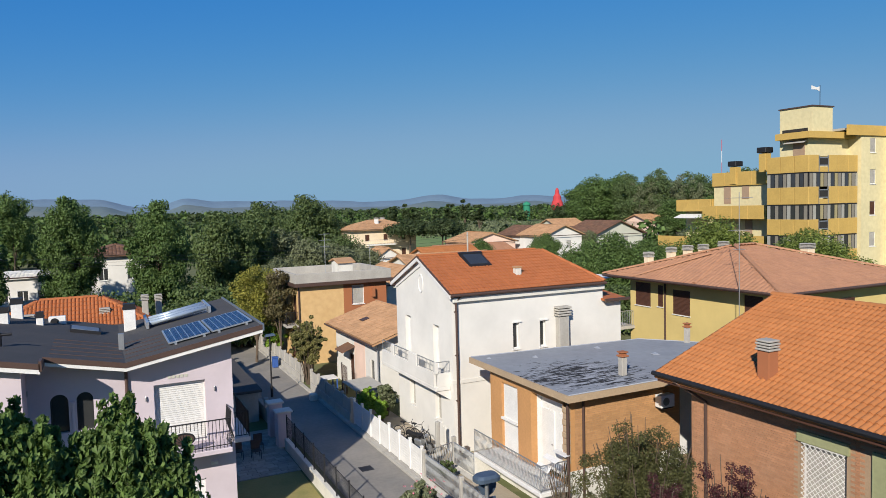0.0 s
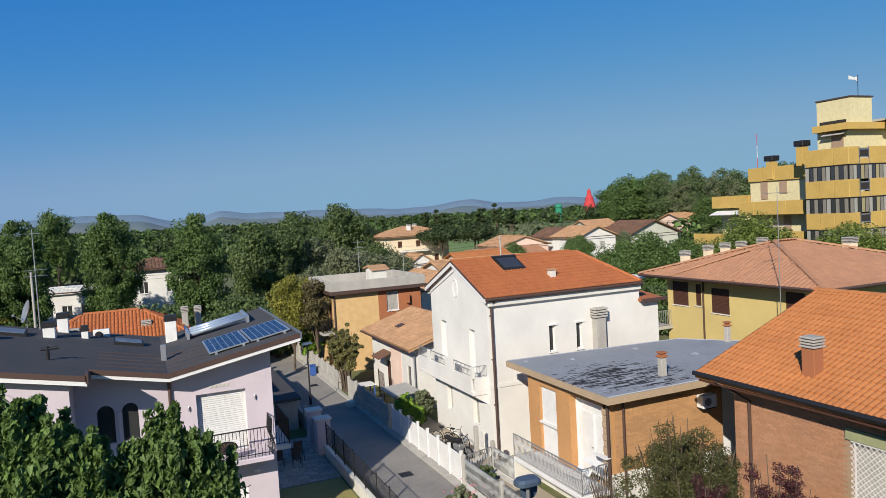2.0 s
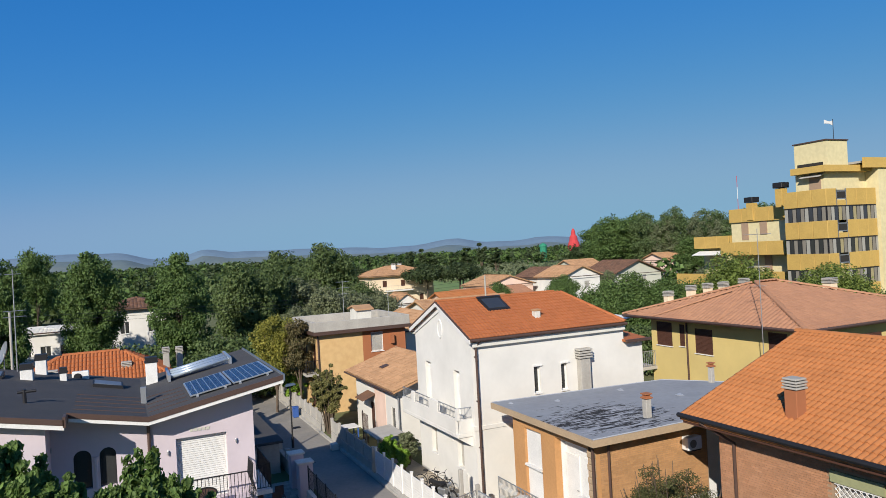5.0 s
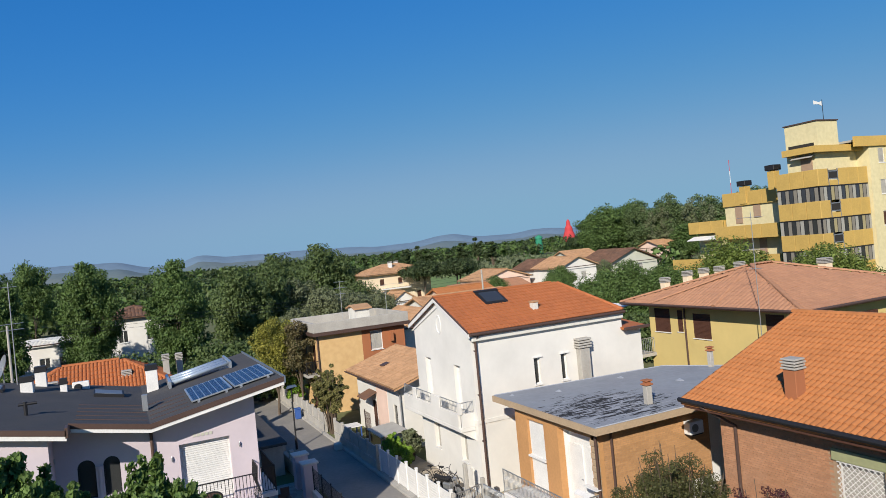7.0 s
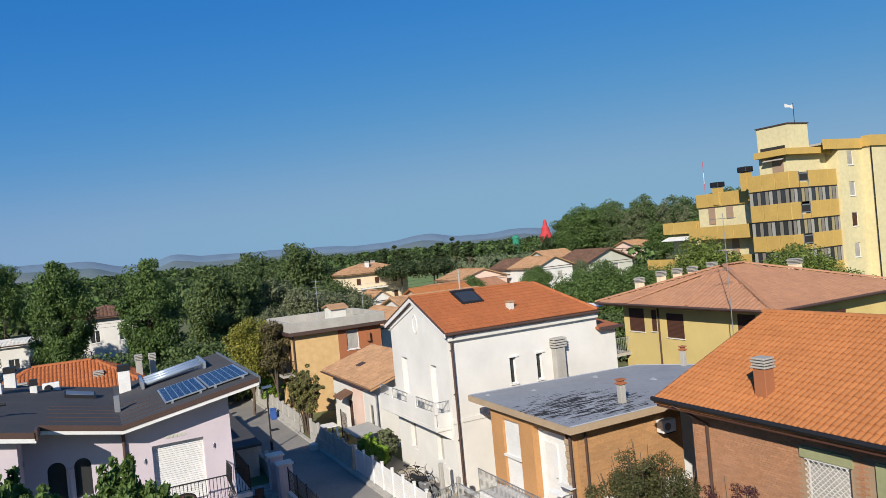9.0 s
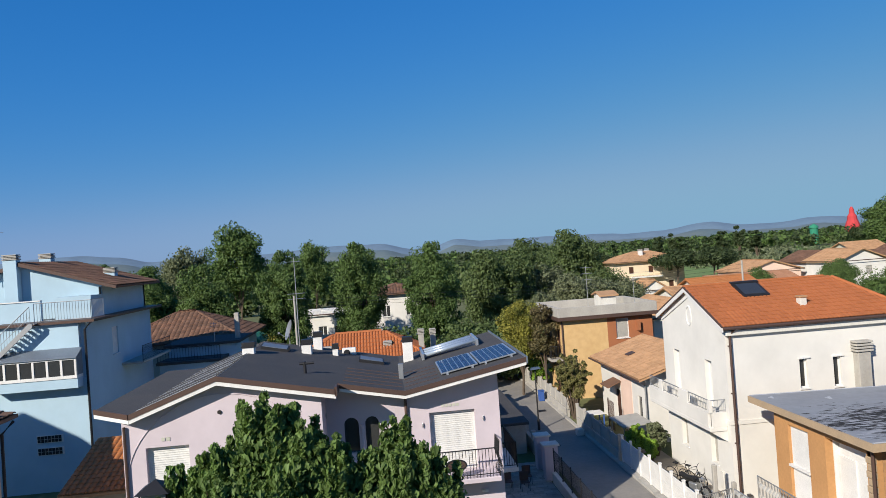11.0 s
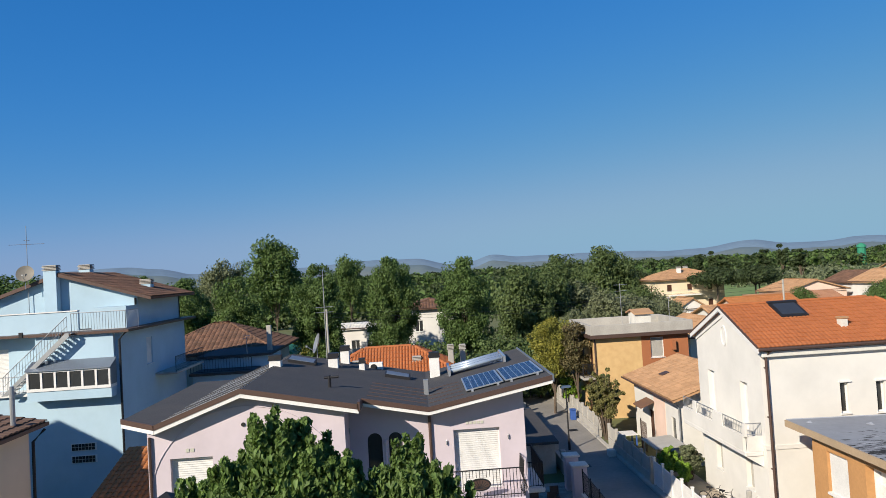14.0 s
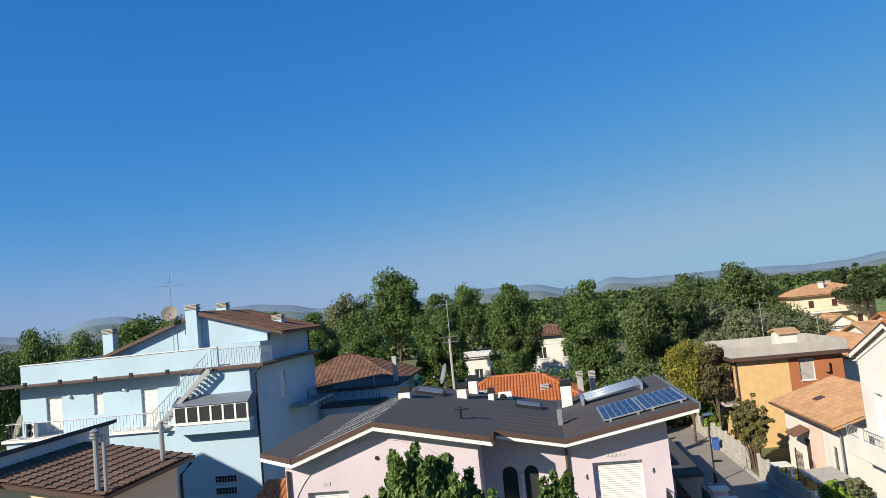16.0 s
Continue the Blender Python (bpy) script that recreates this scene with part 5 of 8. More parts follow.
def peach_house():
    t = thing("house", (17, 44, 0), "low white and peach house with an old tan-tiled roof", "house")
    s = Shape()
    wall(s, "x", 14.9, 15.2, 39.9, 48.2, 0, 3.75, [(40.6, 41.3, 1.0, 2.6), (44.4, 45.3, 0.1, 2.3)])
    wall(s, "y", 39.9, 40.2, 15.2, 21.0, 0, 3.75)
    s.prism([(14.9, 3.75), (21.0, 3.75), (18.2, 4.9)], "y", 39.9, 40.2)
    s.box(15.2, 21.0, 47.9, 48.2, 0, 3.75).prism([(14.9, 3.75), (21.0, 3.75), (18.2, 4.9)], "y", 47.9, 48.2)
    s.box(20.7, 21.0, 40.2, 47.9, 0, 3.75)
    part("wall", s, "white_plaster", t)
    part("wall_panel", Shape().box(14.87, 14.9, 42.2, 44.2, 0, 3.6), "peach_plaster", t)
    window(t, "x", 14.9, -1, 40.6, 41.3, 1.0, 2.6, "glass", rim="beige_canvas")
    window(t, "x", 14.9, -1, 44.4, 45.3, 0.1, 2.3, "louvre", rim="brown_shutter", sill=False)
    up = Vector((3.85, 0, 1.25))
    for sx, ux in ((14.35, 1), (22.05, -1)):
        part("roof_slope", Shape().slab([(sx, 39.3, 3.85), (18.2, 39.3, 5.1), (18.2, 48.9, 5.1), (sx, 48.9, 3.85)][::(-1 if ux > 0 else 1)], 0.12), "tan_tile", t)
    tiled(t, (14.33, 48.9, 3.87), (0, -1, 0), up, [(0, 0), (9.6, 0), (9.6, up.length), (0, up.length)], "tan_tile", 0.26, 0.36, amp=0.06)
    tiled(t, (22.07, 39.3, 3.87), (0, 1, 0), Vector((-3.85, 0, 1.25)), [(0, 0), (9.6, 0), (9.6, up.length), (0, up.length)], "tan_tile", 0.26, 0.36, amp=0.06)
    ridge_tiles(t, (18.2, 39.2, 5.15), (18.2, 48.9, 5.15), "tan_tile")
    part("gutter", Shape().tube([(14.28, 39.3, 3.8), (14.28, 48.9, 3.8)], 0.06, 6), "brown_metal", t)
    part("downpipe", Shape().tube([(14.5, 39.75, 3.7), (14.85, 39.8, 3.4), (14.85, 39.8, 0)], 0.05, 8), "galvanised", t)
    part("door_canopy", Shape().slab([(14.0, 44.1, 2.6), (14.9, 44.1, 2.95), (14.9, 45.7, 2.95), (14.0, 45.7, 2.6)], 0.06), "old_tile", t)
    part("gate_railing", Shape().box(13.9, 13.95, 44.0, 44.05, 0, 2.0), "dark_metal", t)
    for k in range(8):
        part("gate_bar", Shape().tube([(13.92, 43.0 + 0.16 * k, 0.1), (13.92, 43.0 + 0.16 * k, 1.9)], 0.02, 5), "brown_metal", t)
    v = thing("roof_vent", (16.0, 45.2, 4.4), "small dark vent tile on the old roof", "roof vent")
    part("vent", Shape().slab([(15.7, 44.8, 4.45), (16.2, 44.8, 4.6), (16.2, 45.4, 4.6), (15.7, 45.4, 4.45)], 0.1), "brown_metal", v)
    return t


peach_house()


def hip_house(name, label, x0, x1, y0, y1, ze, rise, wall_key, roof_key, over=0.5, holes=(), base=0.0, gable="", tile=(0.4, 0.5), group=""):
    """A plain house with a hipped roof, or gables along x or y. holes: (face, a0, a1, z0, z1, look)."""
    t = thing(name, ((x0 + x1) / 2, (y0 + y1) / 2, base), label, "house", group)
    s = Shape()
    by = {k: [h[1:5] for h in holes if h[0] == k] for k in "swen"}
    wall(s, "y", y0, y0 + 0.3, x0, x1, base, ze, by["s"])
    wall(s, "y", y1 - 0.3, y1, x0, x1, base, ze, by["n"])
    wall(s, "x", x0, x0 + 0.3, y0 + 0.3, y1 - 0.3, base, ze, by["w"])
    wall(s, "x", x1 - 0.3, x1, y0 + 0.3, y1 - 0.3, base, ze, by["e"])
    cx, cy = (x0 + x1) / 2, (y0 + y1) / 2
    if gable == "x":
        for a, b in ((x0, x0 + 0.3), (x1 - 0.3, x1)):
            s.prism([(y0, ze), (y1, ze), (cy, ze + rise * 0.95)], "x", a, b)
    if gable == "y":
        for a, b in ((y0, y0 + 0.3), (y1 - 0.3, y1)):
            s.prism([(x0, ze), (x1, ze), (cx, ze + rise * 0.95)], "y", a, b)
    part("wall", s, wall_key, t)
    for face, a, b, c, d, kind in holes:
        axis, pos, out = {"s": ("y", y0, -1), "n": ("y", y1, 1), "w": ("x", x0, -1), "e": ("x", x1, 1)}[face]
        window(t, axis, pos, out, a, b, c, d, kind, rim="brown_shutter" if kind == "louvre" else "white_paint")
    X0, X1, Y0, Y1, zz = x0 - over, x1 + over, y0 - over, y1 + over, ze + 0.02
    half = min(X1 - X0, Y1 - Y0) / 2
    if gable == "x":
        ra, rb = (X0, cy, zz + rise), (X1, cy, zz + rise)
    elif gable == "y":
        ra, rb = (cx, Y0, zz + rise), (cx, Y1, zz + rise)
    elif X1 - X0 > Y1 - Y0:
        ra, rb = (X0 + half, cy, zz + rise), (X1 - half, cy, zz + rise)
    else:
        ra, rb = (cx, Y0 + half, zz + rise), (cx, Y1 - half, zz + rise)
    a, b, c, d = (X0, Y0, zz), (X1, Y0, zz), (X1, Y1, zz), (X0, Y1, zz)
    if gable == "x":
        faces = [[a, b, rb, ra], [c, d, ra, rb]]
    elif gable == "y":
        faces = [[b, c, rb, ra], [d, a, ra, rb]]
    elif X1 - X0 > Y1 - Y0:
        faces = [[d, a, ra], [a, b, rb, ra], [b, c, rb], [c, d, ra, rb]]
    else:
        faces = [[a, b, ra], [b, c, rb, ra], [c, d, rb], [d, a, ra, rb]]
    for f in faces:
        part("roof_slope", Shape().slab(f, 0.15), roof_key, t)
        p, q = Vector(f[0]), Vector(f[1])
        u = (q - p).normalized()
        n = (q - p).cross(Vector(f[2]) - p).normalized()
        v = n.cross(u)
        tiled(t, p, u, v, [((Vector(k) - p).dot(u), (Vector(k) - p).dot(v)) for k in f], roof_key, *tile, amp=0.06, lift=0.04)
    for e in faces:
        if len(e) == 3:
            ridge_tiles(t, e[0], e[2], roof_key, 0.14)
            ridge_tiles(t, e[1], e[2], roof_key, 0.14)
    ridge_tiles(t, ra, rb, roof_key, 0.14)
    part("eaves_trim", Shape().tube([a, b, c, d, a], 0.07, 4), "brown_metal", t)
    return t


# ---- red-roofed house behind the lilac one ----
hip_house("house", "low house with a bright red-orange ribbed tile roof", -5.5, 2.3, 45.0, 49.6, 5.62, 1.45, "white_plaster", "red_tile", 0.4, tile=(0.2, 0.42))
for cx, cy, top in ((2.45, 46.9, 7.05), (3.3, 48.0, 6.9)):
    chimney(cx, cy, 0.0, top, 0.36, "concrete", "grey banded chimney on the red-tiled roof", "bands")
for cx, cy in ((-3.6, 45.3), (0.2, 45.9)):
    chimney(cx, cy, 5.6, 6.55, 0.5, "concrete", "dark weathered chimney on the red-tiled roof", "bands")
chimney(-3.6, 47.0, 5.5, 6.85, 0.42, "concrete", "grey banded chimney beside the red roof", "bands")
solid("link_roof", Shape().box(-2.2, 2.4, 38.0, 43.6, 5.2, 5.45).box(-2.0, 2.2, 38.2, 43.4, 0, 5.2), "white_plaster", "white flat-roofed link building", "building")
solid("flat_roof", Shape().box(-2.4, 2.6, 37.8, 43.8, 5.45, 5.6), "rust_plaster", "rust-red flat roof with dark edges", "roof")


# ---- blue house ----
def blue_house():
    t = thing("house", (-24, 48, 0), "light blue plastered house with roof terraces and outside stair", "house")
    s = Shape()
    s.box(-33.5, -17.0, 42.0, 42.3, -0.3, 6.1)
    wall(s, "x", -17.3, -17.0, 42.3, 53.7, -0.3, 9.3, [(46.2, 47.2, 6.9, 8.6)])
    s.box(-33.5, -17.3, 53.7, 54.0, -0.3, 9.3).box(-33.5, -33.2, 43.7, 53.7, -0.3, 9.3).box(-33.5, -33.2, 42.3, 43.7, -0.3, 6.1)
    doors = [(-31.7, -30.6, 6.13, 8.45), (-28.4, -27.75, 7.1, 8.55), (-25.15, -24.05, 6.13, 8.6)]
    wall(s, "y", 43.4, 43.7, -33.5, -21.7, 6.1, 9.3, doors)
    s.box(-21.7, -17.3, 42.0, 42.3, 6.1, 9.3).box(-21.9, -21.7, 42.3, 43.7, 6.1, 9.3)
    part("wall", s, "blue_plaster", t)
    for a, b, c, d in doors:
        window(t, "y", 43.4, -1, a, b, c, d, "roller", sill=False, deep=0.2)
    window(t, "x", -17.0, 1, 46.2, 47.2, 6.9, 8.6, "roller")
    part("terrace_floor", Shape().box(-33.7, -17.3, 41.8, 53.6, 5.95, 6.12), "white_paint", t)
    part("roof_slab", Shape().box(-35.0, -22.2, 42.3, 44.2, 9.3, 9.42), "brown_metal", t)
    part("roof_slab", Shape().box(-22.0, -16.3, 41.75, 54.3, 9.3, 9.45), "brown_metal", t)
    part("roof_slab", Shape().box(-33.5, -22.0, 44.2, 54, 9.3, 9.42), "concrete", t)
    for k in range(5):
        part("roof_bracket", Shape().box(-32.4 + 2.4 * k, -32.2 + 2.4 * k, 42.25, 42.4, 9.3, 9.6), "dark_metal", t)
    part("parapet", Shape().box(-33.4, -19.9, 43.4, 43.6, 9.42, 10.62).box(-33.4, -33.2, 43.6, 53.8, 9.42, 10.62), "blue_plaster", t)
    part("coping", Shape().box(-33.45, -19.9, 43.35, 43.65, 10.62, 10.68), "white_paint", t)
    # upper storey with its gable
    y0 = 45.6
    s = Shape()
    s.prism([(-28.4, 9.4), (-17.2, 9.4), (-17.2, 11.35), (-21.9, 12.85), (-28.4, 10.68)], "y", y0, y0 + 0.3)
    s.box(-17.5, -17.2, y0 + 0.3, 53.5, 9.4, 11.3).prism([(-28.4, 9.4), (-17.2, 9.4), (-17.2, 11.35), (-21.9, 12.85), (-28.4, 10.68)], "y", 53.2, 53.5)
    s.box(-28.4, -28.1, y0 + 0.3, 53.2, 9.4, 10.68)
    part("wall", s, "blue_plaster", t)
    part("roof_slope", Shape().slab([(-21.9, y0 - 0.4, 13.0), (-16.2, y0 - 0.4, 11.2), (-16.2, 54, 11.2), (-21.9, 54, 13.0)], 0.14), "old_tile", t)
    tiled(t, (-16.18, y0 - 0.4, 11.22), (0, 1, 0), Vector((-5.7, 0, 1.8)), [(0, 0), (8.8, 0), (8.8, 5.95), (0, 5.95)], "old_tile", 0.32, 0.4, amp=0.05)
    part("roof_slope", Shape().slab([(-29.1, y0 - 0.4, 10.6), (-21.9, y0 - 0.4, 13.0), (-21.9, 54, 13.0), (-29.1, 54, 10.6)], 0.14), "old_tile", t)
    part("verge_trim", Shape().prism([(-29.1, 10.63), (-21.9, 13.03), (-16.2, 11.23), (-16.2, 11.03), (-21.9, 12.8), (-29.1, 10.41)], "y", y0 - 0.46, y0 - 0.4), "brown_metal", t)
    part("downpipe", Shape().tube([(-17.3, y0 - 0.1, 11.2), (-17.3, y0 - 0.1, 9.6)], 0.06, 6).tube([(-16.5, 41.8, 9.3), (-16.9, 41.9, 8.9), (-16.92, 41.9, 0)], 0.07, 8), "dark_metal", t)
    part("dormer_wall", Shape().box(-19.3, -17.2, 43.8, 45.6, 9.45, 10.75), "blue_plaster", t)
    # sunroom
    b = part("sunroom", Shape().box(-21.9, -17.2, 41.2, 42.0, 6.25, 6.42).box(-21.9, -17.2, 41.2, 42.0, 7.3, 7.42), "white_paint", t)
    for k in range(7):
        x = -21.9 + 4.58 * k / 6
        part("mullion", Shape().box(x, x + 0.12, 41.2, 41.3, 6.42, 7.3), "white_paint", b)
    for k in range(6):
        x = -21.78 + 4.58 * k / 6
        part("pane", Shape().box(x + 0.02, x + 0.62, 41.24, 41.26, 6.42, 7.3), "glass", b)
    part("glass_roof", Shape().slab([(-21.95, 41.1, 7.44), (-17.15, 41.1, 7.44), (-17.15, 42.0, 7.9), (-21.95, 42.0, 7.9)], 0.04), "roof_metal", b)
    part("side_pane", Shape().prism([(41.2, 6.42), (42.0, 6.42), (42.0, 7.85), (41.2, 7.4)], "x", -17.22, -17.18), "roof_metal", b)
    part("sunroom_base", Shape().box(-21.9, -17.2, 41.25, 42.0, 5.7, 6.25), "blue_plaster", b)
    # railings
    railing(t, ((-33.4, 41.85), (-22.0, 41.85)), 6.1, 1.0, "galvanised", 0.22)
    railing(t, ((-33.4, 41.85), (-33.4, 43.3)), 6.1, 1.0, "galvanised", 0.3)
    railing(t, ((-19.6, 41.9), (-16.5, 41.9), (-16.5, 43.8)), 9.45, 1.1, "galvanised", 0.16)
    # stair
    st = part("stair", Shape().prism([(-23.4, 6.1), (-23.1, 6.1), (-19.5, 9.25), (-19.5, 9.45), (-19.7, 9.45)], "y", 41.35, 41.42)
              .prism([(-23.4, 6.1), (-23.1, 6.1), (-19.5, 9.25), (-19.5, 9.45), (-19.7, 9.45)], "y", 42.1, 42.17), "galvanised", t)
    for k in range(17):
        x = -23.2 + 3.55 * k / 16
        part("tread", Shape().box(x, x + 0.26, 41.42, 42.1, 6.2 + 3.2 * k / 16, 6.24 + 3.2 * k / 16), "galvanised", st)
    rail = Shape()
    for y in (41.38,):
        rail.tube([(-23.3, y, 7.15), (-19.6, y, 10.4)], 0.025, 5).tube([(-23.3, y, 6.6), (-19.6, y, 9.85)], 0.015, 5)
        for k in range(24):
            x = -23.3 + 3.7 * k / 23
            z = 6.15 + 3.25 * k / 23
            rail.tube([(x, y, z), (x, y, z + 1.0)], 0.013, 4)
    part("stair_railing", rail, "galvanised", st)
    # glass blocks
    for z in (1.95, 2.65):
        gb = part("glass_block_window", Shape().box(-19.95, -18.5, 41.97, 42.0, z - 0.03, z + 0.4), "white_paint", t)
        for k in range(7):
            part("glass_block", Shape().box(-19.9 + 0.19 * k, -19.74 + 0.19 * k, 41.95, 41.975, z, z + 0.17).box(-19.9 + 0.19 * k, -19.74 + 0.19 * k, 41.95, 41.975, z + 0.19, z + 0.36), "dark_void", gb)
    for x, z in ((-26.2, 8.55), (-30.0, 8.4)):
        part("wall_lamp", Shape().turned([(0.02, z - 0.12), (0.13, z - 0.05), (0.14, z + 0.05), (0.03, z + 0.12)], x, 43.32, 10), "white_paint", t)
    # side balcony and lower awning on the shaded side
    bb = part("balcony", Shape().box(-17.0, -15.6, 47.5, 53.5, 6.0, 6.15), "concrete", t)
    railing(bb, ((-15.65, 47.5), (-15.65, 53.5)), 6.15, 1.0, "dark_metal", 0.2)
    chimney(-22.3, 45.3, 9.6, 13.75, 0.8, "blue_plaster", "tall light blue chimney with a banded cap", "bands", d=0.5)
    chimney(-28.6, 45.9, 9.6, 12.72, 0.75, "blue_plaster", "tall light blue chimney with a banded cap", "bands", d=0.6)
    chimney(-22.3, 50.0, 12.0, 13.85, 0.75, "blue_plaster", "light blue chimney with a banded cap", "bands", d=0.6)
    chimney(-18.2, 50.0, 11.0, 12.6, 0.7, "blue_plaster", "light blue chimney with a banded cap", "bands", d=0.6)
    antenna(-23.8, 45.4, 11.0, 16.3, arms=((0.9, 0.3, 0.3), (1.15, 2.0, 0.25)), turn=0.2)
    dish(-23.7, 44.9, 13.3, 0.52, "curtain", (0.2, -0.9, 0.3))
    dish(-32.8, 42.3, 7.1, 0.75, "curtain", (-0.6, -0.7, 0.3))
    ac = thing("air_conditioner", (-32.0, 42.4, 6.3), "white outdoor air conditioner on the terrace", "air conditioner")
    part("case", Shape().box(-32.3, -31.7, 42.2, 42.55, 6.32, 7.3, 0.02), "white_paint", ac)
    part("fan_grille", Shape().tube([(-32.0, 42.18, 6.6), (-32.0, 42.21, 6.6)], 0.2, 14).tube([(-32.0, 42.18, 7.05), (-32.0, 42.21, 7.05)], 0.19, 14), "dark_metal", ac)
    t.location.z = 0.2  # the house stands a little above the lane
    return t


blue_house()


# ---- low blue annexe and the old tiled roof beyond the blue house ----
def annexe():
    t = thing("building", (-12, 60, 0), "low flat-roofed blue building with a terrace", "building")
    s = Shape()
    wall(s, "y", 56.0, 56.3, -16.5, -11.4, 0, 6.2, [(-15.6, -14.6, 3.2, 5.4), (-13.3, -12.2, 3.2, 5.4)])
    s.box(-11.7, -11.4, 56.3, 61, 0, 6.2).box(-16.5, -16.2, 56.3, 61, 0, 6.2).box(-16.2, -11.7, 60.7, 61, 0, 6.2)
    part("wall", s, "blue_plaster", t)
    for a, b in ((-15.6, -14.6), (-13.3, -12.2)):
        window(t, "y", 56.0, -1, a, b, 3.2, 5.4, "grey_roller")
    part("roof_slab", Shape().box(-16.8, -11.1, 55.7, 61.3, 6.2, 6.4), "bitumen", t)
    b = part("terrace", Shape().box(-16.5, -12.2, 53.5, 56.0, 0, 5.2), "blue_plaster", t)
    part("terrace_roof", Shape().box(-16.7, -12.0, 53.3, 56.0, 5.2, 5.4), "bitumen", b)
    railing(b, ((-16.6, 53.4), (-12.1, 53.4)), 5.4, 1.0, "dark_metal", 0.2)
    return t


annexe()
hip_house("house", "house with an old weathered brown tile hip roof", -23.0, -12.5, 62.0, 71.0, 6.0, 2.3, "grey_plaster", "old_tile", 0.8, tile=(0.4, 0.5))
p = solid("flue", Shape().box(-11.75, -11.4, 57.4, 57.75, 6.35, 8.4, 0.01), "concrete", "tall plain concrete flue by the flat roof", "chimney")
antenna(-13.0, 55.9, 6.35, 7.9, arms=((0.1, 0.5, 0.6), (0.3, 0.5, 0.6)), turn=0.3)


# ---- brown-tiled house by the lilac one ----
def brown_house():
    t = thing("house", (-19, 25, 0), "cream house with a dark brown tile roof and steel flues", "house")
    # a single slope that falls towards the lane; eave at x = -14
    s = Shape()
    s.box(-14.75, -14.45, 22.4, 27.5, 0, 6.88).box(-18.7, -14.75, 27.2, 27.5, 0, 6.8).box(-18.7, -14.75, 22.4, 22.7, 0, 6.8).box(-26, -25.7, 22.7, 27.2, 0, 5.8)
    s.prism([(-18.7, 6.8), (-14.45, 6.8), (-14.45, 6.9), (-18.7, 7.68)], "y", 22.4, 22.7)
    s.prism([(-18.7, 6.8), (-14.45, 6.8), (-14.45, 6.9), (-18.7, 7.68)], "y", 27.2, 27.5)
    part("wall", s, "beige_plaster", t)
    up = Vector((-4.7, 0, 0.87))
    part("roof_slope", Shape().slab([(-14, 22.0, 7.05), (-14, 28.0, 7.05), (-18.7, 28.0, 7.92), (-18.7, 22.0, 7.92)], 0.14), "brown_tile", t)
    tiled(t, (-13.97, 22.0, 7.07), (0, 1, 0), up, [(0, 0), (6.0, 0), (6.0, up.length), (0, up.length)], "brown_tile", 0.33, 0.42, amp=0.05, lift=0.05)
    part("eaves_board", Shape().box(-14.0, -13.95, 21.95, 28.05, 6.91, 7.05), "brown_metal", t)
    part("verge_board", Shape().prism([(-14, 7.05), (-18.7, 7.92), (-18.7, 7.78), (-14, 6.91)], "y", 21.94, 22.0), "brown_metal", t)
    part("upper_wall", Shape().prism([(-26, 4.0), (-18.7, 4.0), (-18.7, 8.3), (-26, 5.85)], "y", 20.3, 29.8), "white_plaster", t)
    part("upper_roof", Shape().slab([(-26.3, 20.0, 5.95), (-18.5, 20.0, 8.5), (-18.5, 30.1, 8.5), (-26.3, 30.1, 5.95)], 0.14), "bitumen", t)
    for x, y, z0, z1 in ((-14.35, 22.3, 7.05, 8.85), (-14.5, 26.6, 7.05, 8.65)):
        c = thing("flue", (x, y, z0), "shiny steel flue pipe with a ringed cap", "chimney", "steel flues")
        part("pipe", Shape().tube([(x, y, z0 - 0.2), (x, y, z1)], 0.09, 10), "galvanised", c)
        if z1 > 8.8:
            part("cap", Shape().turned([(0.09, z1), (0.17, z1), (0.17, z1 + 0.06), (0.11, z1 + 0.08), (0.17, z1 + 0.1), (0.17, z1 + 0.16), (0.11, z1 + 0.18), (0.18, z1 + 0.22), (0.05, z1 + 0.3)], x, y, 12), "galvanised", c)
            part("pipe", Shape().tube([(x + 0.22, y + 0.1, z0 - 0.2), (x + 0.22, y + 0.1, z1 + 0.1)], 0.07, 10), "galvanised", c)
    part("downpipe", Shape().tube([(-14.05, 27.9, 6.8), (-14.35, 27.6, 6.4), (-14.38, 27.55, 0)], 0.06, 8), "dark_metal", t)
    return t


brown_house()
low = thing("shed", (-12, 30, 0), "low shed roof of orange clay tiles", "shed")
part("wall", Shape().box(-13.6, -10.6, 31.2, 35.2, 0, 2.9), "beige_plaster", low)
part("roof_slope", Shape().slab([(-14.0, 30.8, 2.95), (-10.3, 30.8, 2.95), (-10.3, 35.5, 4.25), (-14.0, 35.5, 4.25)], 0.12), "tan_tile", low)
tiled(low, (-14.0, 30.8, 2.97), (1, 0, 0), Vector((0, 4.7, 1.3)), [(0, 0), (3.7, 0), (3.7, 4.8), (0, 4.8)], "orange_tile", 0.28, 0.36, amp=0.06)


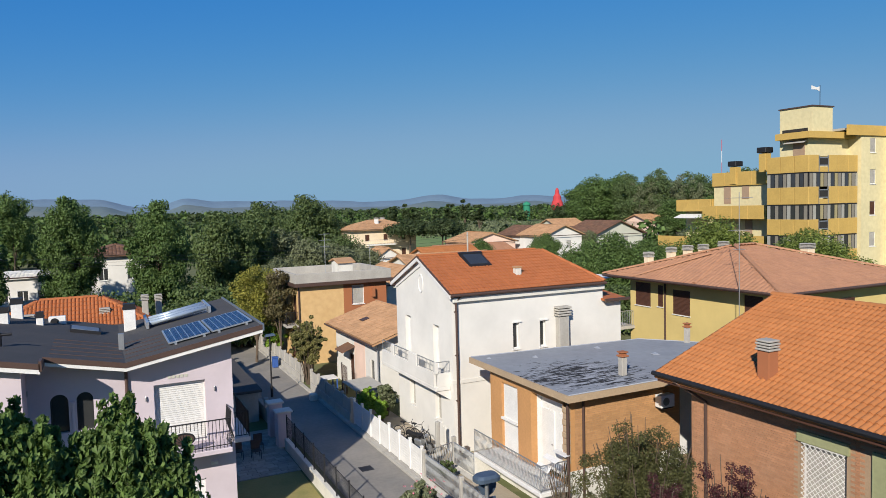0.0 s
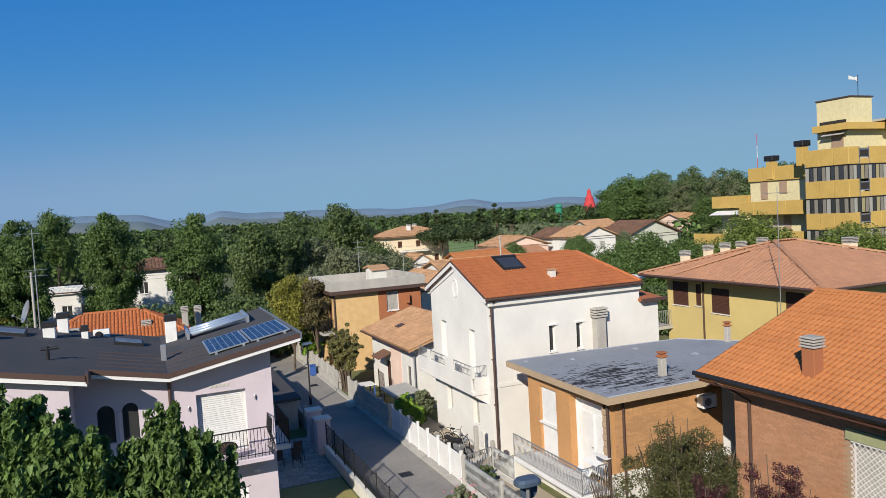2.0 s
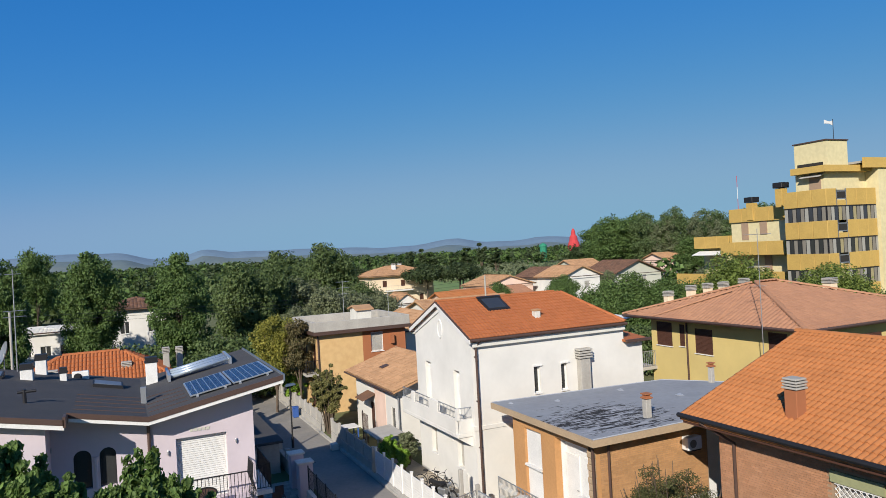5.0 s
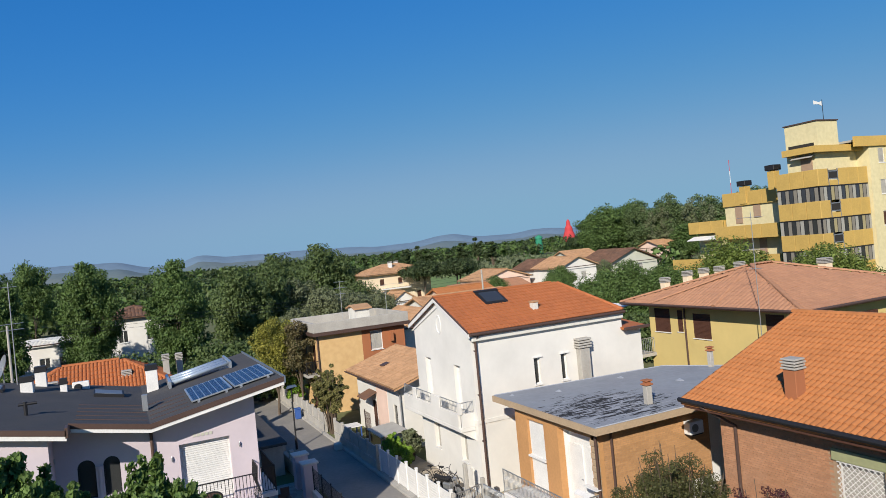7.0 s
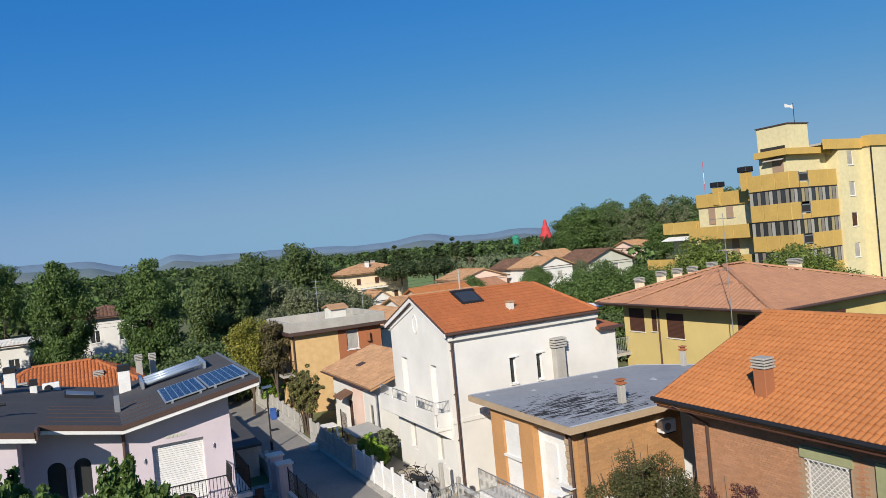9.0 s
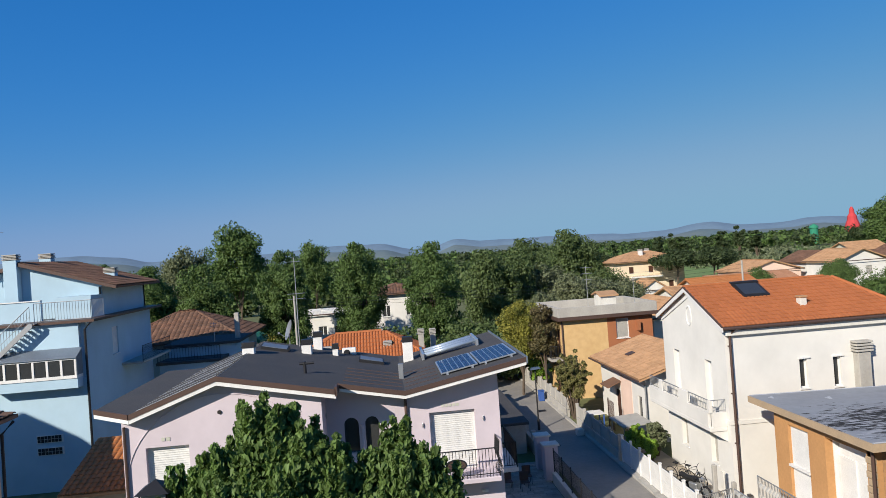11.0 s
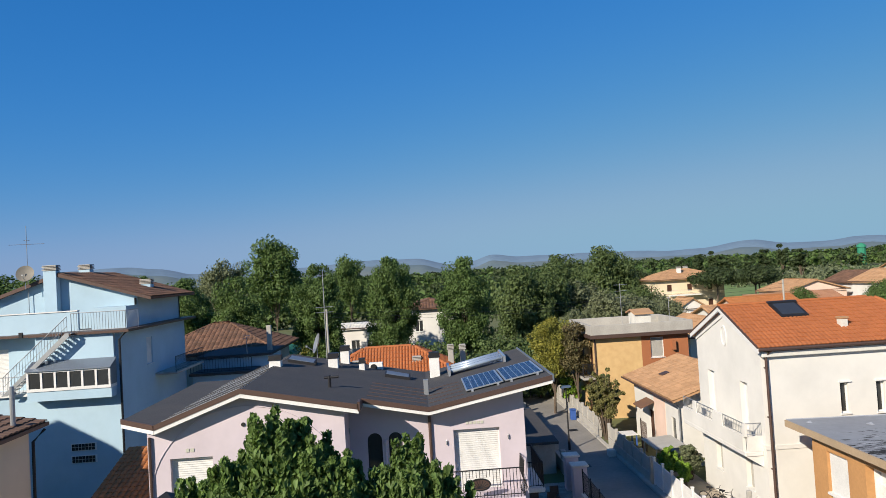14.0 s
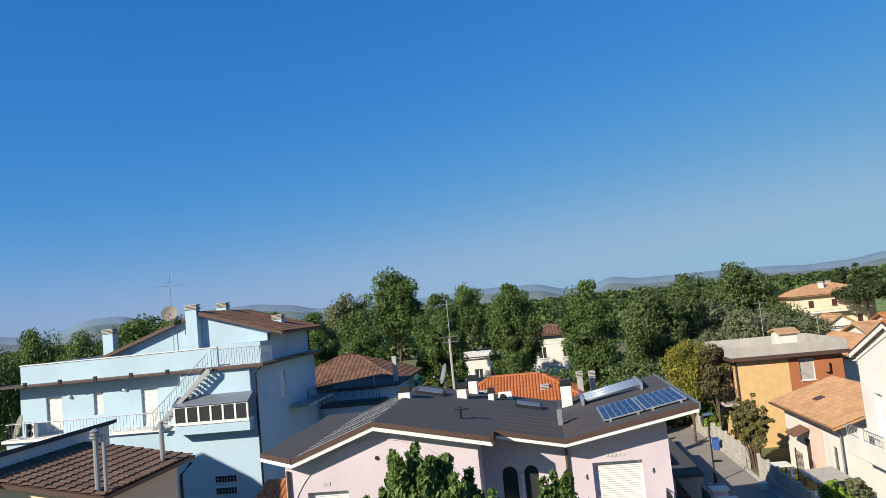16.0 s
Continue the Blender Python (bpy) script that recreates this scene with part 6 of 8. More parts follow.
# ---- yellow apartment block ----
def apartments():
    t = thing("apartment_building", (66, 52, 0), "pale yellow apartment block with ochre balcony bands and a stair tower", "apartment building")
    X, Y = 58.4, 43.5
    s = Shape()
    # balcony stack block: open bays behind the glazing
    s.box(X + 1.4, 75, Y + 1.4, 47.6, 0, 18.1)
    part("wall", s, "pale_yellow", t)
    wins = []
    for z in (16.0, 13.0, 10.0, 7.0, 4.0, 1.0):
        wins.append((66.7, 67.6, z, z + 1.4))
    s = Shape()
    wall(s, "y", Y - 0.3, Y, 65.4, 69.2, 0, 18.1, wins)
    s.box(65.4, 65.7, Y, Y + 1.4, 0, 18.1)
    s.box(69.0, 80, Y - 1.2, Y - 0.9, 0, 18.3).box(69.0, 69.2, Y - 0.9, Y - 0.3, 0, 18.3).box(79.7, 80, Y - 0.9, 60, 0, 18.3)
    part("wall", s, "pale_yellow", t)
    for a, b, c, d in wins:
        window(t, "y", Y - 0.3, -1, a, b, c, d, "grey_roller" if c != 10.0 else "louvre", deep=0.12)
    part("downpipe", Shape().tube([(68.95, Y - 1.3, 18), (68.95, Y - 1.3, 0)], 0.07, 6), "dark_metal", t)
    for lim, z0, z1 in (((63.2, 69.2, Y - 0.5, Y - 0.3), 17.6, 18.55), ((69.0, 80.2, Y - 1.4, Y - 1.2), 17.7, 18.75), ((68.8, 69.0, Y - 1.4, Y - 0.5), 17.7, 18.75)):
        part("parapet", Shape().box(*lim, z0, z1), "ochre_panel", t)
    part("roof_slab", Shape().box(63.6, 80, Y - 0.3, 49.8, 18.1, 18.3), "concrete", t)
    # balcony bands: a row of separate panels on each of two faces
    for z0, z1 in ((14.2, 15.75), (11.25, 12.85), (8.35, 9.85), (5.4, 6.9), (2.4, 3.9)):
        b = part("balcony", Shape().box(X + 0.1, X + 1.6, Y + 0.1, 48.0, z0, z0 + 0.2).box(X + 1.6, 65.4, Y + 0.1, Y + 1.4, z0, z0 + 0.2), "pale_yellow", t)
        for k in range(3):
            y = Y + 1.5 * k
            part("panel", Shape().box(X, X + 0.1, y + 0.02, y + 1.48, z0, z1, 0.015), "ochre_panel", b)
        for k in range(5):
            x = X + 1.39 * k
            if k == 1:
                part("grille", Shape().box(x + 0.05, x + 1.34, Y + 0.02, Y + 0.06, z0 + 0.65, z0 + 1.25), "dark_void", b)
                part("panel", Shape().box(x + 0.08, x + 1.3, Y + 0.01, Y + 0.09, z0, z0 + 0.45), "ochre_panel", b)
                part("grille_frame", Shape().box(x + 0.02, x + 1.37, Y, Y + 0.08, z0 + 1.25, z0 + 1.35).box(x + 0.02, x + 1.37, Y, Y + 0.08, z0 + 0.55, z0 + 0.65)
                     .box(x + 0.02, x + 0.08, Y, Y + 0.08, z0, z1).box(x + 1.3, x + 1.37, Y, Y + 0.08, z0, z1), "galvanised", b)
            else:
                part("panel", Shape().box(x + 0.02, x + 1.37, Y, Y + 0.1, z0, z1, 0.015), "ochre_panel", b)
    for z0, z1 in ((12.85, 14.2), (9.85, 11.25), (6.9, 8.35)):
        gl = part("glazing", Shape().box(X + 0.05, X + 0.12, Y, 48.0, z1 - 0.1, z1).box(X + 0.05, 65.3, Y + 0.02, Y + 0.1, z1 - 0.1, z1), "dark_metal", t)
        for k in range(10):
            y = Y + 0.1 + 0.44 * k
            part("mullion", Shape().box(X + 0.05, X + 0.11, y, y + 0.05, z0, z1 - 0.1), "dark_metal", gl)
            part("pane", Shape().box(X + 0.07, X + 0.08, y + 0.05, y + 0.44, z0, z1 - 0.1), ("curtain", "glass", "curtain", "glass", "pale_curtain")[k % 5], gl)
        for k in range(14):
            x = X + 0.1 + 0.5 * k
            part("mullion", Shape().box(x, x + 0.05, Y + 0.03, Y + 0.09, z0, z1 - 0.1), "dark_metal", gl)
            part("pane", Shape().box(x + 0.05, x + 0.5, Y + 0.05, Y + 0.06, z0, z1 - 0.1), ("curtain", "pale_curtain", "glass", "warm_curtain")[k % 4], gl)
    # recessed top storey and awning
    part("top_storey", Shape().box(X + 1.2, 66, Y + 1.0, 47.5, 15.7, 17.6), "pale_yellow", t)
    part("top_band", Shape().box(X + 0.4, 66, Y + 0.3, 47.4, 17.35, 17.95), "ochre_panel", t)
    part("awning", Shape().slab([(X + 0.5, Y + 0.9, 17.0), (X + 0.5, 46.6, 17.0), (X + 1.2, 46.6, 17.3), (X + 1.2, Y + 0.9, 17.3)], 0.05), "beige_canvas", t)
    part("door", Shape().box(X + 1.14, X + 1.2, 44.8, 46.0, 15.7, 17.0), "tan_shutter", t)
    tw = part("stair_tower", Shape().box(59.6, 62.5, 44.1, 47.5, 17.6, 20.25), "pale_yellow", t)
    part("tower_cap", Shape().box(59.5, 62.6, 44.0, 47.6, 20.25, 20.36), "brown_metal", tw)
    # solid near-black strip on the wall, painted as the shade of an opening
    part("tower_opening", Shape().box(59.56, 59.6, 44.5, 47.2, 17.98, 18.32), "dark_void", tw)
    # lower stepped wing
    s = Shape()
    s.box(61.4, 70, 48.0, 57.3, 0, 13.4).box(62.5, 70, 57.3, 62.6, 0, 10.7)
    part("wing_wall", s, "pale_yellow", t)
    for y0, y1, z0, z1, x in ((50.4, 57.4, 13.3, 14.75, 61.3), (49.5, 57.6, 9.8, 11.2, 60.0), (57.6, 62.8, 10.6, 11.95, 61.3), (49.5, 56.5, 6.8, 8.1, 60.0), (58.0, 64.5, 6.6, 7.8, 60.0)):
        b = part("balcony", Shape().box(x, x + 1.6, y0, y1, z0, z0 + 0.2), "pale_yellow", t)
        n = max(2, round((y1 - y0) / 1.9))
        for k in range(n):
            a, c = y0 + (y1 - y0) * k / n, y0 + (y1 - y0) * (k + 1) / n
            part("panel", Shape().box(x - 0.1, x, a + 0.02, c - 0.02, z0, z1, 0.015), "ochre_panel", b)
        part("panel", Shape().box(x, x + 1.4, y0 - 0.1, y0, z0, z1, 0.015), "ochre_panel", b)
    for y, z, h in ((55.0, 11.4, 2.0), (52.6, 11.9, 1.6), (52.2, 8.1, 1.6)):
        part("window", Shape().box(61.34, 61.4, y, y + 0.9, z, z + h), "tan_shutter", t)
    part("awning", Shape().slab([(60.4, 58.0, 9.9), (61.6, 58.0, 10.3), (61.6, 62.4, 10.3), (60.4, 62.4, 9.9)], 0.05), "white_paint", t)
    for x, y, z in ((61.5, 54.5, 14.7), (60.2, 49.7, 15.75)):
        c = chimney(x, y, z - 1.0, z + 0.6, 0.8, "ochre_panel", "ochre rooftop chimney with a black cowl", "plain")
        part("cowl", Shape().box(x - 0.55, x + 0.55, y - 0.55, y + 0.55, z + 0.65, z + 1.2, 0.05), "dark_metal", c)
    c = thing("windsock", (61.8, 44.9, 20.3), "pale flag on a thin rooftop mast", "flag")
    part("mast", Shape().tube([(61.8, 44.9, 20.3), (61.8, 44.9, 22.4)], 0.03, 6), "dark_metal", c)
    part("flag", Shape().prism([(-0.1, 21.8), (-0.1, 22.25), (-0.5, 22.15), (-1.2, 22.3), (-1.2, 21.95), (-0.5, 21.95)], "y", 44.88, 44.92), "white_paint", c).location = (61.8, 0, 0)
    c = thing("radio_mast", (102.6, 93.95, 0), "thin red and white radio mast", "mast")
    for k in range(9):
        part("section", Shape().tube([(102.6, 93.95, 4 + 2.07 * k if k else -0.1), (102.6, 93.95, 6.07 + 2.07 * k)], 0.045, 6), "white_paint" if k % 2 else "red_canvas", c)
    return t


apartments()


# ---- houses in the distance ----
def far_windows(face, span, zs, n, kind="glass"):
    out = []
    for z in zs:
        for k in range(n):
            a = span[0] + (span[1] - span[0]) * (k + 0.5) / n
            out.append((face, a - 0.5, a + 0.5, z, z + 1.4, kind))
    return out


h = hip_house("house", "beige two-storey house with a tan hip roof", 50.6, 65.4, 148, 159, 7.1, 2.0, "beige_plaster", "tan_tile", 0.9, far_windows("w", (149, 158), (1.2, 4.6), 3, "louvre") + far_windows("s", (51.5, 64.5), (1.2, 4.6), 3, "louvre"))
part("balcony", Shape().box(53.5, 60, 146.6, 148, 3.6, 3.85), "white_paint", h)
railing(h, ((53.5, 146.7), (60, 146.7)), 3.85, 1.0, "galvanised", 0.4)
for x, y in ((57, 151), (60, 155)):
    chimney(x, y, 7.8, 9.7, 0.8, "white_paint", "white chimney on the tan hip roof", "bands")
h = hip_house("house", "white house with a tan gable roof", 76.5, 85, 112.4, 121.4, 5.7, 2.0, "white_plaster", "tan_tile", 0.6, [("s", 81.4, 82.6, 3.3, 4.7, "grey_roller"), ("s", 82.6, 83.6, 0.8, 2.2, "grey_roller"), ("s", 78.5, 79.5, 0.8, 2.2, "grey_roller")], gable="y")
h = hip_house("house", "white house with an old brown gable roof", 78.6, 86.6, 124, 133, 5.4, 1.9, "white_plaster", "old_tile", 0.6, gable="y")
h = hip_house("house", "grey-green house with an old mottled tile roof", 98.5, 112, 125.5, 137, 4.6, 3.0, "grey_plaster", "old_tile", 0.8, [("s", 101.5, 102.8, 2.8, 4.2, "grey_roller"), ("s", 106.6, 107.9, 2.8, 4.2, "grey_roller")], gable="y")
h = hip_house("house", "grey house with a tan tile roof behind others", 102, 110, 144, 153, 6.0, 1.9, "grey_plaster", "tan_tile", 0.6, gable="x")
h = hip_house("house", "pinkish house with a tan roof among trees", 122, 132, 134, 144, 6.6, 1.9, "peach_plaster", "tan_tile", 0.6, [("s", 124, 125, 3.4, 5, "glass"), ("s", 127, 128, 3.4, 5, "glass")], gable="x")
h = hip_house("house", "low reddish house among the trees", 66, 77, 124, 134, 4.4, 1.9, "peach_plaster", "tan_tile", 0.5, gable="y")
h = hip_house("house", "low house with a faded rose tile roof", 50, 63, 101, 110, 3.8, 1.6, "beige_plaster", "rose_tile", 0.5, gable="x")
h = hip_house("house", "low house with an orange tile roof behind the white one", 34, 46, 78, 86, 4.6, 1.3, "white_plaster", "tan_tile", 0.5, gable="x")
h = hip_house("house", "low house with a bright orange tile roof", 41, 49, 88, 95, 4.7, 1.4, "peach_plaster", "orange_tile", 0.5, gable="x")
h = hip_house("house", "low house with a rough tan tile roof", 23.5, 29, 60, 68, 4.9, 1.4, "grubby_white", "tan_tile", 0.5, gable="y")
h = hip_house("house", "small white outbuilding with a pitched roof", 36.0, 40.0, 96, 101, 4.6, 1.5, "white_plaster", "tan_tile", 0.3, gable="y")
h = hip_house("house", "pale two-storey house half hidden by trees", -1.0, 5.0, 90, 100, 7.3, 1.0, "white_plaster", "old_tile", 0.6, far_windows("s", (-1, 5), (1.2, 4.4), 2))
h = hip_house("house", "pale house with balconies half hidden by trees", -10.8, -4.6, 86, 95, 5.6, 0.25, "white_plaster", "grubby_white", 0.3, far_windows("s", (-10, -4.5), (2.8,), 3))
part("balcony", Shape().box(-10.8, -5, 84.8, 86, 2.3, 2.5).box(-10.8, -5, 84.8, 84.9, 2.5, 3.3), "white_paint", h)
# tent-like garden hut with a curved green roof
c = thing("garden_hut", (-16, 82, 0), "cream garden hut with a curved green canvas roof", "hut")
part("wall", Shape().box(-18.3, -13.7, 80, 85, 0, 3.4), "pale_yellow", c)
arc = [(-16 + 2.4 * math.cos(math.pi * k / 10), 3.4 + 1.1 * math.sin(math.pi * k / 10)) for k in range(11)]
part("roof", Shape().prism(arc + [(-18.0, 3.3), (-14.0, 3.3)][::1], "y", 79.8, 85.2), "green_canvas", c)
part("wall_front", Shape().prism([(-16 + 2.1 * math.cos(math.pi * k / 10), 3.35 + 0.9 * math.sin(math.pi * k / 10)) for k in range(11)], "y", 79.74, 79.8), "pale_yellow", c)
# garden marquees
for x, y, key in ((41.5, 94, "green_canvas"), (43.8, 93, "pale_yellow")):
    c = thing("marquee", (x, y, 0), "small garden marquee with a pitched canvas top", "marquee", "marquees")
    part("canopy", Shape().add([(x - 2, y - 2, 2.6), (x + 2, y - 2, 2.6), (x + 2, y + 2, 2.6), (x - 2, y + 2, 2.6), (x, y, 4.0), (x - 2, y - 2, 2.4), (x + 2, y - 2, 2.4), (x + 2, y + 2, 2.4), (x - 2, y + 2, 2.4)],
         [(0, 1, 4), (1, 2, 4), (2, 3, 4), (3, 0, 4), (0, 5, 6, 1), (1, 6, 7, 2), (2, 7, 8, 3), (3, 8, 5, 0)]), key, c)
    for dx in (-1.9, 1.9):
        for dy in (-1.9, 1.9):
            part("pole", Shape().tube([(x + dx, y + dy, 0), (x + dx, y + dy, 2.5)], 0.04, 5), "galvanised", c)
# fairground tower and domed tent far off
c = thing("tower", (288, 408, 0), "tall red pointed tower far beyond the trees", "tower")
part("body", Shape().turned([(4.6, 0), (4.4, 9.0), (3.6, 12.5), (2.9, 14), (2.6, 16.5), (1.6, 18), (1.3, 20.5), (0.5, 22.2)], 288.4, 408.4, 10), "red_canvas", c)
c = thing("dome", (271, 420, 0), "green domed roof far beyond the trees", "dome")
part("drum", Shape().turned([(2.4, 0), (2.4, 10.8)], 270.9, 420.2, 12), "green_canvas", c)
part("cupola", Shape().turned([(2.9, 10.8), (2.7, 11.6), (1.9, 12.5), (0.8, 13.1), (0.1, 13.4)], 270.9, 420.2, 12), "green_canvas", c)


# ---- hills ----
def hill(name, key, dist_, line, drop, rough, seed, label):
    """A range of hills whose skyline rises to (azimuth, elevation) in degrees, lowered by drop."""
    s = Shape()
    n, a0, a1 = 420, -74.0, 74.0
    for k in range(n + 1):
        az = a0 + (a1 - a0) * k / n
        i = max(j for j in range(len(line) - 1) if line[j][0] <= az)
        f = (az - line[i][0]) / (line[i + 1][0] - line[i][0])
        e = line[i][1] + (line[i + 1][1] - line[i][1]) * (0.5 - 0.5 * math.cos(math.pi * f)) - drop
        e += rough * (noise.noise((k * 0.11, seed, 0)) + 0.5 * noise.noise((k * 0.35, seed, 3)) + 0.25 * noise.noise((k * 0.9, seed, 5)))
        a = radians(az)
        for j, (dd, hh) in enumerate(((0, 0), (0.03, 0.35), (0.05, 0.6), (0.09, 1.0), (0.2, 0.4))):
            r = dist_ * (1 + dd + 0.012 * noise.noise((k * 0.3, j, seed)))
            s.v.append((r * math.sin(a), r * math.cos(a), max(0.5, hh * (12 + r * math.tan(radians(max(e, 0.05)))) - (2 if j == 0 else 0))))
    for k in range(n):
        for j in range(4):
            q = k * 5 + j
            s.f.append((q, q + 5, q + 6, q + 1))
    solid(name, s, key, label, "hills", kind="structure", smooth=True)


SKYLINE = ((-75, 1.0), (-41, 1.1), (-36.6, 0.75), (-33.3, 1.65), (-32, 1.7), (-29.7, 1.2), (-24.4, 1.6), (-22.2, 1.65), (-19.6, 1.4), (-17, 0.9), (-9, 0.9), (-4, 1.17), (0, 1.1),
           (2.8, 0.5), (4.5, 0.62), (6.2, 1.05), (8.5, 0.78), (12.5, 0.72), (17.7, 0.62), (20, 0.46), (22.2, 0.52), (25.6, 0.9), (28.5, 0.5), (30.4, 0.46), (33, 0.68), (36, 0.45), (45, 0.4), (75, 0.4))
# both ranges carry their haze in the base colour, paler on the far one
hill("backdrop_hills", "hazed_hill_near", 3000, SKYLINE, 0.5, 0.12, 1.0, "low green and tan hills on the horizon, haze mixed into their colour")
hill("backdrop_ridge", "hazed_hill_far", 3700, SKYLINE, 0.0, 0.05, 5.0, "far hill ridge coloured pale blue for distance haze")


# ---- plants ----
def leaf_cloud(rng, centres, radii, per, size, flat=0.5, droop=0.0, shape="leaf"):
    """Leaves round clump centres, most of them near the clump's outside, as one mesh."""
    centres, radii = np.array(centres, float), np.array(radii, float)
    n = len(centres) * per
    c = np.repeat(centres, per, 0)
    r = np.repeat(radii, per)[:, None]
    d = rng.normal(size=(n, 3))
    d /= np.linalg.norm(d, axis=1, keepdims=True)
    at = c + d * r * rng.uniform(0.55, 1.08, (n, 1)) * (1, 1, 0.85)
    nrm = d + rng.normal(size=(n, 3)) * 0.6 + (0, 0, flat)
    nrm /= np.linalg.norm(nrm, axis=1, keepdims=True)
    side = np.cross(nrm, rng.normal(size=(n, 3)))
    side /= np.linalg.norm(side, axis=1, keepdims=True)
    tip = np.cross(nrm, side)
    tip[:, 2] -= droop
    s = size * rng.uniform(0.6, 1.35, (n, 1))
    fold = nrm * s * 0.18
    a = at - tip * s * 0.5
    b = at + side * s * 0.36 - tip * s * 0.08 + fold
    e = at + tip * s * 0.55 - nrm * s * 0.1
    f = at - side * s * 0.36 - tip * s * 0.08 + fold
    corners, tris = [a, b, e, f], [0, 1, 2, 0, 2, 3]
    if shape == "heart":
        g1 = at + side * s * 0.3 - tip * s * 0.5 + fold * 0.6
        g2 = at - side * s * 0.3 - tip * s * 0.5 + fold * 0.6
        h1 = at + side * s * 0.46 - tip * s * 0.2 + fold
        h2 = at - side * s * 0.46 - tip * s * 0.2 + fold
        k1 = at + side * s * 0.27 + tip * s * 0.2 + fold * 0.5
        k2 = at - side * s * 0.27 + tip * s * 0.2 + fold * 0.5
        corners = [at - tip * s * 0.38, g1, h1, k1, e, k2, h2, g2]
        tris = [0, 1, 2, 0, 2, 3, 0, 3, 4, 0, 4, 5, 0, 5, 6, 0, 6, 7]
    m, nt = len(corners), len(tris) // 3
    v = np.stack(corners, 1).reshape(-1, 3)
    me = bpy.data.meshes.new("leaves")
    me.vertices.add(m * n)
    me.vertices.foreach_set("co", v.ravel())
    me.loops.add(3 * nt * n)
    idx = np.arange(n)[:, None] * m + np.array([tris])
    me.loops.foreach_set("vertex_index", idx.ravel())
    me.polygons.add(nt * n)
    me.polygons.foreach_set("loop_start", np.arange(nt * n) * 3)
    me.update(calc_edges=True)
    return me


def clumps(rng, count, cz, rx, rz, lump, low=-0.7, bias=0.55):
    """Clump centres spread over an uneven ellipsoid."""
    out, rad = [], []
    while len(out) < count:
        d = rng.normal(size=3)
        d /= np.linalg.norm(d)
        if d[2] < low:
            continue
        wob = 1 + 0.16 * noise.noise((d[0] * 2.2 + rng.integers(3) * 0.01, d[1] * 2.2, d[2] * 2.2 + count * 0.37))
        k = rng.uniform(bias, 1.0) * wob
        out.append((d[0] * rx * k, d[1] * rx * k, cz + d[2] * rz * k))
        rad.append(lump * rng.uniform(0.65, 1.3))
    return out, rad


def limbs(s, rng, height, r, base, tops, sides=7):
    """A tapered trunk with limbs that reach into the clumps."""
    lean = rng.normal(size=2) * 0.02 * height
    mid = Vector((lean[0], lean[1], base))
    s.tube([(0, 0, -0.2), (lean[0] * 0.5, lean[1] * 0.5, base * 0.5), mid], r, sides, r * 0.75)
    for p in tops:
        p = Vector(p)
        q = mid.lerp(p, 0.5) + Vector((0, 0, 0.12 * (p - mid).length))
        s.tube([mid - Vector((0, 0, 0.15)), q, p], r * 0.5, 5, r * 0.1)


def tree(label, h, rx, key, seed, count=70, per=90, size=0.36, crown_low=0.22, lump=0.17, low=-0.75, trunk_r=0.16, bias=0.5, category="tree", group="", droop=0.15, name="tree"):
    rng = np.random.default_rng(seed)
    t = thing(name, (0, 0, 0), label, category, group)
    z0 = h * crown_low
    cz, rz = (h + z0) / 2, (h - z0) / 2 * 0.92
    cs, rs = clumps(rng, count, cz, rx * 0.88, rz, rx * lump * 1.6, low, bias)
    s = Shape()
    pick = [cs[i] for i in rng.choice(count, min(9, count), replace=False)]
    limbs(s, rng, h, trunk_r, max(0.8, z0), pick)
    part("trunk", s, "trunk", t)
    me = leaf_cloud(rng, cs, rs, per, size, droop=droop)
    part("crown", me, key, t)
    return t


def put(proto, spots):
    """Copies of a tree at (x, y, height factor, width factor)."""
    for k, (x, y, h, w) in enumerate(spots):
        copy_thing(proto, Matrix.Translation((x, y, 0)) @ Matrix.Rotation(2.4 * k + x, 4, "Z") @ Matrix.Diagonal((w, w, h, 1)))


# each kind is built once, far behind the camera's house, and then copied into place
row_tree = tree("dense dark green broadleaf tree in a row", 13.0, 3.6, "leaf_dark", 3, 170, 210, 0.22, 0.08, lump=0.15, group="row of broadleaf trees", bias=0.55)
row_tree.location = (-25.7, 81.1, 0)
put(row_tree, [(-17.9, 73.0, 0.98, 0.82), (-10.4, 77.4, 1.05, 0.86), (-2.5, 80.0, 1.08, 0.88), (5.2, 71.8, 1.03, 0.86), (-33, 88, 1.05, 1.0), (-40, 84, 1.0, 1.0)])
soft_tree = tree("rounded mid-green broadleaf tree", 12.0, 4.6, "leaf_mid", 5, 110, 150, 0.32, 0.12, group="mixed trees")
soft_tree.location = (27.9, 101.2, 0)
soft_tree.scale = (1.0, 1.0, 1.17)
put(soft_tree, [(12.9, 84.0, 1.0 / 1.17, 0.85), (17.2, 88.3, 0.8, 0.8), (20.4, 98, 0.85, 0.9),
                (24, 112, 0.95, 1.1), (-46, 95, 0.9, 1), (30, 92, 0.6, 0.7)])
grey_tree = tree("pale grey-green willow-like tree", 10.0, 3.8, "leaf_grey", 7, 90, 150, 0.28, 0.06, group="mixed trees")
grey_tree.location = (20.4, 90.0, 0)
put(grey_tree, [(23.5, 83.0, 0.88, 0.85), (27.5, 86.0, 0.8, 0.9), (-35.9, 135.4, 1.7, 1.35), (18, 80, 0.7, 0.6), (31, 88, 0.75, 0.8), (97, 126, 0.6, 0.6), (112, 112, 0.62, 0.7)])
tall_tree = tree("tall dark spreading tree against the sky", 19.8, 5.6, "leaf_dark", 9, 110, 150, 0.42, 0.2, bias=0.5, group="tall trees")
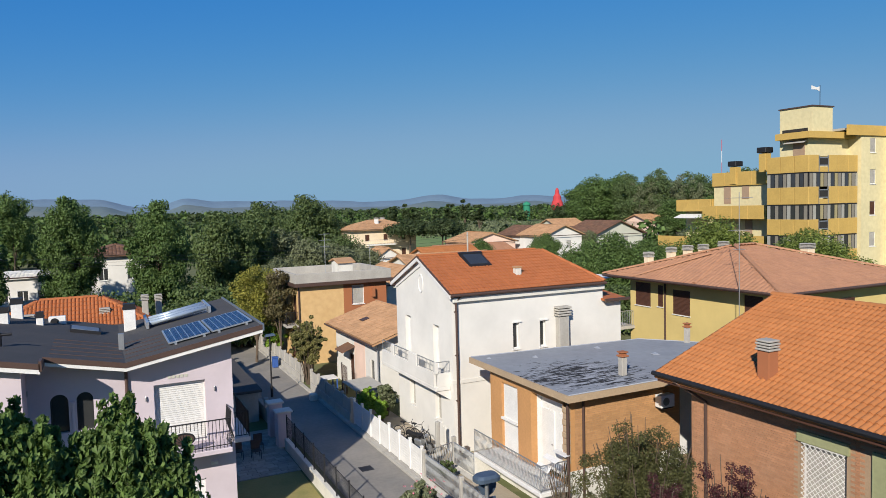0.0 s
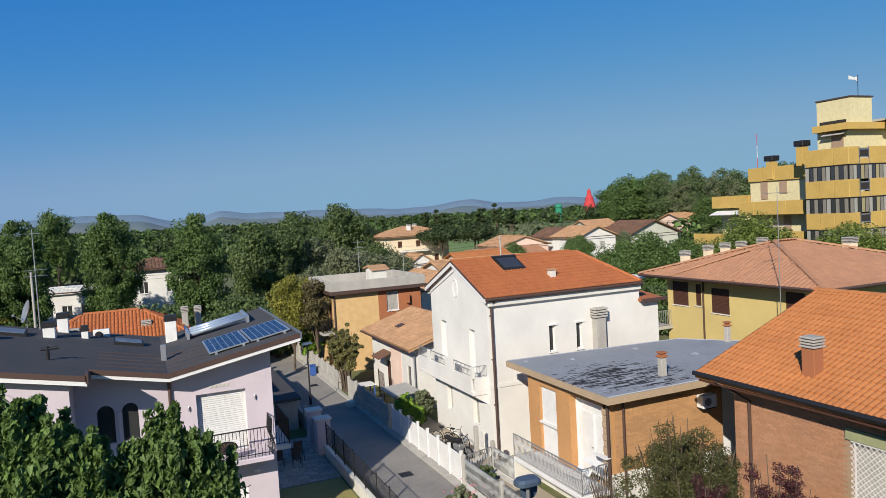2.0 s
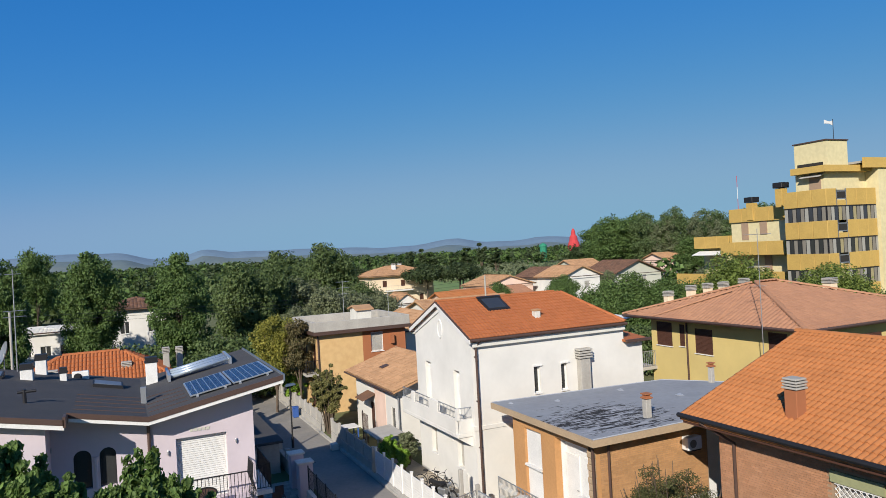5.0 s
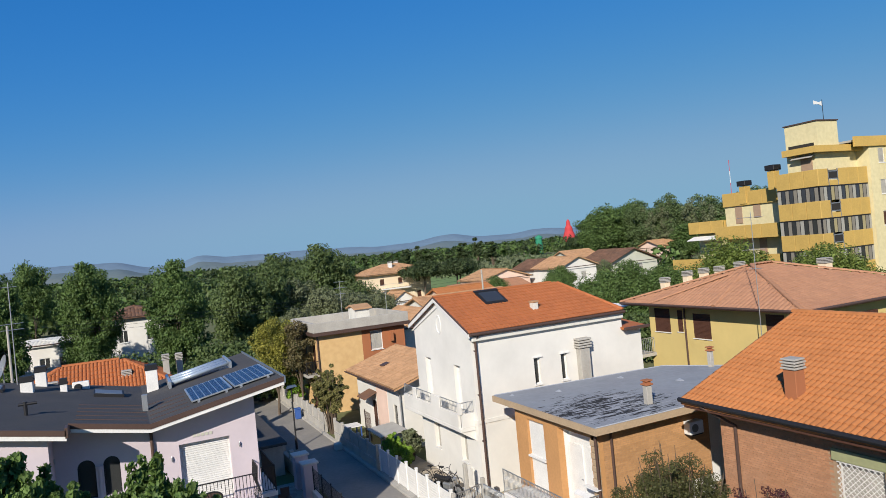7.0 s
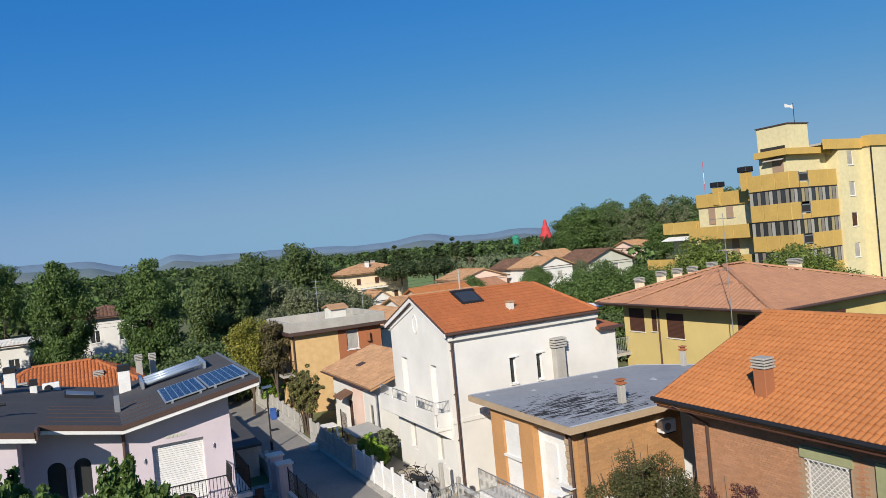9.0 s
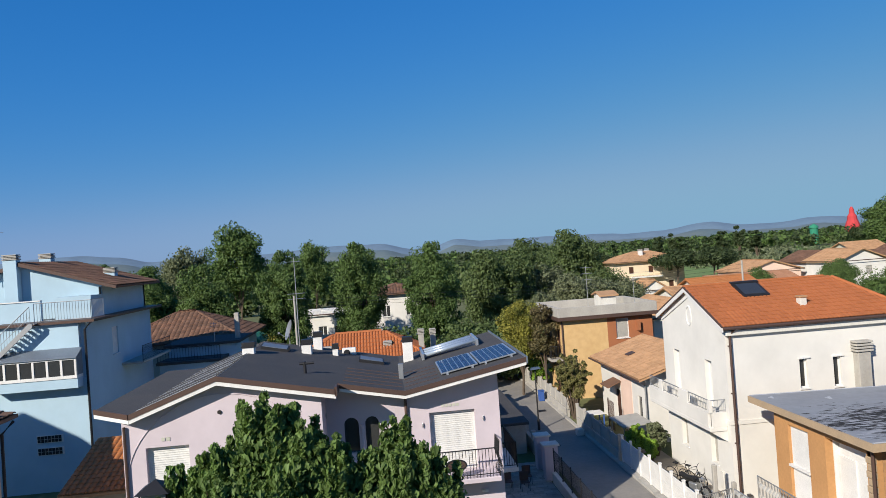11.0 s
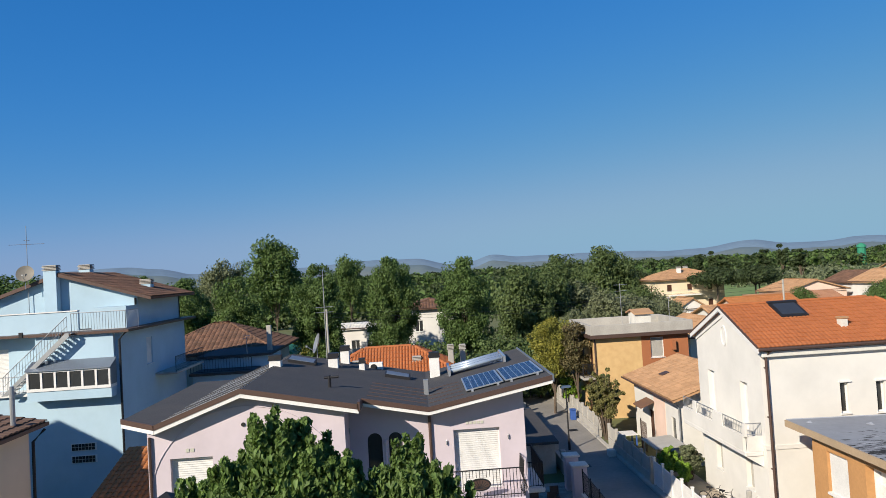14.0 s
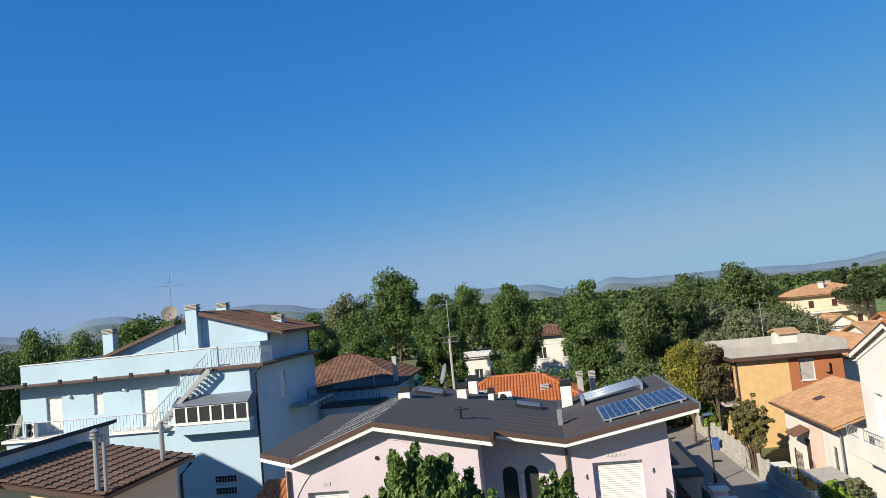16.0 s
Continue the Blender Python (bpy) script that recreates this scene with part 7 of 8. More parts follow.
tall_tree.location = (-24.8, 127.7, 0)
put(tall_tree, [(-13.7, 149.4, 0.83, 0.7), (-4, 160, 0.76, 0.7), (119.5, 150, 0.95, 1.15), (128, 168, 0.9, 1.1), (131, 155, 1.0, 1.2), (126, 130, 0.62, 0.8), (135, 124, 0.66, 0.85), (-70, 120, 0.8, 1.2), (-58, 112, 0.75, 1.0)])
round_tree = tree("tall rounded green tree in the wood beyond the houses", 19.4, 5.0, "leaf_soft", 10, 80, 190, 0.36, 0.12, lump=0.22, bias=0.62, group="tall trees")
round_tree.location = (124.5, 145.5, 0)
put(round_tree, [(131.5, 141, 1.06, 1.0), (138, 133, 0.96, 1.05), (144, 127, 1.0, 1.0), (150, 121, 1.03, 1.1), (143, 142, 1.02, 1.2), (152, 131, 1.05, 1.2), (158, 118, 1.05, 1.2), (149, 112, 0.92, 1.0), (160, 106, 1.0, 1.2), (137, 150, 1.0, 1.2), (141, 118, 0.78, 0.9)])
poplar = tree("slender tree with a pale trunk and thin grey-green foliage", 19.0, 2.6, "leaf_grey", 12, 60, 110, 0.32, 0.1, lump=0.2, bias=0.3, group="tall trees", trunk_r=0.3)
next(c for c in poplar.children if c.name.startswith("trunk")).data.materials[0] = M["pale_bark"]
poplar.location = (128.5, 139.5, 0)
put(poplar, [(132.5, 134.5, 1.02, 1.0), (125.5, 142, 0.94, 0.9), (137.5, 127, 0.9, 1.0), (141.5, 123, 0.94, 0.9), (145.5, 118.5, 0.9, 1.0), (135, 131, 0.96, 0.9)])
garden_tree = tree("leafy dark green garden tree", 8.8, 4.0, "leaf_dark", 11, 130, 240, 0.2, 0.08, group="garden trees")
garden_tree.location = (47.5, 58.0, 0)
put(garden_tree, [(47.8, 60.5, 0.85, 0.8), (52.0, 56.5, 0.9, 0.9), (55, 61, 0.85, 1.0), (50, 66, 0.85, 0.9), (47.5, 70.5, 0.88, 0.55), (-57.1, 76.5, 1.6, 1.0), (-47.3, 71.2, 1.5, 0.95), (-50.0, 60.1, 1.4, 0.95), (-41, 66, 1.35, 0.9), (-63, 70, 1.5, 1.0), (-38, 60, 1.2, 0.8), (55, 99, 0.75, 0.6), (72, 106, 0.75, 0.8)])
light_tree = tree("bright green broadleaf tree by the apartment block", 9.8, 3.6, "leaf_fresh", 13, 130, 260, 0.17, 0.12, group="garden trees")
light_tree.location = (50.5, 46.8, 0)
light_tree.scale = (1.3, 1.3, 1.04)
put(light_tree, [(49.5, 36.0, 0.9, 0.85), (52.5, 39.0, 0.89, 0.85), (53.5, 50.0, 0.9, 0.72)])
pine = tree("umbrella pine with a flat dark crown", 8.6, 5.0, "leaf_pine", 15, 60, 110, 0.4, 0.6, low=-0.25, group="pines", trunk_r=0.22)
pine.location = (62, 144, 0)
put(pine, [(69, 142, 1.0, 1.0), (74, 150, 0.95, 1.0), (49, 160, 1.05, 1.1), (44, 166, 1.0, 1.1), (140, 190, 1.3, 1.2)])
cypress = tree("narrow dark green conifer far off", 11.0, 1.6, "leaf_pine", 17, 40, 80, 0.4, 0.04, group="conifers", bias=0.2)
cypress.location = (113, 278, 0)
cypress.scale = (1.6, 1.6, 1.25)
put(cypress, [(118, 276, 1.1, 1.1), (122, 275, 0.9, 1.3), (107, 279, 0.85, 1.0), (134, 268, 1.05, 1.2), (140, 265, 1.2, 1.0), (145, 262, 1.0, 1.3), (129, 270, 0.8, 1.0), (-3.5, 150, 1.0, 0.7), (33, 190, 0.8, 0.8), (6.6, 58.5, 0.4, 0.35), (8.2, 60, 0.34, 0.4)])
yellow_tree = tree("golden-yellow conifer turning brown at one side", 8.3, 1.9, "leaf_yellow", 19, 90, 150, 0.14, 0.2, group="lane plants", trunk_r=0.12, category="conifer")
yellow_tree.location = (10.9, 56.6, 0)
brown_tree = tree("half-withered brown conifer with bare lower stems", 7.6, 1.3, "leaf_dry", 21, 70, 110, 0.14, 0.25, group="lane plants", trunk_r=0.1, category="conifer")
brown_tree.location = (12.5, 54.9, 0)
hedge = tree("clipped broad green hedge bush", 4.6, 3.2, "leaf_mid", 23, 60, 100, 0.3, 0.02, low=-0.9, group="hedges", category="bush", name="bush")
hedge.location = (6.5, 63.5, 0)
put(hedge, [(1.5, 64.5, 1.2, 1.0), (11.0, 63.5, 1.1, 0.9), (-4.0, 66, 0.9, 1.0), (8.4, 67.0, 1.2, 1.0), (-10, 70, 0.8, 1.0), (14.5, 66.5, 1.2, 1.0), (-29, 66, 1.0, 1.1), (35, 62, 0.9, 1.0), (42, 50.5, 1.0, 0.9)])

gold = tree("yellow-flowering broom hedge among the trees", 4.2, 3.0, "leaf_yellow", 25, 60, 110, 0.26, 0.02, low=-0.9, group="hedges", category="bush", name="bush")
gold.location = (-21, 99, 0)
put(gold, [(-16.5, 100, 0.95, 1.1), (-36, 97, 1.1, 1.1), (-27, 98, 0.8, 0.9)])

# far woods, fields and reeds: nobody could count them
rng = np.random.default_rng(77)
cs, rs = [], []
for k in range(900):
    r = rng.uniform(170, 640)
    a = radians(rng.uniform(-42, 62))
    x, y = r * math.sin(a), r * math.cos(a)
    if 20 < math.degrees(a) < 40 and r < 430 and rng.uniform() < 0.95:
        continue
    h = rng.uniform(3.5, 8.5) * (1.25 if math.degrees(a) > 40 else 1.0)
    w = rng.uniform(3, 6)
    for j in range(5):
        cs.append((x + rng.normal() * w * 0.6, y + rng.normal() * w * 0.6, h * rng.uniform(0.25, 0.85)))
        rs.append(w * rng.uniform(0.35, 0.7))
near_cs, near_rs = cs, rs
cs, rs = [], []
for k in range(1500):
    r = rng.uniform(430, 1150)
    a = radians(rng.uniform(-44, 64))
    h, w = rng.uniform(7, 12.5), rng.uniform(5, 10)
    for j in range(4):
        cs.append((r * math.sin(a) + rng.normal() * w * 0.7, r * math.cos(a) + rng.normal() * w * 0.7, h * rng.uniform(0.2, 0.8)))
        rs.append(w * rng.uniform(0.3, 0.55))
for key, sel in (("leaf_pine", 0), ("leaf_dark", 1)):
    tagged(part("far_woodland", leaf_cloud(rng, cs[sel::2], rs[sel::2], 26, 2.6), key), "far belt of dark green woodland", "woodland", kind="stuff")
cs, rs = near_cs, near_rs
for key, sel in (("leaf_pine", 0), ("leaf_mid", 1), ("leaf_dark", 2)):
    me = leaf_cloud(rng, cs[sel::3], rs[sel::3], 40, 1.5)
    w = part("woodland", me, key)
    tagged(w, "distant belt of mixed green woodland", "woodland", kind="stuff")
cs = [(rng.uniform(110, 210), rng.uniform(235, 380), rng.uniform(0.6, 2.4)) for k in range(700)]
w = part("reeds", leaf_cloud(rng, cs, [1.6] * 700, 26, 0.9, droop=-0.5), "leaf_grey")
tagged(w, "pale green reed bed in the distance", "reeds", kind="stuff")
cs = [(x, y, rng.uniform(0.1, 1.4)) for x, y in zip(rng.uniform(-26, 30, 420), rng.uniform(62, 120, 420))]
w = part("scrub", leaf_cloud(rng, cs, [0.9] * 420, 40, 0.35), "leaf_mid")
tagged(w, "rough green undergrowth below the trees", "undergrowth", kind="stuff")


# ---- near plants ----
def near_tree():
    """A broad tree below the camera, with large heart-shaped leaves on upright shoots."""
    rng = np.random.default_rng(41)
    t = thing("tree", (-1.6, 13, 0), "leafy green tree with large heart-shaped leaves on upright shoots", "tree")
    s = Shape()
    tops = []
    lobes = [(-2.15, 13.0, 9.6, 0.6), (-1.55, 12.9, 9.1, 0.7), (-2.8, 13.1, 8.95, 0.75), (-1.05, 12.8, 8.65, 0.8), (-3.65, 13.1, 8.4, 0.8), (-2.3, 12.3, 8.7, 1.2), (-2.2, 13.8, 8.4, 1.3),
             (0.2, 12.9, 8.85, 0.7), (0.75, 12.8, 8.1, 0.7), (-0.4, 12.8, 8.3, 0.8), (-1.2, 12.0, 7.8, 1.2), (-3.3, 12.0, 7.7, 1.2), (-4.3, 12.9, 7.2, 0.9), (0.3, 12.2, 7.5, 1.0)]
    pts, rad = [], []
    for x, y, top, r in lobes:
        n = 30
        for k in range(n):
            a, q = rng.uniform(0, 2 * math.pi), math.sqrt(rng.uniform(0, 1)) * r
            hx, hy = x + q * math.cos(a), y + q * math.sin(a)
            ht = top - 0.75 * (q / r) ** 2 * r - rng.uniform(-0.2, 0.5)
            length = rng.uniform(0.7, 1.5)
            s.tube([(hx * 0.85 + x * 0.15, hy * 0.85 + y * 0.15, ht - length), (hx, hy, ht)], 0.018, 4, 0.006)
            for j in range(9):
                f = j / 8
                pts.append((hx * (0.85 + 0.15 * f) + x * 0.15 * (1 - f), hy * (0.85 + 0.15 * f) + y * 0.15 * (1 - f), ht - length * (1 - f)))
                rad.append(0.15 * (1.15 - 0.6 * f))
        for k in range(60):
            d = rng.normal(size=3)
            d /= np.linalg.norm(d)
            pts.append((x + d[0] * r * 0.95, y + d[1] * r * 0.95, top - 1.5 + d[2] * 1.1 - (0.4 if d[2] < 0 else 0)))
            rad.append(0.28)
    s.tube([(-1.6, 13, -0.2), (-1.65, 13.05, 2.5), (-1.6, 13, 4.6)], 0.24, 10, 0.17)
    for x, y, top, r in lobes:
        s.tube([(-1.6, 13, 4.4), ((x - 1.6) / 2, (y + 13) / 2, 6.0), (x, y, top - 1.3)], 0.1, 6, 0.03)
    part("trunk", s, "trunk", t)
    rng2 = np.random.default_rng(42)
    n = len(pts)
    part("crown", leaf_cloud(rng2, pts, rad, 38, 0.078, flat=0.6, droop=0.8, shape="heart"), "leaf_near", t)
    part("lower_crown", leaf_cloud(rng2, [(p[0], p[1], p[2] - 1.6) for p in pts[::3]], [0.5] * len(pts[::3]), 34, 0.1, droop=0.5, shape="heart"), "leaf_near", t)
    return t


near_tree()


def shrub(name, label, x, y, h, r, key, seed, count=60, per=110, size=0.07, stems=14, droop=0.0, spiky=0.0):
    rng = np.random.default_rng(seed)
    t = thing(name, (x, y, 0), label, "shrub", "garden shrubs")
    s = Shape()
    cs, rs = [], []
    for k in range(stems):
        a, q = rng.uniform(0, 2 * math.pi), rng.uniform(0.2, 1.0) * r
        top = h * (1 - 0.35 * (q / r) ** 2) * rng.uniform(0.86, 1.04 + spiky)
        tip = (x + q * math.cos(a), y + q * math.sin(a), top)
        mid = (x + 0.45 * q * math.cos(a), y + 0.45 * q * math.sin(a), top * 0.55)
        s.tube([(x + 0.1 * math.cos(a), y + 0.1 * math.sin(a), -0.1), mid, tip], 0.035, 5, 0.008)
        for j in range(count // stems + 2):
            f = rng.uniform(0.35, 1.0)
            cs.append((x + q * math.cos(a) * f + rng.normal() * 0.1, y + q * math.sin(a) * f + rng.normal() * 0.1, top * (0.25 + 0.75 * f) - 0.05))
            rs.append(r * 0.17 * (1.25 - 0.85 * f) + 0.05)
    part("branchwork", s, "trunk", t, kind="stuff")
    part("foliage", leaf_cloud(rng, cs, rs, per, size, droop=droop), key, t)
    return t


shrub("shrub", "tall fine-leaved olive-brown shrub in front of the brick walls", 12.6, 14.2, 6.0, 2.0, "leaf_olive", 51, 760, 130, 0.05, 110, 0.0, 0.05)
shrub("shrub", "dark purple-leaved plum shrub", 11.2, 12.4, 5.0, 1.5, "leaf_plum", 52, 420, 110, 0.045, 80, 0.0, 0.1)
shrub("shrub", "dark purple-leaved plum shrub", 12.9, 11.6, 5.3, 1.2, "leaf_plum", 53, 380, 110, 0.045, 70, 0.0, 0.15)
shrub("shrub", "dry reddish bare-twigged shrub beside the balcony", 14.3, 20.2, 2.9, 0.8, "leaf_dry", 54, 20, 12, 0.05, 16)
o = shrub("oleander", "oleander bush with a few pink flowers", 9.9, 22.6, 2.15, 1.15, "leaf_grey", 55, 110, 120, 0.11, 26, -0.2)
rng = np.random.default_rng(56)
part("flowers", leaf_cloud(rng, [(9.9 + rng.normal() * 0.7, 22.5 + rng.normal() * 0.6, 2.0 + rng.uniform(-0.2, 0.15)) for k in range(18)], [0.05] * 18, 8, 0.05), "flower_pink", o)
shrub("oleander", "oleander bush by the garden corner", 8.1, 22.8, 1.75, 1.0, "leaf_grey", 57, 90, 120, 0.11, 22, -0.2)
shrub("shrub", "bright yellow-green clipped bush behind the white fence", 13.3, 37.6, 1.9, 0.75, "leaf_lime", 58, 90, 110, 0.09, 18)
shrub("shrub", "bright yellow-green clipped bush behind the white fence", 13.6, 36.2, 1.5, 0.6, "leaf_lime", 59, 70, 110, 0.09, 16)
shrub("shrub", "straggly olive bush beside the yard", 14.4, 37.6, 1.9, 0.8, "leaf_grey", 60, 80, 70, 0.08, 20)
shrub("shrub", "shaggy tree-like bush with drooping tan leaves by the lane", 12.55, 47.3, 4.7, 1.3, "leaf_tan", 61, 110, 90, 0.11, 34, 0.2)
shrub("shrub", "dark green bush beside the ochre house", 13.2, 49.6, 4.2, 1.1, "leaf_mid", 62, 80, 90, 0.14, 18)
shrub("shrub", "leafy climber in front of the ochre house", 12.6, 57.5, 3.4, 1.1, "leaf_lime", 63, 60, 70, 0.16, 14)
shrub("shrub", "dark green potted plants on the patio", 5.1, 25.2, 1.3, 0.45, "leaf_dark", 64, 40, 60, 0.09, 10)
shrub("shrub", "small green plant by the yard gate", 13.2, 27.6, 0.8, 0.45, "leaf_mid", 65, 30, 60, 0.08, 12)


# ---- fences and lane furniture ----
def white_fence():
    t = thing("fence", (12.3, 32.5, 0), "white slatted concrete panel fence along the lane", "fence")
    ys = [27.85 + 1.29 * k for k in range(8)]
    slat = Shape().box(-0.02, 0.02, 0.05, 1.24, 0, 0.115, 0.006)
    me = slat.mesh("slat")
    me.materials.append(M["white_paint"])
    for k, y in enumerate(ys):
        part("post", Shape().box(12.24, 12.36, y - 0.06, y + 0.06, 0, 1.5, 0.01).box(12.23, 12.37, y - 0.07, y + 0.07, 1.5, 1.54), "white_paint", t)
        if k == 7:
            break
        for j in range(10):
            ob = new("slat", me)
            ob.parent = t
            ob.matrix_parent_inverse = origin_of(t).inverted()
            ob.location = (12.3 + 0.004 * ((j + k) % 3), y + 0.0, 0.14 + 0.122 * j)
    part("footing", Shape().box(12.2, 12.4, 27.8, 37.0, -0.1, 0.12), "concrete", t)
    return t


white_fence()


def concrete_fence(y0, y1, label):
    t = thing("fence", (12.3, (y0 + y1) / 2, 0), label, "fence", "lane fences")
    part("wall", Shape().box(12.2, 12.42, y0, y1, 0, 0.55, 0.01), "concrete", t)
    n = round((y1 - y0) / 1.6)
    for k in range(n + 1):
        y = y0 + (y1 - y0) * k / n
        part("post", Shape().box(12.22, 12.4, y - 0.08, y + 0.08, 0.55, 1.45, 0.01), "concrete", t)
        if k < n:
            part("panel", Shape().box(12.28, 12.34, y + 0.08, y + (y1 - y0) / n - 0.08, 0.58, 1.3), "beige_canvas", t)
    return t


concrete_fence(37.4, 45.6, "grey concrete garden wall with mesh panels")
concrete_fence(48.0, 66.0, "pale concrete garden fence along the lane")


def ornate_fence():
    t = thing("fence", (12.9, 25.5, 0), "weathered grey metal fence with wavy bars", "fence", "metal fences")
    for (xa, ya), (xb, yb) in (((12.35, 27.7), (12.35, 20.5)), ((12.45, 27.85), (14.1, 28.4)), ((14.1, 28.4), (14.15, 26.5))):
        railing(t, ((xa, ya), (xb, yb)), 0.25, 1.0, "galvanised", 0.1, 0.02, bow=0.05)
        part("base", Shape().tube([(xa, ya, 0.1), (xb, yb, 0.1)], 0.14, 4), "concrete", t)
    for x, y, h in ((12.35, 27.75, 1.4), (13.9, 29.6, 1.9), (14.15, 28.4, 1.5), (12.35, 24.2, 1.4)):
        part("post", Shape().box(x - 0.09, x + 0.09, y - 0.09, y + 0.09, 0, h, 0.02), "concrete", t)
    return t


ornate_fence()


def lane_fence():
    t = thing("fence", (8.3, 30, 0), "dark metal fence on a low pale garden wall", "fence", "metal fences")
    part("wall", Shape().box(7.95, 8.2, 20, 35.0, 0, 0.55, 0.01), "grubby_white", t)
    ys = [20.3 + 1.63 * k for k in range(10)]
    for k, y in enumerate(ys):
        part("post", Shape().tube([(8.08, y, 0.5), (8.08, y, 1.75)], 0.03, 6), "dark_metal", t)
        if k < 9:
            for z in (0.68, 1.66):
                part("rail", Shape().tube([(8.08, y, z), (8.08, y + 1.63, z)], 0.02, 4), "dark_metal", t)
            bar_row(t, [(8.08, y + 0.116 * (j + 0.5), 0.68) for j in range(14)], ((0, 0, 0), (0, 0, 0.98)), 0.009, "dark_metal")
    return t


lane_fence()
c = thing("gate_pier", (8.0, 36.2, 0), "pair of pale rendered gate piers with caps", "gate pier")
for y in (35.3, 37.2):
    part("pier", Shape().box(7.7, 8.4, y, y + 0.6, 0, 1.75, 0.02), "pink_plaster", c)
    part("cap", Shape().box(7.62, 8.48, y - 0.08, y + 0.68, 1.75, 1.85, 0.02), "grubby_white", c)
part("letter_panel", Shape().box(7.95, 8.15, 35.9, 37.2, 0, 1.5), "pink_plaster", c)
c = thing("garden_wall", (8.3, 50, 0), "dark garden wall with short posts along the lane", "wall")
part("wall", Shape().box(8.1, 8.35, 38.0, 64.0, 0, 0.8, 0.01), "concrete", c)
for k in range(13):
    part("post", Shape().box(8.1, 8.36, 38.2 + 2.1 * k, 38.5 + 2.1 * k, 0.8, 1.3, 0.01), "concrete", c)
c = thing("garage", (6.6, 48, 0), "low garage beside the lane, coloured dark in place of shade", "garage")
# dark wall and roof colours stand in for the shade along the lane
part("wall", Shape().box(5.6, 7.8, 40.5, 50.0, 0, 1.7), "concrete", c)
part("roof", Shape().box(5.4, 8.0, 40.3, 50.2, 1.7, 1.85), "bitumen", c)


def street_lamp(x, y, h, label, reach=0.35):
    t = thing("street_lamp", (x, y, 0), label, "street lamp", "street lamps")
    part("pole", Shape().tube([(x, y, 0), (x, y, h * 0.3), (x, y, h)], 0.06, 8, 0.04), "dark_metal", t)
    part("base", Shape().tube([(x, y, 0), (x, y, 0.7)], 0.085, 8), "dark_metal", t)
    part("luminaire", Shape().add([(x - 0.3, y - 0.18, h), (x + reach, y - 0.18, h + 0.05), (x + reach, y + 0.18, h + 0.05), (x - 0.3, y + 0.18, h),
                                   (x - 0.2, y - 0.12, h + 0.14), (x + reach * 0.8, y - 0.12, h + 0.16), (x + reach * 0.8, y + 0.12, h + 0.16), (x - 0.2, y + 0.12, h + 0.14)],
                                  [(3, 2, 1, 0), (4, 5, 6, 7), (0, 1, 5, 4), (1, 2, 6, 5), (2, 3, 7, 6), (3, 0, 4, 7)]), "grey_blue_metal", t)
    return t


street_lamp(9.6, 45.3, 3.95, "slim dark street lamp with a flat blue-grey head")


def near_lamp():
    """The street lamp and round sign below the camera's house."""
    x, y, h = 8.9, 16.0, 4.75
    t = thing("street_lamp", (x, y, 0), "street lamp with a flat blue-grey head beside a sign", "street lamp", "street lamps")
    part("pole", Shape().tube([(x, y, 0), (x, y, h)], 0.05, 8), "galvanised", t)
    vs = []
    for k in range(16):
        a = 2 * math.pi * k / 16
        vs.append((x + 0.36 * math.copysign(abs(math.cos(a)) ** 0.6, math.cos(a)), y + 0.24 * math.copysign(abs(math.sin(a)) ** 0.6, math.sin(a))))
    lum = Shape()
    lum.v = [(*p, h) for p in vs] + [(*p, h + 0.1) for p in vs] + [(x + (p[0] - x) * 0.8, y + (p[1] - y) * 0.8, h + 0.17) for p in vs]
    lum.f = [tuple(range(16))[::-1], tuple(range(32, 48))] + [(i + 16 * j, (i + 1) % 16 + 16 * j, (i + 1) % 16 + 16 * (j + 1), i + 16 * (j + 1)) for i in range(16) for j in (0, 1)]
    part("luminaire", lum, "grey_blue_metal", t)
    s = thing("road_sign", (x + 0.2, y + 0.25, 0), "round grey-backed road sign with a square plate below", "road sign")
    part("disc", Shape().tube([(x + 0.2, y + 0.3, h - 0.3), (x + 0.2, y + 0.33, h - 0.3)], 0.27, 20), "grey_blue_metal", s)
    part("plate", Shape().box(x - 0.05, x + 0.45, y + 0.3, y + 0.33, h - 0.95, h - 0.62, 0.01), "grey_blue_metal", s)
    part("post", Shape().tube([(x + 0.2, y + 0.27, 0), (x + 0.2, y + 0.27, h - 0.1)], 0.03, 8), "galvanised", s)


near_lamp()


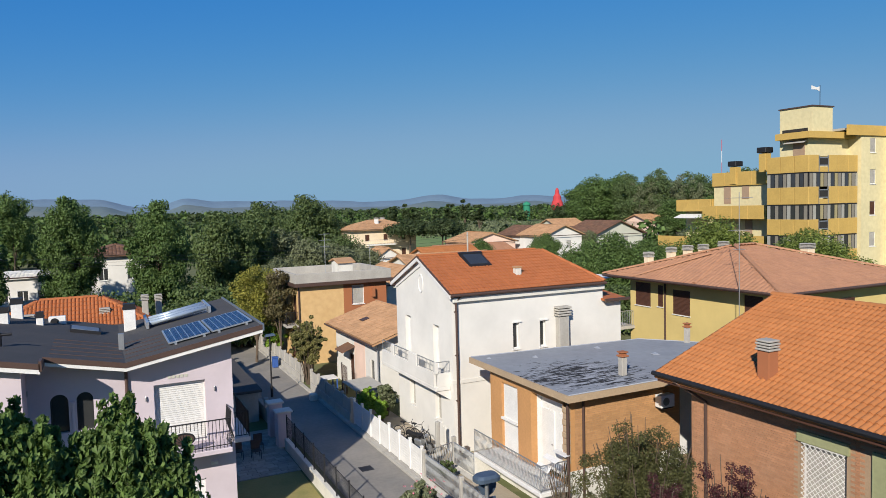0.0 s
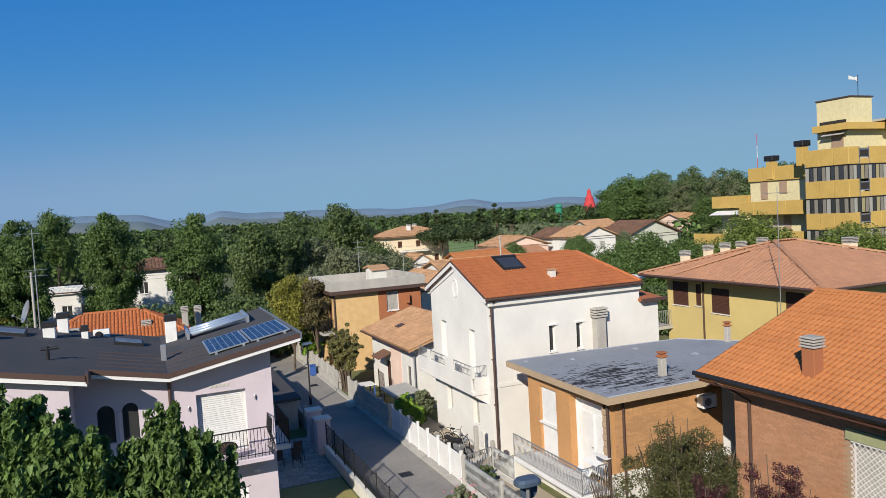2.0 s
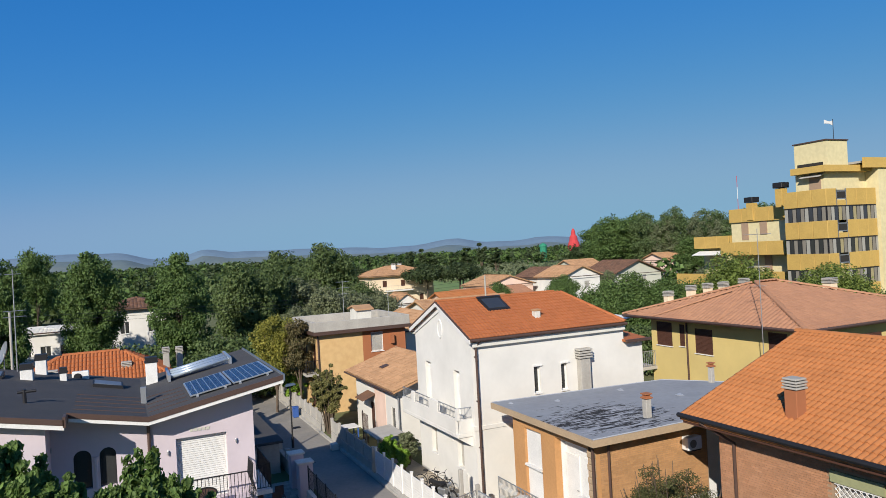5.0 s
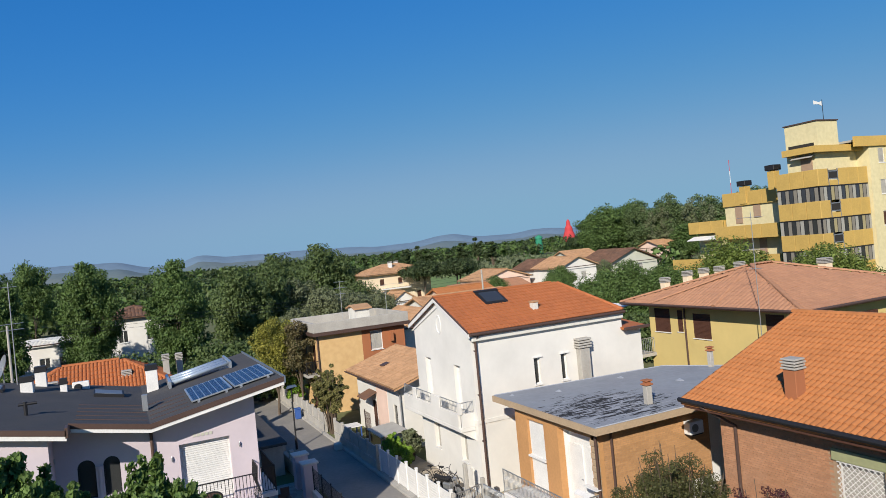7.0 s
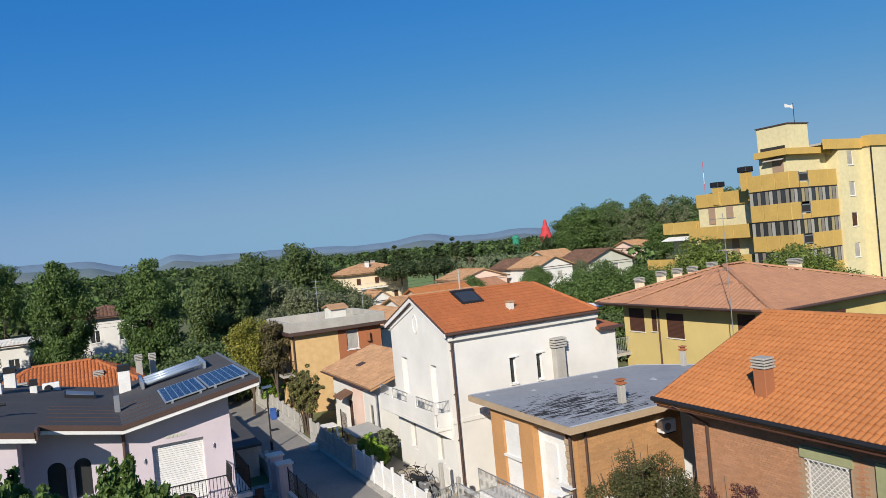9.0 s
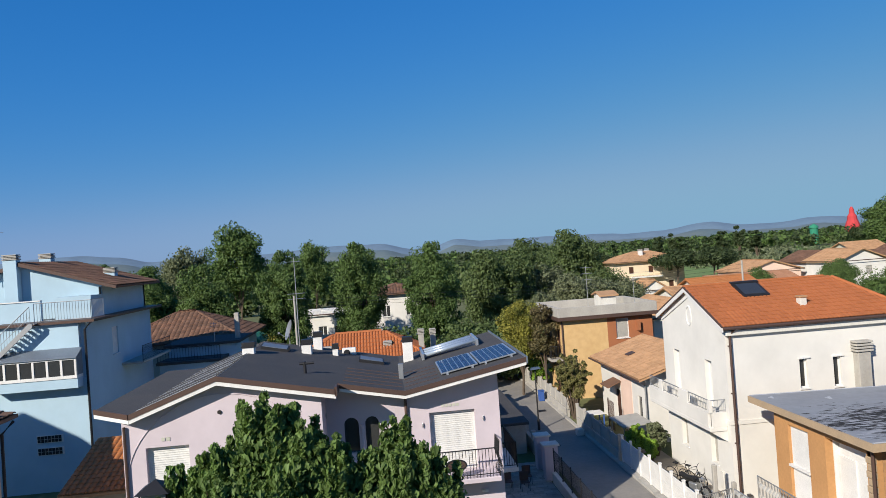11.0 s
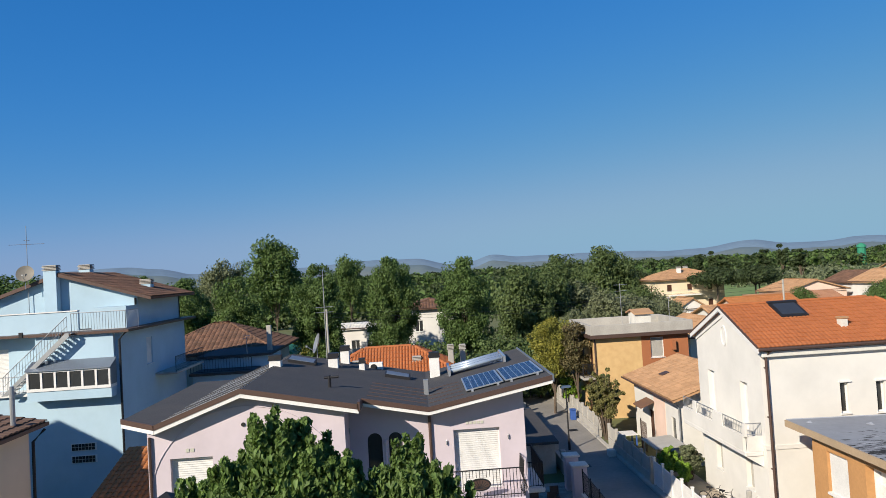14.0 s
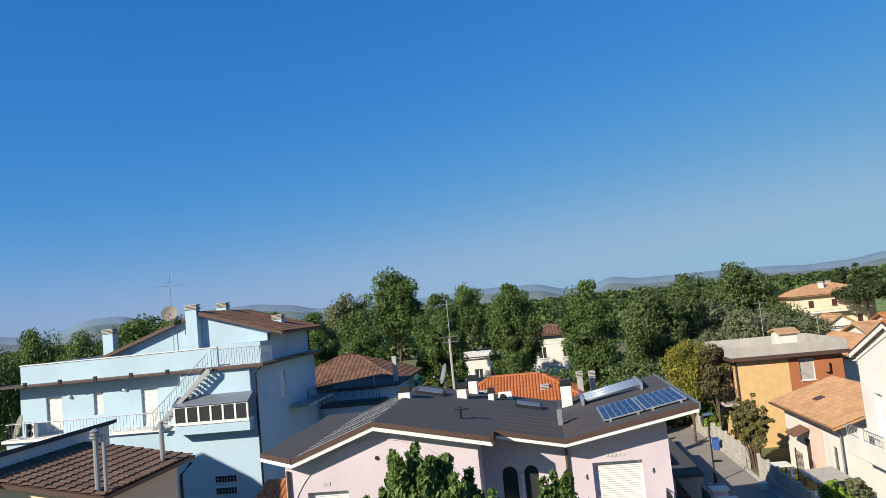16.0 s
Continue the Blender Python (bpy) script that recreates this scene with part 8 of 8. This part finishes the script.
def motorcycle(x, y, turn):
    t = thing("motorcycle", (0, 0, 0), "parked black motorcycle with chrome fork", "motorcycle")
    for wx in (-0.68, 0.68):
        ring = [(wx + 0.28 * math.cos(2 * math.pi * k / 18), 0, 0.31 + 0.28 * math.sin(2 * math.pi * k / 18)) for k in range(19)]
        w = part("wheel", Shape().tube(ring, 0.05, 6), "black_rubber", t)
        part("rim", Shape().tube([(wx, -0.04, 0.31), (wx, 0.04, 0.31)], 0.19, 14), "galvanised", w)
    part("tank", Shape().tube([(0.05, 0, 0.78), (0.2, 0, 0.86), (0.45, 0, 0.8)], 0.15, 8, 0.1), "dark_metal", t)
    part("seat", Shape().tube([(-0.75, 0, 0.85), (-0.35, 0, 0.78), (0.08, 0, 0.8)], 0.12, 8, 0.11), "black_rubber", t)
    part("engine", Shape().box(-0.2, 0.3, -0.17, 0.17, 0.28, 0.66, 0.04), "galvanised", t)
    part("fork", Shape().tube([(0.68, 0.1, 0.31), (0.5, 0.1, 1.0)], 0.025, 6).tube([(0.68, -0.1, 0.31), (0.5, -0.1, 1.0)], 0.025, 6), "galvanised", t)
    part("handlebar", Shape().tube([(0.4, 0.38, 1.05), (0.52, 0, 1.0), (0.4, -0.38, 1.05)], 0.018, 6), "dark_metal", t)
    part("headlamp", Shape().tube([(0.55, 0, 0.92), (0.7, 0, 0.92)], 0.09, 12), "galvanised", t)
    part("cover", Shape().tube([(-0.6, 0.05, 0.62), (-0.1, 0.1, 0.72), (0.1, 0.08, 0.5)], 0.2, 7, 0.12), "dark_void", t)
    part("exhaust", Shape().tube([(0.2, -0.2, 0.3), (-0.3, -0.22, 0.28), (-0.85, -0.22, 0.38)], 0.045, 8), "galvanised", t)
    t.matrix_basis = Matrix.Translation((x, y, 0.02)) @ Matrix.Rotation(turn, 4, "Z") @ Matrix.Rotation(radians(8), 4, "X")


motorcycle(13.75, 31.3, radians(-70))


def bicycle(x, y, turn):
    t = thing("bicycle", (0, 0, 0), "dark bicycle leaning by the yard wall", "bicycle", "bicycles")
    for wx in (-0.52, 0.52):
        ring = [(wx + 0.33 * math.cos(2 * math.pi * k / 20), 0, 0.34 + 0.33 * math.sin(2 * math.pi * k / 20)) for k in range(21)]
        s = Shape()
        for k in range(10):
            s.tube([(wx, 0, 0.34), ring[2 * k]], 0.004, 3)
        w = part("wheel", Shape().tube(ring, 0.022, 6), "black_rubber", t)
        part("spokes", s, "galvanised", w)
    part("bike_frame", Shape().tube([(-0.52, 0, 0.34), (-0.05, 0, 0.3), (0.36, 0, 0.82), (-0.16, 0, 0.78), (-0.05, 0, 0.3)], 0.018, 6).tube([(-0.52, 0, 0.34), (-0.16, 0, 0.78)], 0.014, 5).tube([(0.52, 0, 0.34), (0.36, 0, 0.82), (0.33, 0, 0.98)], 0.016, 6), "dark_metal", t)
    part("saddle", Shape().box(-0.34, -0.06, -0.07, 0.07, 0.9, 0.96, 0.02).tube([(-0.18, 0, 0.78), (-0.2, 0, 0.92)], 0.014, 5), "black_rubber", t)
    part("handlebar", Shape().tube([(0.22, 0.27, 1.02), (0.34, 0, 1.0), (0.22, -0.27, 1.02)], 0.014, 6), "dark_metal", t)
    t.matrix_basis = Matrix.Translation((x, y, 0.02)) @ Matrix.Rotation(turn, 4, "Z") @ Matrix.Rotation(radians(7), 4, "X")


bicycle(13.9, 33.2, radians(-58))
bicycle(14.25, 32.6, radians(-66))

# patio beside the lilac house
c = thing("garden_table", (5.85, 35.6, 0), "round pale garden table", "table")
part("tabletop", Shape().turned([(0.46, 0.7), (0.46, 0.74)], 5.85, 35.6, 18), "white_paint", c)
part("leg", Shape().tube([(5.85, 35.6, 0), (5.85, 35.6, 0.7)], 0.04, 8), "dark_metal", c)
for x, y in ((5.6, 34.6), (6.4, 34.3), (6.7, 35.2)):
    c = thing("garden_chair", (x, y, 0), "dark metal garden chair on the patio", "chair", "patio chairs")
    part("seat", Shape().box(x - 0.22, x + 0.22, y - 0.22, y + 0.22, 0.42, 0.46, 0.01), "brown_metal", c)
    part("backrest", Shape().box(x - 0.22, x + 0.22, y + 0.19, y + 0.22, 0.46, 0.9, 0.01), "brown_metal", c)
    for dx in (-0.2, 0.2):
        for dy in (-0.2, 0.2):
            part("leg", Shape().tube([(x + dx, y + dy, 0), (x + dx, y + dy, 0.42)], 0.015, 5), "dark_metal", c)
c = thing("scooter", (4.75, 25.9, 0), "dark scooter parked under a cover beside the wall", "scooter")
part("body", Shape().tube([(4.7, 25.3, 0.55), (4.72, 25.9, 0.75), (4.75, 26.5, 0.7)], 0.26, 9, 0.18), "dark_void", c)
for y in (25.2, 26.55):
    part("wheel", Shape().tube([(4.63, y, 0.25), (4.8, y, 0.25)], 0.24, 14), "black_rubber", c)
part("handlebar", Shape().tube([(4.45, 25.25, 1.05), (4.7, 25.2, 1.1), (4.98, 25.25, 1.05)], 0.02, 6), "dark_metal", c)
solid("canopy", Shape().slab([(12.9, 38.3, 1.55), (14.6, 38.3, 1.65), (14.6, 40.8, 1.65), (12.9, 40.8, 1.55)], 0.06).tube([(13.0, 38.5, 0), (13.0, 38.5, 1.52)], 0.04, 6).tube([(13.0, 40.6, 0), (13.0, 40.6, 1.52)], 0.04, 6)
      .tube([(14.5, 38.5, 0), (14.5, 38.5, 1.62)], 0.04, 6).tube([(14.5, 40.6, 0), (14.5, 40.6, 1.62)], 0.04, 6), "beige_canvas", "grey canvas canopy over the yard corner", "canopy")
c = thing("table", (13.6, 45.5, 0), "white garden table with blue legs", "table")
part("tabletop", Shape().box(13.0, 14.0, 45.0, 46.2, 0.7, 0.75, 0.01), "white_paint", c)
for dx in (13.1, 13.9):
    for dy in (45.1, 46.1):
        part("leg", Shape().box(dx - 0.04, dx + 0.04, dy - 0.04, dy + 0.04, 0, 0.7), "blue_plastic", c)
c = thing("waste_bin", (11.9, 53.9, 0), "blue plastic waste bin by the fence", "waste bin")
part("body", Shape().box(11.55, 11.95, 53.6, 54.1, 0.02, 0.75, 0.03), "blue_plastic", c)
part("lid", Shape().box(11.52, 11.98, 53.57, 54.13, 0.75, 0.82, 0.02), "blue_plastic", c)
c = thing("flower_pot", (11.75, 43.3, 0), "pale square planter holding a small post", "planter")
part("pot", Shape().box(11.5, 11.95, 43.0, 43.45, 0, 0.4, 0.03), "grubby_white", c)
c = thing("yard_pots", (14.2, 29.6, 0), "cluster of small pale pots by the wall", "pot")
part("pot", Shape().turned([(0.12, 0.02), (0.2, 0.35)], 14.3, 30.7, 12), "grubby_white", c)
for x, y in ((11.0, 50.5), (10.6, 30.4), (9.7, 41.5)):
    solid("manhole_cover", Shape().box(x - 0.3, x + 0.3, y - 0.3, y + 0.3, 0.0, 0.022, 0.004), "dark_metal", "square iron manhole cover in the lane", "manhole cover", "manhole covers")

# overhead wires across the trees
for k, (z, y) in enumerate(((8.6, 66.0), (8.2, 66.2), (7.9, 66.1))):
    pts = [(-8 + 45 * j / 14, y + 0.25 * j, z - 0.5 * math.sin(math.pi * j / 14)) for j in range(15)]
    w = solid("overhead_wire", Shape().tube(pts, 0.012, 3), "dark_metal", "thin dark overhead wire between poles", "wire", "overhead wires")
for x, y in ((-8, 66.1), (37, 69.6)):
    solid("utility_pole", Shape().tube([(x, y, -0.2), (x, y, 9.0)], 0.12, 8, 0.09), "concrete", "plain concrete utility pole", "pole", "utility poles")

# lantern on a garden pillar below
x, y, z = -4.17, 12.89, 8.30
c = thing("lantern", (x, y, 0), "dark metal garden lantern on a tall post", "lantern")
part("post", Shape().tube([(x, y, -0.1), (x, y, z - 0.62)], 0.05, 8), "dark_metal", c)
part("roof", Shape().add([(x - 0.3, y - 0.3, z - 0.2), (x + 0.3, y - 0.3, z - 0.2), (x + 0.3, y + 0.3, z - 0.2), (x - 0.3, y + 0.3, z - 0.2), (x, y, z)], [(0, 1, 4), (1, 2, 4), (2, 3, 4), (3, 0, 4), (3, 2, 1, 0)]), "dark_metal", c)
part("pane", Shape().prism([(x - 0.22, z - 0.2), (x + 0.22, z - 0.2), (x + 0.15, z - 0.62), (x - 0.15, z - 0.62)], "y", y - 0.18, y + 0.18), "beige_canvas", c)
for dx in (-1, 1):
    for dy in (-1, 1):
        part("corner_bar", Shape().tube([(x + 0.24 * dx, y + 0.2 * dy, z - 0.2), (x + 0.16 * dx, y + 0.2 * dy, z - 0.64)], 0.015, 4), "dark_metal", c)

# added out of view; its outline is set by the gable shadow it casts
solid("neighbour_building", Shape().prism([(-42, 0), (-30, 0), (-30, 12.96), (-33, 14.65), (-42, 11.7)], "y", 19.0, 28.95), "beige_plaster", "plain unseen gabled building added to cast a shadow on the blue house", "building", kind="structure")

# the house under the camera: a flat terrace with a plain parapet behind
solid("terrace_building", Shape().box(-9, 7, -14, 0.95, 0, 10.3).box(-9, 7, -14, -13.7, 10.3, 11.3), "white_plaster", "plain white building under the viewpoint", "building", kind="structure")


# ---- bricks and paving, piece by piece ----
def brickwork(parent, axis, face, out, a0, a1, z0, z1, key, holes=(), length=0.27, height=0.075, single=(0, 0)):
    """Courses of thin bricks proud of the mortar. single: the stretch whose bricks are objects."""
    gap = 0.012
    lim = across(axis, face, face + out * 0.012, 0, length - gap, 0, height - gap)
    me = Shape().box(*lim).mesh("brick")
    me.materials.append(M[key])
    rest, count = Shape(), 0
    rows = int((z1 - z0) / height)
    for j in range(rows):
        a = a0 - (length / 2 if j % 2 else 0)
        while a < a1:
            lo, hi = max(a, a0), min(a + length - gap, a1)
            z = z0 + j * height
            a += length
            if hi - lo < 0.05 or any(lo < h[1] and hi > h[0] and z < h[3] and z + height > h[2] for h in holes):
                continue
            whole = hi - lo > length - gap - 0.001
            if whole and single[0] <= lo <= single[1] and z > 3.9 and count < 300:
                ob = new("brick", me)
                ob.parent = parent
                ob.matrix_parent_inverse = origin_of(parent).inverted()
                ob.location = (0, lo, z) if axis == "x" else (lo, 0, z)
                count += 1
            else:
                rest.box(*across(axis, face, face + out * random.uniform(0.009, 0.014), lo, hi, z, z + height - gap))
    part("brickwork", rest, key, parent, kind="stuff")


brickwork(house_brick, "x", 18.2, -1, 9.0, 18.0, 1.0, 5.68, "red_brick", holes=[(12.3, 13.8, 2.9, 5.25), (10.5, 11.7, 0, 5.25)], single=(14, 17.9))
brickwork(house_flat, "y", 21.42, -1, 15.5, 20.95, 1.9, 4.7, "tan_brick", single=(16, 20))
pat = thing("patio", (6.3, 32, 0), "stone-flagged patio beside the lilac house", "patio", kind="structure")
rng = np.random.default_rng(91)
y = 31.75
while y < 38.6:
    x = 4.3
    d = 0.3
    while x < 7.9:
        w = rng.uniform(0.3, 0.55)
        part("slab", Shape().box(x + 0.01, min(x + w, 7.92) - 0.01, y + 0.01, y + d - 0.01, -0.05, 0.03 + rng.uniform(0, 0.012)), "paving", pat)
        x += w
    y += d
